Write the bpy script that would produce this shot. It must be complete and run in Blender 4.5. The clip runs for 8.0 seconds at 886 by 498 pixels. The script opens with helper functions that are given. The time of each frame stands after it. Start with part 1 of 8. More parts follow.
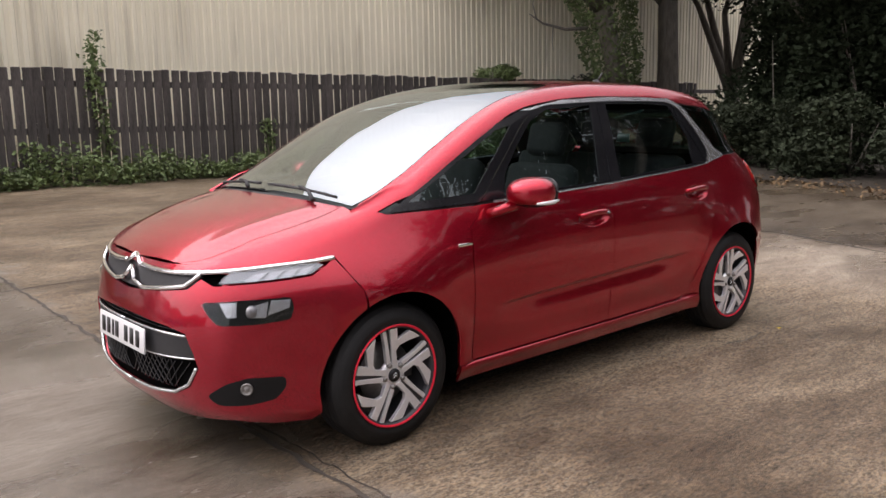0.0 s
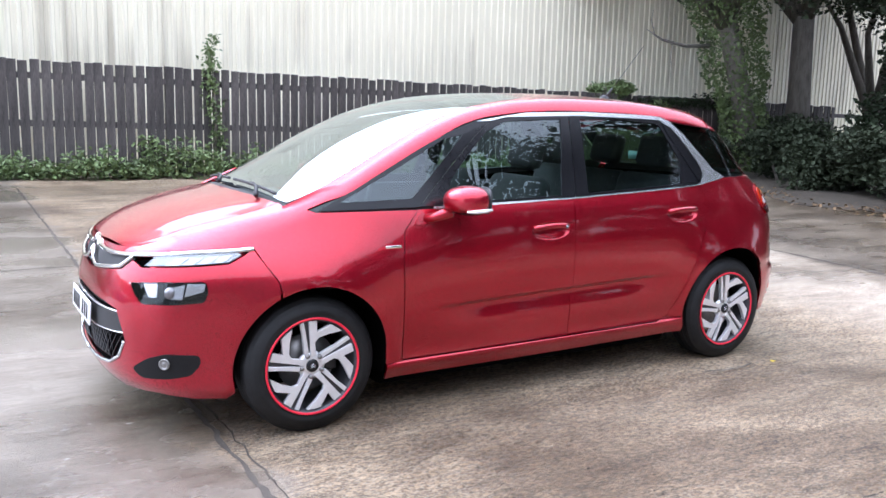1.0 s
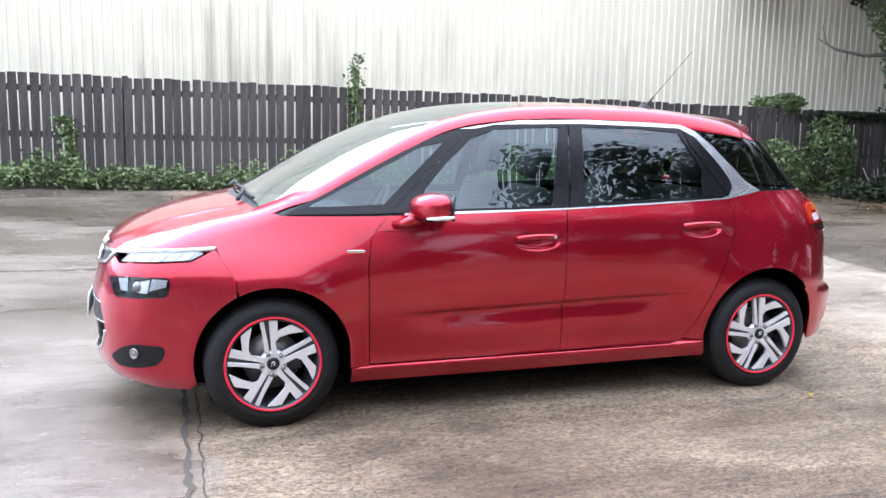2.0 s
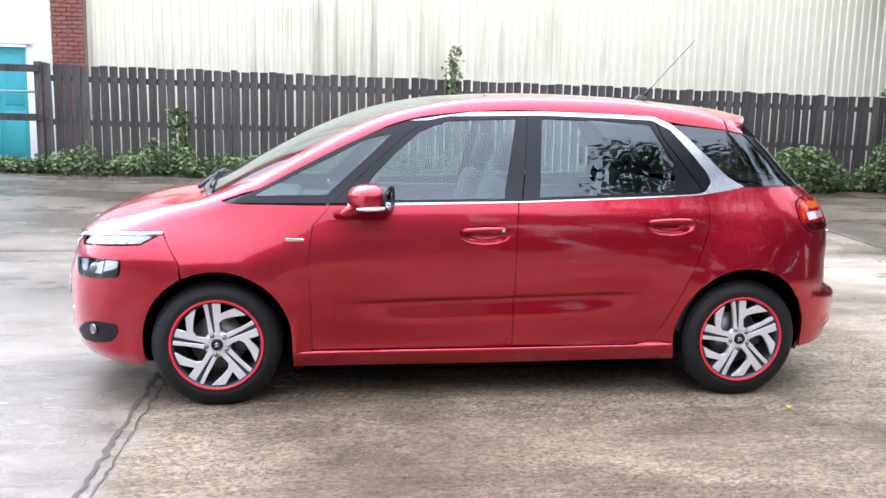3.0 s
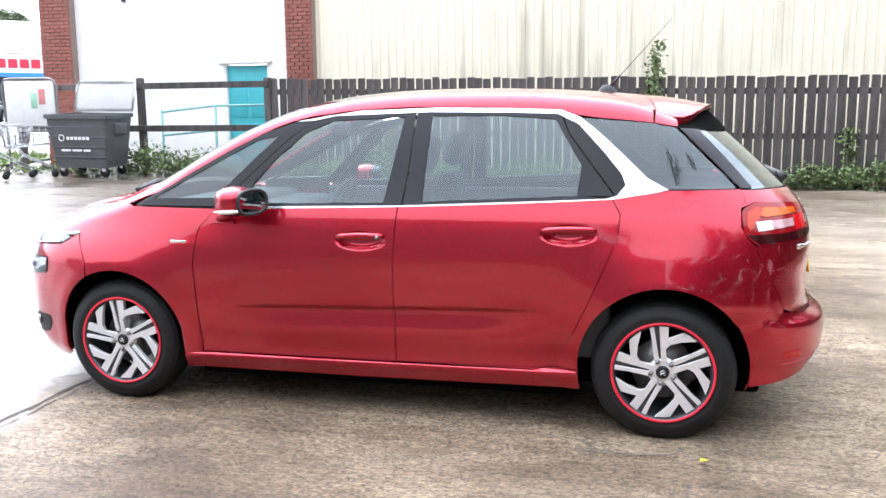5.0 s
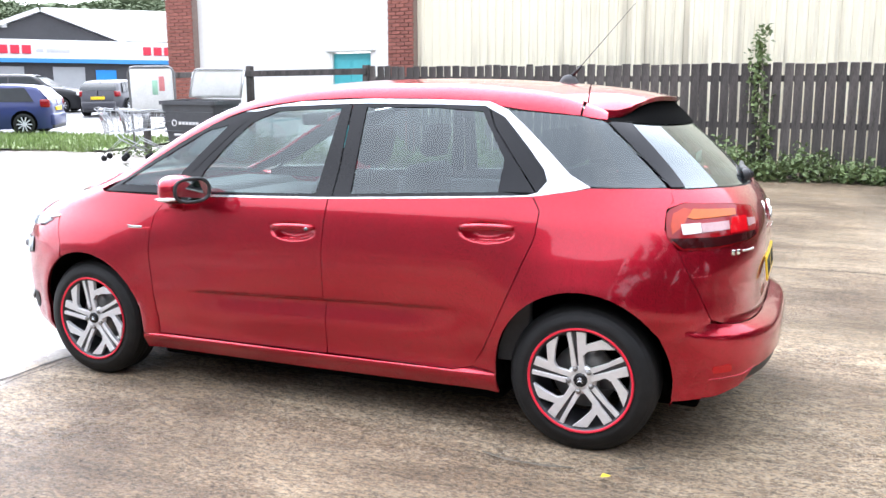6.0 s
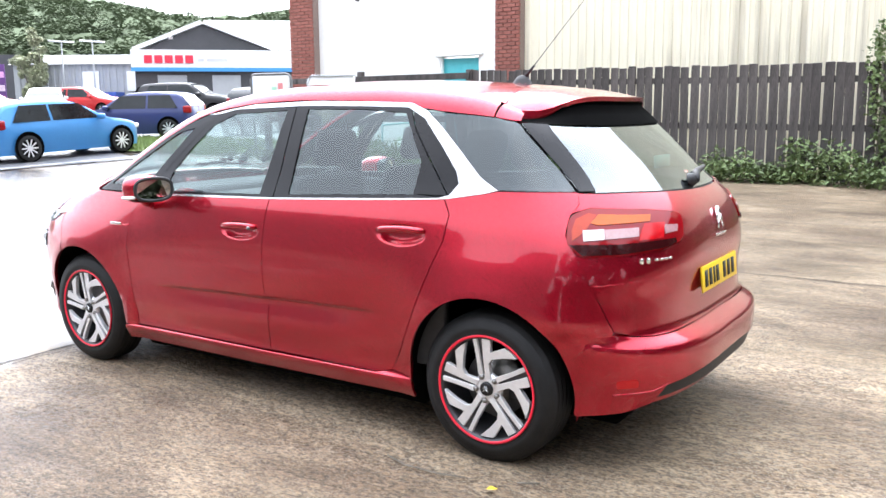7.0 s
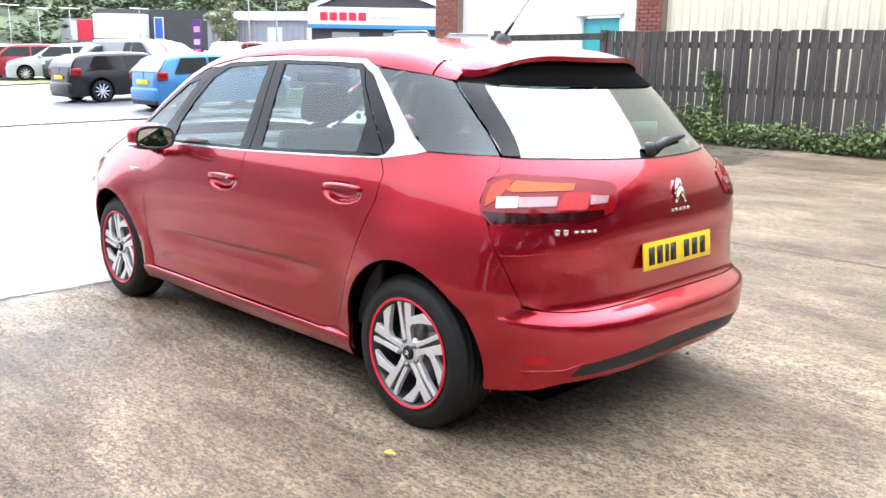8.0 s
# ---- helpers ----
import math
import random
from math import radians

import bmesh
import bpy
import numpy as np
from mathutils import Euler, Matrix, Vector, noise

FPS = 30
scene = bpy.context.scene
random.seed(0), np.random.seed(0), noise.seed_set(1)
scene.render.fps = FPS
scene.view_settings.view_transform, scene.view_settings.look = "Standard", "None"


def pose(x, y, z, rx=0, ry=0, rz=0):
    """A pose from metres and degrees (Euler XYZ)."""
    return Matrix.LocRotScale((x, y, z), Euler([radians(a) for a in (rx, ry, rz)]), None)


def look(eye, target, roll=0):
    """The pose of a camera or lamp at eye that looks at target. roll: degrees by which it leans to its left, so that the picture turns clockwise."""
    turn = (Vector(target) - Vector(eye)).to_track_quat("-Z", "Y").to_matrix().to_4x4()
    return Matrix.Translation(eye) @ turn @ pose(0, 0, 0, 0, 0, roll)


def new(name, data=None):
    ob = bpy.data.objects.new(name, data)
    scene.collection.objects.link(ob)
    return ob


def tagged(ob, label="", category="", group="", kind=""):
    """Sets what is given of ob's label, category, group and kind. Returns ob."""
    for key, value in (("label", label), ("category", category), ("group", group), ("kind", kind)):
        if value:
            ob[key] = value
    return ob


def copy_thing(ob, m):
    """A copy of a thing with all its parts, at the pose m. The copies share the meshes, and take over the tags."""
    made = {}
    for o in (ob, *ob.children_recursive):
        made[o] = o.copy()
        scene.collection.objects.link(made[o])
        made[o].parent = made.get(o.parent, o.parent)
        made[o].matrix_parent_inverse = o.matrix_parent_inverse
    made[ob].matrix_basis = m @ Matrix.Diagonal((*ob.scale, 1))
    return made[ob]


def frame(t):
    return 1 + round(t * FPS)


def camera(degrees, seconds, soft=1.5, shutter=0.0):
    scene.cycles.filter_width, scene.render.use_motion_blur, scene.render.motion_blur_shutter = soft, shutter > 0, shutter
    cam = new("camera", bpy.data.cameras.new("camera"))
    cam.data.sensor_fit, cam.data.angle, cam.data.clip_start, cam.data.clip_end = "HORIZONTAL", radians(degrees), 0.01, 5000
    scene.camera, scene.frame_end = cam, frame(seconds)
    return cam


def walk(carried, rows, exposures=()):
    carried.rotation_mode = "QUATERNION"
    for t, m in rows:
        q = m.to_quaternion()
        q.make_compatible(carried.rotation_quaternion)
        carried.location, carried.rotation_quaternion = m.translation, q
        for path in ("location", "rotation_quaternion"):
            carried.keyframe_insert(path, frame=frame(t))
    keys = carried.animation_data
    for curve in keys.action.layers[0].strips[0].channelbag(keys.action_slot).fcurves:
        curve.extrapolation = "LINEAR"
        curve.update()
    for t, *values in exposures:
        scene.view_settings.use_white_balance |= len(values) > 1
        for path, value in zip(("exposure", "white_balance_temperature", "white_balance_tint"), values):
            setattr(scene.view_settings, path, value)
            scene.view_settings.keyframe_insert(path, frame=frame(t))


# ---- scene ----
cam = camera(55.0, 8.0)
PATH = [
    (0, (-3.608, -3.751, 1.519), (-2.313, -2.266, 1.176), -1.0),
    (0.5, (-3.249, -4.121, 1.511), (-2.083, -2.532, 1.169), 0.2),
    (1, (-2.869, -4.454, 1.506), (-1.846, -2.765, 1.188), 1.4),
    (1.2, (-2.645, -4.541, 1.514), (-1.703, -2.804, 1.205), 1.4),
    (2.3, (-1.558, -4.979, 1.466), (-1.057, -3.065, 1.174), 1.3),
    (2.5, (-1.352, -5.005, 1.501), (-0.914, -3.077, 1.199), 1.4),
    (3, (-0.825, -5.145, 1.494), (-0.563, -3.187, 1.183), 1.3),
    (3.5, (-0.307, -5.083, 1.466), (-0.236, -3.11, 1.148), -0.3),
    (4, (0.241, -5.053, 1.465), (0.143, -3.077, 1.175), 0.7),
    (4.2, (0.457, -5.02, 1.478), (0.293, -3.047, 1.201), 1.1),
    (5.3, (1.613, -4.65, 1.483), (1.033, -2.763, 1.162), -1.0),
    (5.5, (1.804, -4.596, 1.493), (1.156, -2.732, 1.167), -0.9),
    (6, (2.259, -4.34, 1.498), (1.471, -2.532, 1.162), -0.2),
    (6.5, (2.757, -4.119, 1.49), (1.804, -2.391, 1.162), -0.3),
    (7, (3.16, -3.815, 1.478), (2.057, -2.179, 1.155), -0.5),
    (7.5, (3.567, -3.497, 1.469), (2.304, -1.987, 1.122), 0.3),
    (8, (3.887, -3.114, 1.467), (2.485, -1.749, 1.055), 0.9),
]
EXPOSURES = [
    (0.0, -1.15, 6700, 20),
    (0.5, -0.42, 5700, 16),
    (1.0, -0.05, 5500, 16),
    (2.5, 0.05, 5600, 15),
    (4.0, 0.12, 5800, 13),
    (5.5, 0.16, 5900, 13),
    (8.0, 0.16, 6000, 12),
]
walk(cam, [(t, look(eye, target, roll)) for t, eye, target, roll in PATH], EXPOSURES)


# ---- daylight: a bright overcast sky and a weak, very wide sun ----
world = bpy.data.worlds.new("world")
scene.world = world
world.use_nodes = True
wn, wl = world.node_tree.nodes, world.node_tree.links
wn.clear()
sky = wn.new("ShaderNodeTexSky")
sky.sky_type = "NISHITA"
sky.sun_disc = False
sky.sun_elevation, sky.sun_rotation = radians(44), radians(319)
sky.dust_density = 4.0
sky_bg = wn.new("ShaderNodeBackground")
sky_bg.inputs["Strength"].default_value = 0.05
wl.new(sky.outputs[0], sky_bg.inputs["Color"])
cloud_bg = wn.new("ShaderNodeBackground")
cloud_bg.inputs["Strength"].default_value = 1.0
wtc = wn.new("ShaderNodeTexCoord")
wnoise = wn.new("ShaderNodeTexNoise")
wnoise.inputs["Scale"].default_value = 2.2
wnoise.inputs["Detail"].default_value = 4
wramp = wn.new("ShaderNodeValToRGB")
wramp.color_ramp.elements[0].color = (0.86, 0.885, 0.92, 1)
wramp.color_ramp.elements[1].color = (1.0, 1.0, 1.0, 1)
wramp.color_ramp.elements[0].position, wramp.color_ramp.elements[1].position = 0.35, 0.65
wl.new(wtc.outputs["Generated"], wnoise.inputs["Vector"])
wl.new(wnoise.outputs["Fac"], wramp.inputs["Fac"])
wl.new(wramp.outputs["Color"], cloud_bg.inputs["Color"])
# thin cloud, brightest overhead
wsep = wn.new("ShaderNodeSeparateXYZ")
wl.new(wtc.outputs["Generated"], wsep.inputs[0])
wlift = wn.new("ShaderNodeMapRange")
wlift.inputs["From Min"].default_value, wlift.inputs["From Max"].default_value = 0.0, 1.0
wlift.inputs["To Min"].default_value, wlift.inputs["To Max"].default_value = 1.7, 5.0
wsq = wn.new("ShaderNodeMath")
wsq.operation = "POWER"
wsq.inputs[1].default_value = 2.0
wl.new(wsep.outputs["Z"], wsq.inputs[0])
wl.new(wsq.outputs[0], wlift.inputs["Value"])
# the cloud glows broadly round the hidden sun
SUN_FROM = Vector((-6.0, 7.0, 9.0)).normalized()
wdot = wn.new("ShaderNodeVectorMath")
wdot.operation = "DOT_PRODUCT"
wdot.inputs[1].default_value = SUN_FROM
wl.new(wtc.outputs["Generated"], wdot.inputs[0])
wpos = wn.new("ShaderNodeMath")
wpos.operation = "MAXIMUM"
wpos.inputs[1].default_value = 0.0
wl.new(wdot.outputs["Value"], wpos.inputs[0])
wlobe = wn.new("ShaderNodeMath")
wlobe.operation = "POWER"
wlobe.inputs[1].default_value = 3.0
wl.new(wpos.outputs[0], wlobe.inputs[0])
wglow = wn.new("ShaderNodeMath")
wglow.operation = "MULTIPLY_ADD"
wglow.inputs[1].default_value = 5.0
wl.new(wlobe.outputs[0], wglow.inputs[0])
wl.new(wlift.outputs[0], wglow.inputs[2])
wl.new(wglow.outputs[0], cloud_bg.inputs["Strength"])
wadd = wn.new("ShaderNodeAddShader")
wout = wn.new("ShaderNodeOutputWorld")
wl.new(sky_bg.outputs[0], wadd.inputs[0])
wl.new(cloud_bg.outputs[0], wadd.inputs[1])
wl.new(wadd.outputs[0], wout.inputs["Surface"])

sun_data = bpy.data.lights.new("sun", "SUN")
sun_data.energy, sun_data.angle, sun_data.color = 0.9, radians(30), (1.0, 0.97, 0.92)
sun = new("sun", sun_data)
sun.matrix_world = look(SUN_FROM * 20, (0, 0, 0))

# ---- materials ----
def mat(name, color, rough=0.6, metal=0.0, var=0.25, scale=6.0, bump=0.0, bump_scale=60.0, coat=0.0, spec=0.5, stretch=(1, 1, 1), rvar=0.0, color2=None, objrand=0.0):
    """A surface with variation at two scales, fine relief and a roughness that varies."""
    m = bpy.data.materials.new(name)
    m.use_nodes = True
    n, l = m.node_tree.nodes, m.node_tree.links
    p = n["Principled BSDF"]
    p.inputs["Roughness"].default_value = rough
    p.inputs["Metallic"].default_value = metal
    p.inputs["Coat Weight"].default_value = coat
    p.inputs["Coat Roughness"].default_value = 0.03
    p.inputs["Specular IOR Level"].default_value = spec
    tc = n.new("ShaderNodeTexCoord")
    mp = n.new("ShaderNodeMapping")
    mp.inputs["Scale"].default_value = stretch
    l.new(tc.outputs["Object"], mp.inputs["Vector"])
    a = n.new("ShaderNodeTexNoise")
    a.inputs["Scale"].default_value, a.inputs["Detail"].default_value = scale, 6
    b = n.new("ShaderNodeTexNoise")
    b.inputs["Scale"].default_value, b.inputs["Detail"].default_value = scale * 9, 4
    l.new(mp.outputs[0], a.inputs["Vector"])
    l.new(mp.outputs[0], b.inputs["Vector"])
    mixf = n.new("ShaderNodeMath")
    mixf.operation = "MULTIPLY_ADD"
    mixf.inputs[1].default_value = 0.4
    l.new(b.outputs["Fac"], mixf.inputs[0])
    half = n.new("ShaderNodeMath")
    half.operation = "MULTIPLY"
    half.inputs[1].default_value = 0.6
    l.new(a.outputs["Fac"], half.inputs[0])
    l.new(half.outputs[0], mixf.inputs[2])
    ramp = n.new("ShaderNodeValToRGB")
    c2 = color2 or tuple(min(1, c * (1 + var)) for c in color)
    c1 = tuple(c * (1 - var) for c in color) if color2 is None else color
    ramp.color_ramp.elements[0].color = (*c1, 1)
    ramp.color_ramp.elements[1].color = (*c2, 1)
    ramp.color_ramp.elements[0].position, ramp.color_ramp.elements[1].position = 0.33, 0.67
    l.new(mixf.outputs[0], ramp.inputs["Fac"])
    out = ramp.outputs["Color"]
    if objrand:
        oi = n.new("ShaderNodeObjectInfo")
        hsv = n.new("ShaderNodeHueSaturation")
        mr = n.new("ShaderNodeMapRange")
        mr.inputs["To Min"].default_value, mr.inputs["To Max"].default_value = 1 - objrand, 1 + objrand
        l.new(oi.outputs["Random"], mr.inputs["Value"])
        l.new(mr.outputs[0], hsv.inputs["Value"])
        l.new(out, hsv.inputs["Color"])
        out = hsv.outputs["Color"]
    l.new(out, p.inputs["Base Color"])
    if rvar:
        mr2 = n.new("ShaderNodeMapRange")
        mr2.inputs["From Min"].default_value, mr2.inputs["From Max"].default_value = 0.35, 0.65
        mr2.inputs["To Min"].default_value, mr2.inputs["To Max"].default_value = max(0, rough - rvar), min(1, rough + rvar)
        l.new(a.outputs["Fac"], mr2.inputs["Value"])
        l.new(mr2.outputs[0], p.inputs["Roughness"])
    if bump:
        c = n.new("ShaderNodeTexNoise")
        c.inputs["Scale"].default_value, c.inputs["Detail"].default_value = bump_scale, 5
        l.new(mp.outputs[0], c.inputs["Vector"])
        bp = n.new("ShaderNodeBump")
        bp.inputs["Strength"].default_value, bp.inputs["Distance"].default_value = bump, 0.02
        l.new(c.outputs["Fac"], bp.inputs["Height"])
        l.new(bp.outputs[0], p.inputs["Normal"])
    return m


def glass(name, tint, base=0.06, rough=0.0):
    """Thin pane: lets tinted light through, mirrors more at grazing angles."""
    m = bpy.data.materials.new(name)
    m.use_nodes = True
    n, l = m.node_tree.nodes, m.node_tree.links
    n.clear()
    o = n.new("ShaderNodeOutputMaterial")
    tr = n.new("ShaderNodeBsdfTransparent")
    tr.inputs["Color"].default_value = (*tint, 1)
    gl = n.new("ShaderNodeBsdfGlossy")
    gl.inputs["Roughness"].default_value = rough
    gl.inputs["Color"].default_value = (0.90, 0.975, 1.0, 1)
    lw = n.new("ShaderNodeLayerWeight")
    lw.inputs["Blend"].default_value = 0.5
    pw = n.new("ShaderNodeMath")
    pw.operation = "POWER"
    pw.inputs[1].default_value = 4.5
    l.new(lw.outputs["Facing"], pw.inputs[0])
    mr = n.new("ShaderNodeMapRange")
    mr.inputs["To Min"].default_value, mr.inputs["To Max"].default_value = base, 1.0
    l.new(pw.outputs[0], mr.inputs["Value"])
    mx = n.new("ShaderNodeMixShader")
    l.new(mr.outputs[0], mx.inputs[0])
    l.new(tr.outputs[0], mx.inputs[1])
    l.new(gl.outputs[0], mx.inputs[2])
    l.new(mx.outputs[0], o.inputs["Surface"])
    return m


def paint(name, color, metal=0.5, rough=0.32):
    """Metallic car paint under clear lacquer, with fine flakes."""
    m = mat(name, color, rough, metal, var=0.05, scale=3, coat=1.0)
    n, l = m.node_tree.nodes, m.node_tree.links
    p = n["Principled BSDF"]
    tc = n.new("ShaderNodeTexCoord")
    v = n.new("ShaderNodeTexVoronoi")
    v.inputs["Scale"].default_value = 900
    l.new(tc.outputs["Object"], v.inputs["Vector"])
    mr = n.new("ShaderNodeMapRange")
    mr.inputs["To Min"].default_value, mr.inputs["To Max"].default_value = rough - 0.06, rough + 0.08
    l.new(v.outputs["Color"], mr.inputs["Value"])
    l.new(mr.outputs[0], p.inputs["Roughness"])
    p.inputs["Coat IOR"].default_value = 1.5
    p.inputs["Coat Roughness"].default_value = 0.045
    return m


M_RED = paint("red_metallic_paint", (0.42, 0.005, 0.022), 0.82, 0.28)
M_BLACKGLOSS = mat("gloss_black_trim", (0.010, 0.010, 0.012), 0.16, var=0.1, spec=0.35)
M_BLACK = mat("black_plastic", (0.022, 0.022, 0.024), 0.55, var=0.2, bump=0.05, bump_scale=400)
# near-black: deep shade of arches, undersides and recesses is put into the colour
M_VOID = mat("deep_shade_black", (0.0025, 0.0025, 0.0025), 0.95, var=0.2, spec=0.03)
M_RUBBER = mat("tyre_rubber", (0.009, 0.009, 0.0095), 0.6, var=0.35, scale=20, bump=0.1, bump_scale=200, spec=0.35)
M_CHROME = mat("bright_chrome", (0.86, 0.87, 0.88), 0.08, 1.0, var=0.02)
M_LAMPBACK = mat("grey_lamp_housing", (0.22, 0.22, 0.23), 0.25, 0.5, var=0.1, scale=30)
M_SATIN = mat("satin_silver", (0.72, 0.73, 0.75), 0.24, 0.85, var=0.04, scale=12)
M_ALLOY = mat("diamond_cut_alloy", (0.76, 0.76, 0.78), 0.28, 0.5, var=0.06, scale=40)
M_ALLOYDARK = mat("dark_alloy_paint", (0.05, 0.05, 0.055), 0.35, 0.3, var=0.15)
M_RINGRED = mat("red_rim_ring", (0.75, 0.02, 0.05), 0.35, var=0.05)
M_DISC = mat("brake_disc_steel", (0.28, 0.27, 0.26), 0.4, 0.8, var=0.2, scale=30)
M_GLASS = glass("tinted_side_glass", (0.68, 0.81, 0.80), 0.10)
M_GLASSDARK = glass("privacy_side_glass", (0.25, 0.28, 0.29), 0.1)
M_REARGLASS = glass("rear_window_glass", (0.42, 0.46, 0.42), 0.2)
M_SCREEN = glass("windscreen_glass", (0.66, 0.74, 0.72), 0.36)
M_LAMP = glass("clear_lamp_lens", (0.9, 0.92, 0.94), 0.06)
M_REDLENS = mat("red_lamp_lens", (0.24, 0.004, 0.008), 0.08, var=0.08, scale=30, coat=0.3, spec=0.3)
M_AMBER = mat("amber_lamp_lens", (0.5, 0.10, 0.01), 0.1, var=0.1, scale=30, coat=0.3, spec=0.3)
M_WHITELENS = mat("white_lamp_lens", (0.8, 0.78, 0.78), 0.1, var=0.08, scale=40, coat=1.0)
M_SEAT = mat("dark_seat_fabric", (0.014, 0.0145, 0.016), 0.85, var=0.3, scale=30, bump=0.1, bump_scale=300)
M_SEATLIGHT = mat("grey_headrest_fabric", (0.2, 0.2, 0.21), 0.85, var=0.15, scale=30)
M_DASH = mat("dark_grey_dashboard", (0.035, 0.036, 0.04), 0.6, var=0.2, bump=0.1, bump_scale=300)
M_CREAMTRIM = mat("pale_headlining", (0.5, 0.48, 0.45), 0.9, var=0.08)
M_PLATEW = mat("white_plate", (0.8, 0.8, 0.8), 0.35, var=0.03)
M_PLATEY = mat("yellow_plate", (0.85, 0.58, 0.02), 0.35, var=0.03)
M_INK = mat("black_print", (0.012, 0.012, 0.012), 0.5, var=0.1)


# ---- building helpers ----
def part(name, bm, material, parent=None, label="", smooth=True):
    """Link a bmesh as one mesh object under its thing."""
    me = bpy.data.meshes.new(name)
    if smooth is not None:
        for f in bm.faces:
            f.smooth = smooth
    bm.to_mesh(me)
    bm.free()
    for one in material if isinstance(material, (list, tuple)) else [material]:
        me.materials.append(one)
    ob = new(name, me)
    ob.parent = parent
    if label:
        ob["label"] = label
    return ob


def thing(name, label, category, m=None, group="", kind=""):
    ob = new(name)
    ob.empty_display_size = 0.1
    if m is not None:
        ob.matrix_world = m
    return tagged(ob, label, category, group, kind)


def box(bm, x0, x1, y0, y1, z0, z1, bevel=0.0, m=None, seg=2):
    r = bmesh.ops.create_cube(bm, size=1.0)
    vs = r["verts"]
    for v in vs:
        v.co = Vector((x0 + (v.co.x + 0.5) * (x1 - x0), y0 + (v.co.y + 0.5) * (y1 - y0), z0 + (v.co.z + 0.5) * (z1 - z0)))
    if bevel > 0:
        es = list({e for v in vs for e in v.link_edges})
        g = bmesh.ops.bevel(bm, geom=es, offset=bevel, segments=seg, affect="EDGES", profile=0.5)
        vs = list({v for f in g["faces"] for v in f.verts} | {v for v in vs if v.is_valid})
    if m is not None:
        bmesh.ops.transform(bm, matrix=m, verts=[v for v in vs if v.is_valid])
    return vs


def boxm(x0, x1, y0, y1, z0, z1, bevel=0.0, m=None):
    bm = bmesh.new()
    box(bm, x0, x1, y0, y1, z0, z1, bevel, m)
    return bm


def tube(bm, pts, r, n=8, cap=True):
    """A round bar along points; r is one radius or one a point."""
    pts = [Vector(p) for p in pts]
    rs = r if isinstance(r, (list, tuple)) else [r] * len(pts)
    rings = []
    ref = Vector((0.123, 0.456, 0.88)).normalized()
    for i, p in enumerate(pts):
        d = (pts[min(i + 1, len(pts) - 1)] - pts[max(i - 1, 0)]).normalized()
        if abs(d.dot(ref)) > 0.95:
            ref = Vector((1, 0.1, 0)).normalized()
        u = d.cross(ref).normalized()
        w = d.cross(u)
        rings.append([bm.verts.new(p + (u * math.cos(k * 2 * math.pi / n) + w * math.sin(k * 2 * math.pi / n)) * rs[i]) for k in range(n)])
    for a, b in zip(rings, rings[1:]):
        for k in range(n):
            bm.faces.new((a[k], a[(k + 1) % n], b[(k + 1) % n], b[k]))
    if cap:
        bm.faces.new(rings[0][::-1])
        bm.faces.new(rings[-1])
    return bm


def lathe(bm, prof, n=48, axis="y", m=None):
    """Turn a profile of (radius, height) round an axis."""
    rings = []
    for r, h in prof:
        ring = []
        for k in range(n):
            a = 2 * math.pi * k / n
            co = Vector((r * math.cos(a), h, r * math.sin(a))) if axis == "y" else Vector((r * math.cos(a), r * math.sin(a), h))
            ring.append(bm.verts.new(m @ co if m else co))
        rings.append(ring)
    for a, b in zip(rings, rings[1:]):
        for k in range(n):
            bm.faces.new((a[k], a[(k + 1) % n], b[(k + 1) % n], b[k]))
    return bm


class Curve:
    """A smooth curve through points that never overshoots."""

    def __init__(self, *pts):
        self.x = [p[0] for p in pts]
        self.y = [p[1] for p in pts]
        h = [b - a for a, b in zip(self.x, self.x[1:])]
        d = [(b - a) / k for a, b, k in zip(self.y, self.y[1:], h)]
        m = [d[0]]
        for i in range(1, len(d)):
            if d[i - 1] * d[i] <= 0:
                m.append(0.0)
            else:
                w1, w2 = 2 * h[i] + h[i - 1], h[i] + 2 * h[i - 1]
                m.append((w1 + w2) / (w1 / d[i - 1] + w2 / d[i]))
        m.append(d[-1])
        self.m, self.h = m, h

    def __call__(self, v):
        x, y = self.x, self.y
        if v <= x[0]:
            return y[0]
        if v >= x[-1]:
            return y[-1]
        i = 0
        while x[i + 1] < v:
            i += 1
        t, h = (v - x[i]) / self.h[i], self.h[i]
        t2, t3 = t * t, t * t * t
        return (2 * t3 - 3 * t2 + 1) * y[i] + (t3 - 2 * t2 + t) * h * self.m[i] + (-2 * t3 + 3 * t2) * y[i + 1] + (t3 - t2) * h * self.m[i + 1]


def step01(v):
    v = max(0.0, min(1.0, v))
    return v * v * (3 - 2 * v)

# ---- the yard: one sheet of ground, level round the car and rising gently to the fence and the car park ----
def soft(v):
    return v if v > 12 else math.log1p(math.exp(v * 2.5)) / 2.5


def G(x, y):
    """Height of the ground."""
    y1 = min(y, 60)
    return 0.033 * soft(y1 - 0.5) * (1 - 0.03 * max(-10.0, min(10.0, x))) + 0.012 * soft(-max(x, -80) - 5) - 0.0044


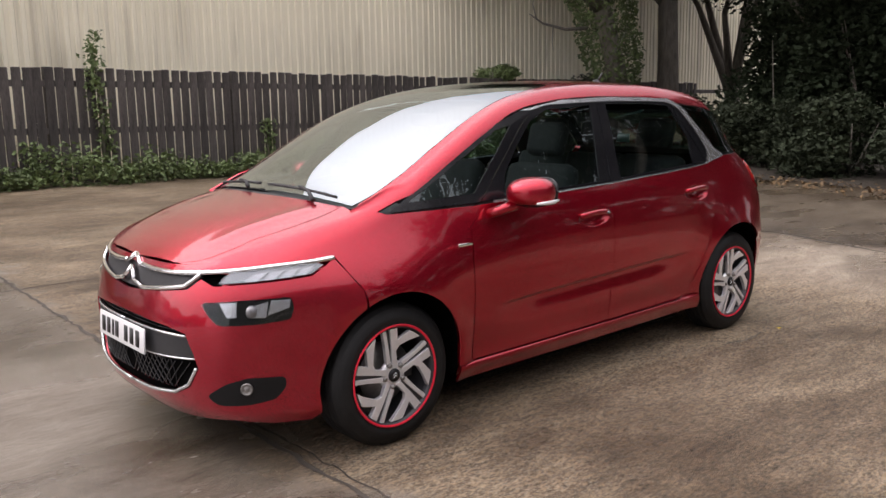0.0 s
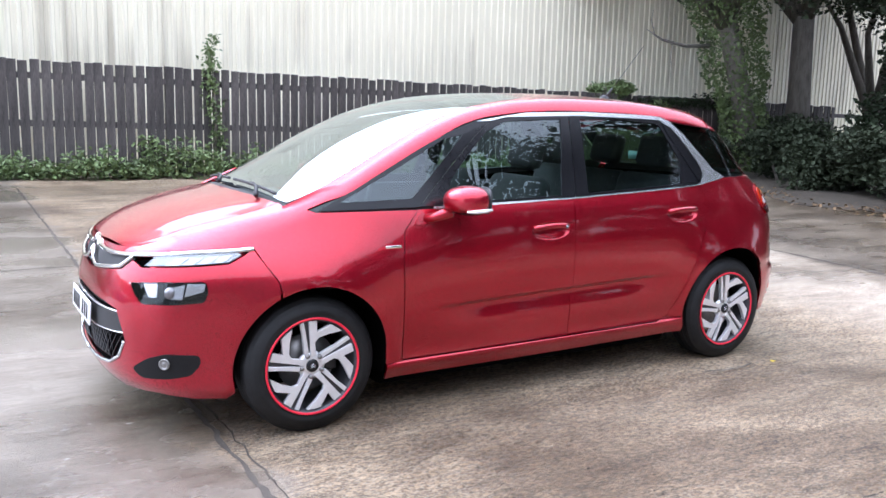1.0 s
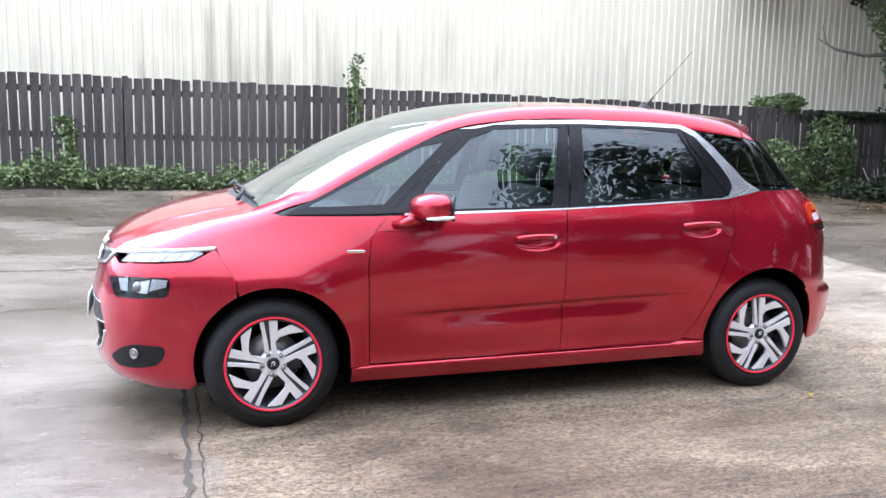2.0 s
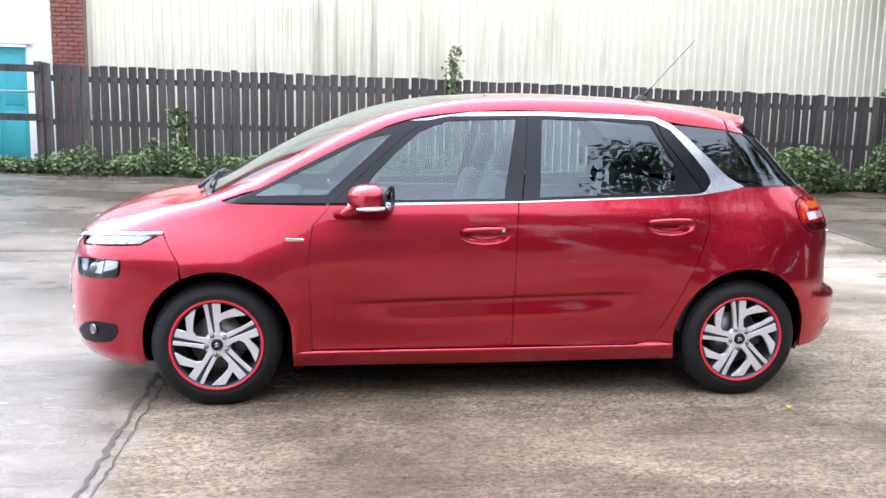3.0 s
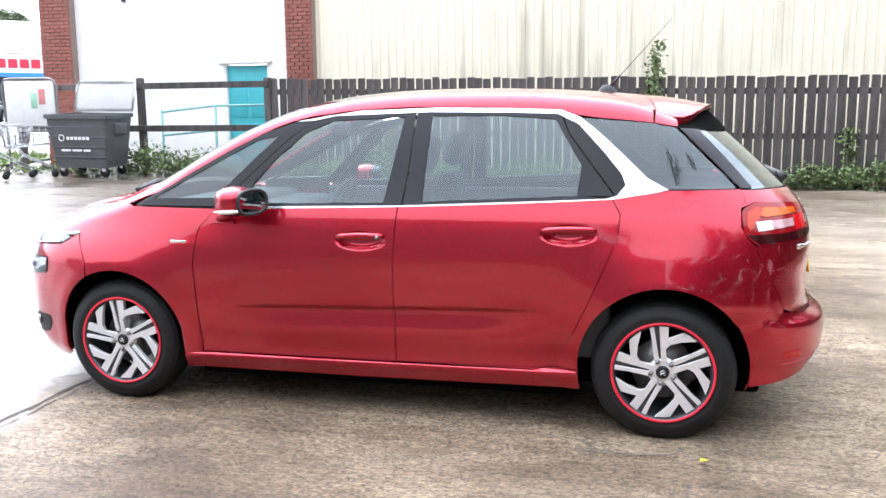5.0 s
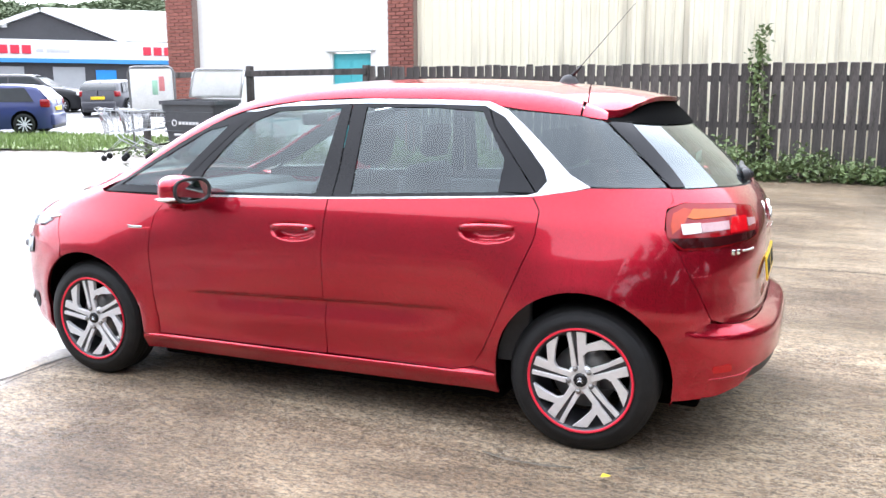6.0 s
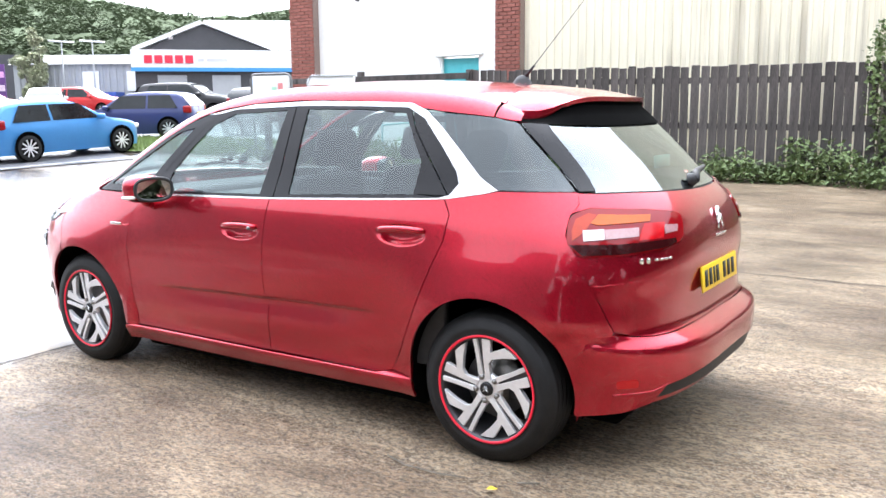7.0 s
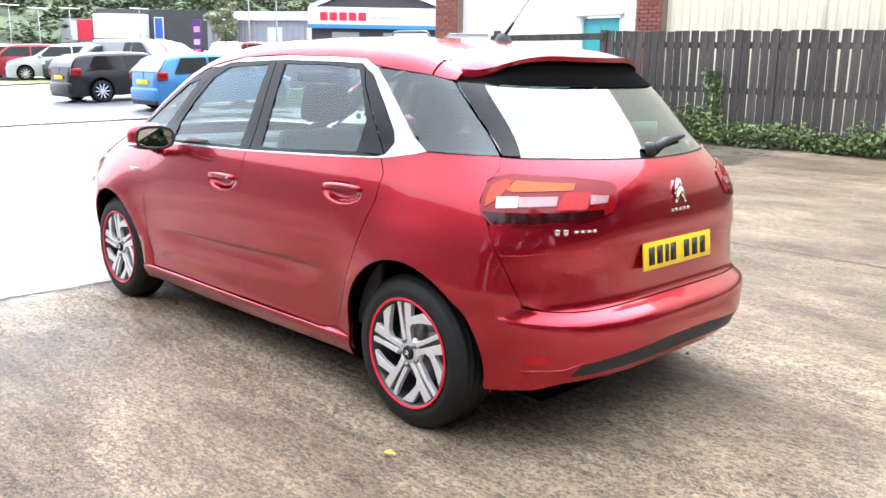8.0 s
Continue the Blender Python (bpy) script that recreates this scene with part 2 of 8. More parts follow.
def ground_material():
    """Old exposed concrete: pale with dark pits, smoother and wetter on the slab beyond the joint at x = -1.8."""
    m = bpy.data.materials.new("pitted_wet_concrete")
    m.use_nodes = True
    n, l = m.node_tree.nodes, m.node_tree.links
    p = n["Principled BSDF"]
    tc = n.new("ShaderNodeTexCoord")

    def tex(scale, detail, rough=0.6, sx=1.0, sy=1.0):
        mp = n.new("ShaderNodeMapping")
        mp.inputs["Scale"].default_value = (sx, sy, 1)
        l.new(tc.outputs["Object"], mp.inputs["Vector"])
        t = n.new("ShaderNodeTexNoise")
        t.inputs["Scale"].default_value, t.inputs["Detail"].default_value, t.inputs["Roughness"].default_value = scale, detail, rough
        l.new(mp.outputs[0], t.inputs["Vector"])
        return t.outputs["Fac"]

    def ramp(src, p0, p1, c0, c1):
        r = n.new("ShaderNodeValToRGB")
        r.color_ramp.elements[0].position, r.color_ramp.elements[1].position = p0, p1
        r.color_ramp.elements[0].color, r.color_ramp.elements[1].color = (*c0, 1), (*c1, 1)
        l.new(src, r.inputs["Fac"])
        return r.outputs["Color"]

    def mixc(fac, a, b, mode="MIX"):
        x = n.new("ShaderNodeMix")
        x.data_type, x.blend_type = "RGBA", mode
        for sock, v in ((x.inputs[0], fac), (x.inputs[6], a), (x.inputs[7], b)):
            if hasattr(v, "is_linked"):
                l.new(v, sock)
            else:
                sock.default_value = v
        return x.outputs[2]

    def calc(op, a, b, clamp=False):
        x = n.new("ShaderNodeMath")
        x.operation, x.use_clamp = op, clamp
        for i, v in enumerate((a, b)):
            if hasattr(v, "is_linked"):
                l.new(v, x.inputs[i])
            else:
                x.inputs[i].default_value = v
        return x.outputs[0]

    sep = n.new("ShaderNodeSeparateXYZ")
    l.new(tc.outputs["Object"], sep.inputs[0])
    edge = calc("ADD", calc("MULTIPLY", tex(1.4, 7), 1.5), -2.4)
    smooth_slab = calc("MULTIPLY", calc("SUBTRACT", edge, sep.outputs["X"]), 4.0, True)
    far = calc("MULTIPLY", calc("SUBTRACT", sep.outputs["X"], 2.7), 0.7, True)
    smooth_slab = calc("MAXIMUM", smooth_slab, calc("MULTIPLY", far, 0.68))
    pits = tex(42, 6, 0.72, 0.6, 1.25)
    fine = tex(85, 4, 0.75, 0.8, 1.2)
    mid = tex(4.5, 7, 0.7, 0.6, 1.5)
    big = tex(0.55, 6, 0.65, 0.8, 1.2)
    streak = tex(1.2, 7, 0.7, 0.5, 2.0)
    ridge = tex(1.0, 5, 0.6, 2.2, 26.0)
    # exposed stones, each with a shade of its own
    vmap = n.new("ShaderNodeMapping")
    vmap.inputs["Scale"].default_value = (0.75, 1.1, 1)
    l.new(tc.outputs["Object"], vmap.inputs["Vector"])
    stones = n.new("ShaderNodeTexVoronoi")
    stones.inputs["Scale"].default_value = 80
    l.new(vmap.outputs[0], stones.inputs["Vector"])
    shade = n.new("ShaderNodeSeparateColor")
    l.new(stones.outputs["Color"], shade.inputs[0])
    pale = ramp(mid, 0.3, 0.7, (0.205, 0.142, 0.085), (0.50, 0.395, 0.265))
    pale = mixc(1.0, pale, ramp(shade.outputs[0], 0.0, 1.0, (0.42, 0.40, 0.38), (1.35, 1.3, 1.25)), "MULTIPLY")
    pits_mask = ramp(calc("ADD", calc("MULTIPLY", pits, 0.75), calc("MULTIPLY", ridge, 0.25)), 0.455, 0.505, (1, 1, 1), (0, 0, 0))
    pitted = mixc(calc("MULTIPLY", pits_mask, 0.62), pale, (0.050, 0.035, 0.023, 1))
    pitted = mixc(ramp(fine, 0.52, 0.60, (0, 0, 0), (0.75, 0.75, 0.75)), pitted, (0.50, 0.43, 0.325, 1))
    trowelled = mixc(ramp(fine, 0.42, 0.6, (0.55, 0.55, 0.55), (0, 0, 0)), ramp(mid, 0.3, 0.7, (0.15, 0.125, 0.098), (0.28, 0.245, 0.20)), (0.17, 0.14, 0.11, 1))
    trowelled = mixc(calc("MULTIPLY", pits_mask, 0.35), trowelled, (0.10, 0.08, 0.062, 1))
    base = mixc(smooth_slab, pitted, trowelled)
    base = mixc(calc("MULTIPLY", far, 0.72), base, ramp(mid, 0.3, 0.7, (0.27, 0.22, 0.162), (0.53, 0.455, 0.36)))
    stain = ramp(big, 0.38, 0.56, (0.46, 0.42, 0.38), (1, 1, 1))
    stain2 = ramp(streak, 0.36, 0.52, (0.66, 0.62, 0.58), (1, 1, 1))
    base = mixc(1.0, mixc(1.0, base, stain, "MULTIPLY"), stain2, "MULTIPLY")
    # the older, dirtier slab beyond the open crack
    crack = calc("ADD", calc("MULTIPLY", sep.outputs["Y"], 0.09), calc("ADD", calc("MULTIPLY", tex(2.0, 5), 0.5), 4.8))
    old_slab = calc("MULTIPLY", calc("SUBTRACT", sep.outputs["X"], crack), 5.0, True)
    base = mixc(old_slab, base, mixc(1.0, base, (0.42, 0.40, 0.37, 1), "MULTIPLY"))
    l.new(base, p.inputs["Base Color"])
    wet = ramp(tex(0.6, 6, 0.62, 0.7, 1.6), 0.40, 0.58, (1, 1, 1), (0, 0, 0))
    rough_pit = ramp(wet, 0.0, 1.0, (0.62, 0.62, 0.62), (0.34, 0.34, 0.34))
    rough_smooth = ramp(wet, 0.0, 1.0, (0.42, 0.42, 0.42), (0.10, 0.10, 0.10))
    l.new(mixc(smooth_slab, rough_pit, rough_smooth), p.inputs["Roughness"])
    # a film of rain water lies on the concrete
    film = ramp(wet, 0.0, 1.0, (0.0, 0.0, 0.0), (0.25, 0.25, 0.25))
    l.new(mixc(smooth_slab, film, ramp(wet, 0.0, 1.0, (0.15, 0.15, 0.15), (0.75, 0.75, 0.75))), p.inputs["Coat Weight"])
    l.new(ramp(wet, 0.0, 1.0, (0.3, 0.3, 0.3), (0.13, 0.13, 0.13)), p.inputs["Coat Roughness"])
    p.inputs["Coat IOR"].default_value = 1.33
    height = calc("ADD", calc("ADD", calc("MULTIPLY", pits, 0.8), calc("MULTIPLY", fine, 0.3)), calc("MULTIPLY", ridge, 0.6))
    bp = n.new("ShaderNodeBump")
    bp.inputs["Distance"].default_value = 0.045
    l.new(calc("SUBTRACT", 0.8, calc("MULTIPLY", smooth_slab, 0.55)), bp.inputs["Strength"])
    l.new(height, bp.inputs["Height"])
    l.new(bp.outputs[0], p.inputs["Normal"])
    l.new(bp.outputs[0], p.inputs["Coat Normal"])
    return m


M_CONC = ground_material()
M_WHITEWALL = mat("white_painted_wall", (0.86, 0.85, 0.82), 0.7, var=0.05, scale=1.5)
M_BRICK = mat("red_brick", (0.27, 0.098, 0.075), 0.85, var=0.25, scale=5, bump=0.3, bump_scale=80, objrand=0.15)
M_FENCE = mat("dark_stained_timber", (0.064, 0.056, 0.052), 0.7, var=0.75, scale=3, stretch=(4, 4, 0.5), bump=0.3, bump_scale=40, objrand=0.35)
M_TEAL = mat("teal_door_paint", (0.07, 0.41, 0.45), 0.5, var=0.1, scale=3)


def ground_sheet():
    xs = sorted(set([-400, -250, -160, -110] + [-80 + 2.5 * i for i in range(28)] + [-10 + 0.5 * i for i in range(49)] + [16, 18, 20, 25, 30, 40, 60, 100, 200, 400]))
    ys = sorted(set([-400, -200, -100, -60, -40, -30, -20] + [-16 + 0.5 * i for i in range(61)] + [15, 18, 22, 26, 30, 36, 44, 52, 60, 80, 120, 200, 400]))
    bm = bmesh.new()
    grid = [[bm.verts.new((x, y, G(x, y))) for y in ys] for x in xs]
    for i in range(len(xs) - 1):
        for j in range(len(ys) - 1):
            bm.faces.new((grid[i][j], grid[i + 1][j], grid[i + 1][j + 1], grid[i][j + 1]))
    return tagged(part("ground", bm, M_CONC), "wet brushed concrete yard with stains", "ground", kind="structure")


ground_sheet()


def rough_slab():
    """The worn slab round the car: brushed ridges and pits of broken-out stones, in real depth."""
    x0, x1, y0, y1, cell = -1.74, 5.0, -4.3, 1.3, 0.0115
    nx, ny = int((x1 - x0) / cell), int((y1 - y0) / cell)
    rnd = np.random.RandomState(19)

    def field(wx, wy):
        """Smooth random heights with features wx by wy metres."""
        gx, gy = int((x1 - x0) / wx) + 3, int((y1 - y0) / wy) + 3
        g = rnd.random_sample((gx, gy))
        u, v = np.arange(nx) * cell / wx, np.arange(ny) * cell / wy
        iu, iv = u.astype(int), v.astype(int)
        fu, fv = u - iu, v - iv
        fu, fv = (fu * fu * (3 - 2 * fu))[:, None], (fv * fv * (3 - 2 * fv))[None, :]
        a, b, c, d = g[iu][:, iv], g[iu + 1][:, iv], g[iu][:, iv + 1], g[iu + 1][:, iv + 1]
        return a * (1 - fu) * (1 - fv) + b * fu * (1 - fv) + c * (1 - fu) * fv + d * fu * fv - 0.5

    ridges = field(0.16, 0.035) * 0.6 + field(0.5, 0.085) * 0.5
    stones = field(0.030, 0.022) + 0.7 * field(0.016, 0.014)
    worn = np.clip(0.5 + 1.6 * field(0.9, 0.55) + 0.6 * field(0.25, 0.2), 0.12, 1.0)
    gxs, gys = x0 + np.arange(nx) * cell, y0 + np.arange(ny) * cell
    worn *= np.clip((gxs + 1.9) / 0.7, 0.25, 1.0)[:, None]
    h = (0.010 * ridges + 0.011 * stones) * worn
    rim = np.minimum.outer(np.minimum(gxs - x0, gxs[-1] - gxs), np.full(ny, 9.0))
    rim = np.minimum(rim, np.minimum(gys - y0, gys[-1] - gys)[None, :])
    h = np.maximum(h + 0.007, 0.0008) * np.clip(rim / 0.12, 0, 1) - 0.004 * (rim < 0.02)
    base_z = np.array([[G(x, y) for y in gys[::10]] for x in gxs[::10]])
    base_z = np.repeat(np.repeat(base_z, 10, 0), 10, 1)[:nx, :ny]
    co = np.stack([np.repeat(gxs[:, None], ny, 1), np.repeat(gys[None, :], nx, 0), base_z + h], 2).reshape(-1, 3)
    idx = np.arange(nx * ny).reshape(nx, ny)
    quads = np.stack([idx[:-1, :-1], idx[1:, :-1], idx[1:, 1:], idx[:-1, 1:]], 2).reshape(-1, 4)
    me = bpy.data.meshes.new("concrete_slab")
    me.from_pydata(co.tolist(), [], quads.tolist())
    me.polygons.foreach_set("use_smooth", [True] * len(quads))
    me.materials.append(M_CONC)
    tagged(new("concrete_slab", me), "rough brushed concrete slab with worn-out stones", "slab", kind="structure")


rough_slab()

WALL_Y, FENCE_Y = 11.75, 10.4


M_MORTAR = mat("mortar", (0.27, 0.205, 0.175), 0.9, var=0.15, scale=20)
M_LEAF = mat("ivy_leaf", (0.125, 0.175, 0.062), 0.55, var=0.5, scale=2.5)
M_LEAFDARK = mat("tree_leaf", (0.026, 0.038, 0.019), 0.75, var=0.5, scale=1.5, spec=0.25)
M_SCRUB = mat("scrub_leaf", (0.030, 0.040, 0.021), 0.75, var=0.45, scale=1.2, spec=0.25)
M_LEAFPALE = mat("pale_leaf", (0.34, 0.36, 0.23), 0.5, var=0.4, scale=1.5)
M_BARK = mat("bark", (0.17, 0.155, 0.13), 0.9, var=0.4, scale=8, stretch=(2, 2, 0.4), bump=0.5, bump_scale=25)
M_GRASS = mat("grass_blade", (0.15, 0.21, 0.06), 0.6, var=0.4, scale=3)
M_SOIL = mat("dark_soil", (0.045, 0.036, 0.026), 0.9, var=0.4, scale=4, bump=0.4, bump_scale=30)
M_ASPHALT = mat("wet_asphalt", (0.13, 0.13, 0.135), 0.42, var=0.3, scale=1.0, bump=0.2, bump_scale=150, rvar=0.12)
M_LINE = mat("white_road_paint", (0.7, 0.7, 0.68), 0.6, var=0.15, scale=8)


def cladding():
    """Corrugated sheets in their real depth; rust and drip marks run down it."""
    m = mat("cream_cladding_sheet", (0.84, 0.79, 0.62), 0.45, var=0.06, scale=1.2, stretch=(1, 1, 0.15))
    n, l = m.node_tree.nodes, m.node_tree.links
    p = n["Principled BSDF"]
    src = p.inputs["Base Color"].links[0].from_socket
    tc = n.new("ShaderNodeTexCoord")
    mp = n.new("ShaderNodeMapping")
    mp.inputs["Scale"].default_value = (7.0, 1, 0.22)
    l.new(tc.outputs["Object"], mp.inputs["Vector"])
    t = n.new("ShaderNodeTexNoise")
    t.inputs["Scale"].default_value, t.inputs["Detail"].default_value = 1.0, 5
    l.new(mp.outputs[0], t.inputs["Vector"])
    mp2 = n.new("ShaderNodeMapping")
    mp2.inputs["Scale"].default_value = (0.22, 1, 0.35)
    l.new(tc.outputs["Object"], mp2.inputs["Vector"])
    t2 = n.new("ShaderNodeTexNoise")
    t2.inputs["Scale"].default_value = 1.0
    l.new(mp2.outputs[0], t2.inputs["Vector"])
    mul = n.new("ShaderNodeMath")
    mul.operation = "MULTIPLY"
    l.new(t.outputs["Fac"], mul.inputs[0])
    l.new(t2.outputs["Fac"], mul.inputs[1])
    r = n.new("ShaderNodeValToRGB")
    r.color_ramp.elements[0].position, r.color_ramp.elements[1].position = 0.27, 0.40
    r.color_ramp.elements[0].color, r.color_ramp.elements[1].color = (0, 0, 0, 1), (0.5, 0.5, 0.5, 1)
    l.new(mul.outputs[0], r.inputs["Fac"])
    mx = n.new("ShaderNodeMix")
    mx.data_type = "RGBA"
    l.new(r.outputs["Color"], mx.inputs[0])
    l.new(src, mx.inputs[6])
    mx.inputs[7].default_value = (0.25, 0.215, 0.15, 1)
    l.new(mx.outputs[2], p.inputs["Base Color"])
    bm = bmesh.new()
    pts = []
    x = -5.3
    while x < 40:
        pts += [(x, 0), (x + 0.075, 0), (x + 0.092, -0.028), (x + 0.153, -0.028)]
        x += 0.17
    lo = [bm.verts.new((a, WALL_Y + b, 0.1)) for a, b in pts]
    hi = [bm.verts.new((a, WALL_Y + b, 9.5)) for a, b in pts]
    for i in range(len(pts) - 1):
        bm.faces.new((lo[i], lo[i + 1], hi[i + 1], hi[i]))
    box(bm, -5.3, 40, WALL_Y + 0.03, WALL_Y + 0.3, 0, 9.5)
    tagged(part("wall_north", bm, m, smooth=False), "cream corrugated metal cladding with drip stains", "wall", kind="structure")
    # brick pillars with courses of single bricks, and the painted wall between them
    for k, (x0, x1) in enumerate(((-5.87, -5.3), (-11.55, -10.82))):
        core = tagged(part("pillar_%d" % (k + 1), boxm(x0 + 0.006, x1 - 0.006, WALL_Y - 0.19, WALL_Y + 0.25, 0.1, 9.5), M_MORTAR, smooth=False), "red brick pillar against the wall", "pillar", kind="structure")
        bx = boxm(-0.106, 0.106, -0.02, 0.02, -0.032, 0.032, 0.004)
        me = bpy.data.meshes.new("brick")
        bx.to_mesh(me)
        bx.free()
        me.materials.append(M_BRICK)
        z = 0.45
        row = 0
        nb = max(2, round((x1 - x0) / 0.225))
        while z < 4.35:
            step = (x1 - x0) / nb
            for i in range(nb + (row % 2)):
                xc = x0 + step * (i + 0.5 - 0.5 * (row % 2))
                wd = step - 0.012
                a, b = max(x0, xc - wd / 2), min(x1, xc + wd / 2)
                if b - a < 0.04:
                    continue
                ob = new("brick", me)
                ob.parent = core
                ob.location = ((a + b) / 2, WALL_Y - 0.2, z)
                ob.scale = ((b - a) / 0.212, 1, 1)
            z += 0.075
            row += 1
        part("brick_course", boxm(x0, x1, WALL_Y - 0.2, WALL_Y + 0.2, 4.4, 9.5), M_BRICK, core, smooth=False)
    bm = bmesh.new()
    rim = [(-10.82, 0.1), (-7.36, 0.1), (-7.36, 2.62), (-6.36, 2.62), (-6.36, 0.1), (-5.87, 0.1), (-5.87, 9.5), (-10.82, 9.5)]
    fa = [bm.verts.new((x, WALL_Y, z)) for x, z in rim]
    ba = [bm.verts.new((x, WALL_Y + 0.3, z)) for x, z in rim]
    bm.faces.new(fa)
    bm.faces.new(ba[::-1])
    for i in range(8):
        bm.faces.new((fa[i], ba[i], ba[(i + 1) % 8], fa[(i + 1) % 8]))
    bmesh.ops.recalc_face_normals(bm, faces=bm.faces[:])
    tagged(part("wall_white", bm, M_WHITEWALL, smooth=False), "white painted wall", "wall", kind="structure")
    tagged(part("wall_end", boxm(-11.5, -11.2, WALL_Y + 0.25, 30, 0.1, 9.5), M_WHITEWALL, smooth=False), "plain end wall of the building", "wall", kind="structure")
    d = thing("door_1", "closed teal door in a white wall", "door", kind="structure")
    part("leaf", boxm(-7.32, -6.40, WALL_Y + 0.08, WALL_Y + 0.13, 0.45, 2.56, 0.006), M_TEAL, d)
    for i in range(2):
        part("panel", boxm(-7.24 + 0.42 * i, -6.90 + 0.42 * i, WALL_Y + 0.07, WALL_Y + 0.083, 1.5, 2.42, 0.006), M_TEAL, d)
        part("panel", boxm(-7.24 + 0.42 * i, -6.90 + 0.42 * i, WALL_Y + 0.07, WALL_Y + 0.083, 0.6, 1.38, 0.006), M_TEAL, d)
    part("door_frame", boxm(-7.36, -7.32, WALL_Y + 0.02, WALL_Y + 0.15, 0.45, 2.6), M_WHITEWALL, d, smooth=False)
    part("door_frame", boxm(-6.40, -6.36, WALL_Y + 0.02, WALL_Y + 0.15, 0.45, 2.6), M_WHITEWALL, d, smooth=False)
    part("lintel", boxm(-7.46, -6.28, WALL_Y - 0.06, WALL_Y + 0.1, 2.60, 2.66, 0.008), M_WHITEWALL, d)
    part("threshold", boxm(-7.4, -6.3, WALL_Y - 0.3, WALL_Y + 0.1, 0.2, 0.46, 0.01), M_MORTAR, d)
    for x, z in ((-9.6, 3.93), (-10.1, 4.6)):
        o = part("wall_lamp", boxm(x - 0.04, x + 0.04, WALL_Y - 0.08, WALL_Y + 0.0, z, z + 0.08, 0.02), M_FENCE)
        tagged(o, "small dark fitting fixed on the white wall", "fitting")


cladding()
# unseen wall behind the camera, added so the car's flank and glass mirror less sky
tagged(part("wall_south", boxm(-34, 2.0, -13.6, -13.2, -0.2, 7.2), mat("grey_rendered_wall", (0.10, 0.098, 0.095), 0.8, var=0.2, scale=1.5, bump=0.2, bump_scale=40), smooth=False), "plain grey wall added out of view to darken the car's reflections", "wall", kind="structure")


def fence():
    f = thing("fence", "dark stained close picket fence with weathered boards", "fence")
    rnd = random.Random(4)
    meshes = []
    for k in range(5):
        bm = bmesh.new()
        w = 0.0672
        hgt = 1.84
        box(bm, -w, w, -0.011, 0.011, 0, hgt, 0.004, seg=1)
        for v in bm.verts:
            v.co.x += 0.004 * math.sin(v.co.z * 3 + k)
        me = bpy.data.meshes.new("picket")
        bm.to_mesh(me)
        bm.free()
        me.materials.append(M_FENCE)
        meshes.append(me)
    x = -5.62
    while x < 18.6:
        ob = new("picket", rnd.choice(meshes))
        ob.parent = f
        g = 0.362 - 0.0125 * (x + 5)
        ob.matrix_world = pose(x, FENCE_Y + rnd.uniform(-0.006, 0.006), g + rnd.uniform(-0.02, 0.012), rnd.uniform(-0.6, 0.6), rnd.uniform(-0.5, 0.5), rnd.uniform(-1.5, 1.5))
        x += 0.1565 + rnd.uniform(-0.006, 0.006)
    for dz in (1.60, 0.86):
        for i in range(8):
            xa = -5.7 + 3.2 * i
            g0, g1 = 0.362 - 0.0125 * (xa + 5), 0.362 - 0.0125 * (xa + 8.2)
            bm = boxm(0, 3.19, -0.035, 0.035, -0.05, 0.05, 0.004)
            for v in bm.verts:
                v.co = Vector((xa + v.co.x, FENCE_Y + 0.05 + v.co.y, v.co.z + dz + g0 + (g1 - g0) * v.co.x / 3.2))
            part("rail", bm, M_FENCE, f, smooth=False)
    for i in range(8):
        xa = -5.72 + 3.2 * i
        g0 = 0.362 - 0.0125 * (xa + 5)
        part("post", boxm(xa - 0.05, xa + 0.05, FENCE_Y + 0.09, FENCE_Y + 0.19, 0.1, g0 + 1.86, 0.006), M_FENCE, f, smooth=False)
    r = thing("rail_fence", "dark weathered post and rail fence", "fence")
    for xa, zt in ((-5.76, 2.24), (-8.47, 2.28), (-11.26, 2.24)):
        part("post", boxm(xa - 0.06, xa + 0.06, FENCE_Y - 0.06, FENCE_Y + 0.06, 0.3, zt, 0.01), M_FENCE, r, smooth=False)
    for z in (2.12, 1.30):
        for xa in (-11.3, -8.5):
            part("rail", boxm(xa, xa + 2.78, FENCE_Y - 0.1, FENCE_Y - 0.06, z - 0.06, z + 0.06, 0.006), M_FENCE, r, smooth=False)
    t = thing("handrail", "pale teal tubular handrail by the door", "handrail")
    mt = mat("pale_teal_tube", (0.25, 0.5, 0.5), 0.45, var=0.1)
    for pts in ([(-8.4, 11.0, 1.62), (-7.2, 11.0, 1.74), (-6.0, 11.0, 1.74)], [(-8.4, 11.0, 1.15), (-7.2, 11.0, 1.25), (-6.0, 11.0, 1.25)]):
        bm = bmesh.new()
        tube(bm, pts, 0.024, 8)
        part("rail", bm, mt, t)
    for xa in (-8.4, -7.2, -6.0):
        bm = bmesh.new()
        tube(bm, [(xa, 11.0, 0.35), (xa, 11.0, 1.66 if xa < -8 else 1.74)], 0.024, 8)
        part("post", bm, mt, t)


fence()


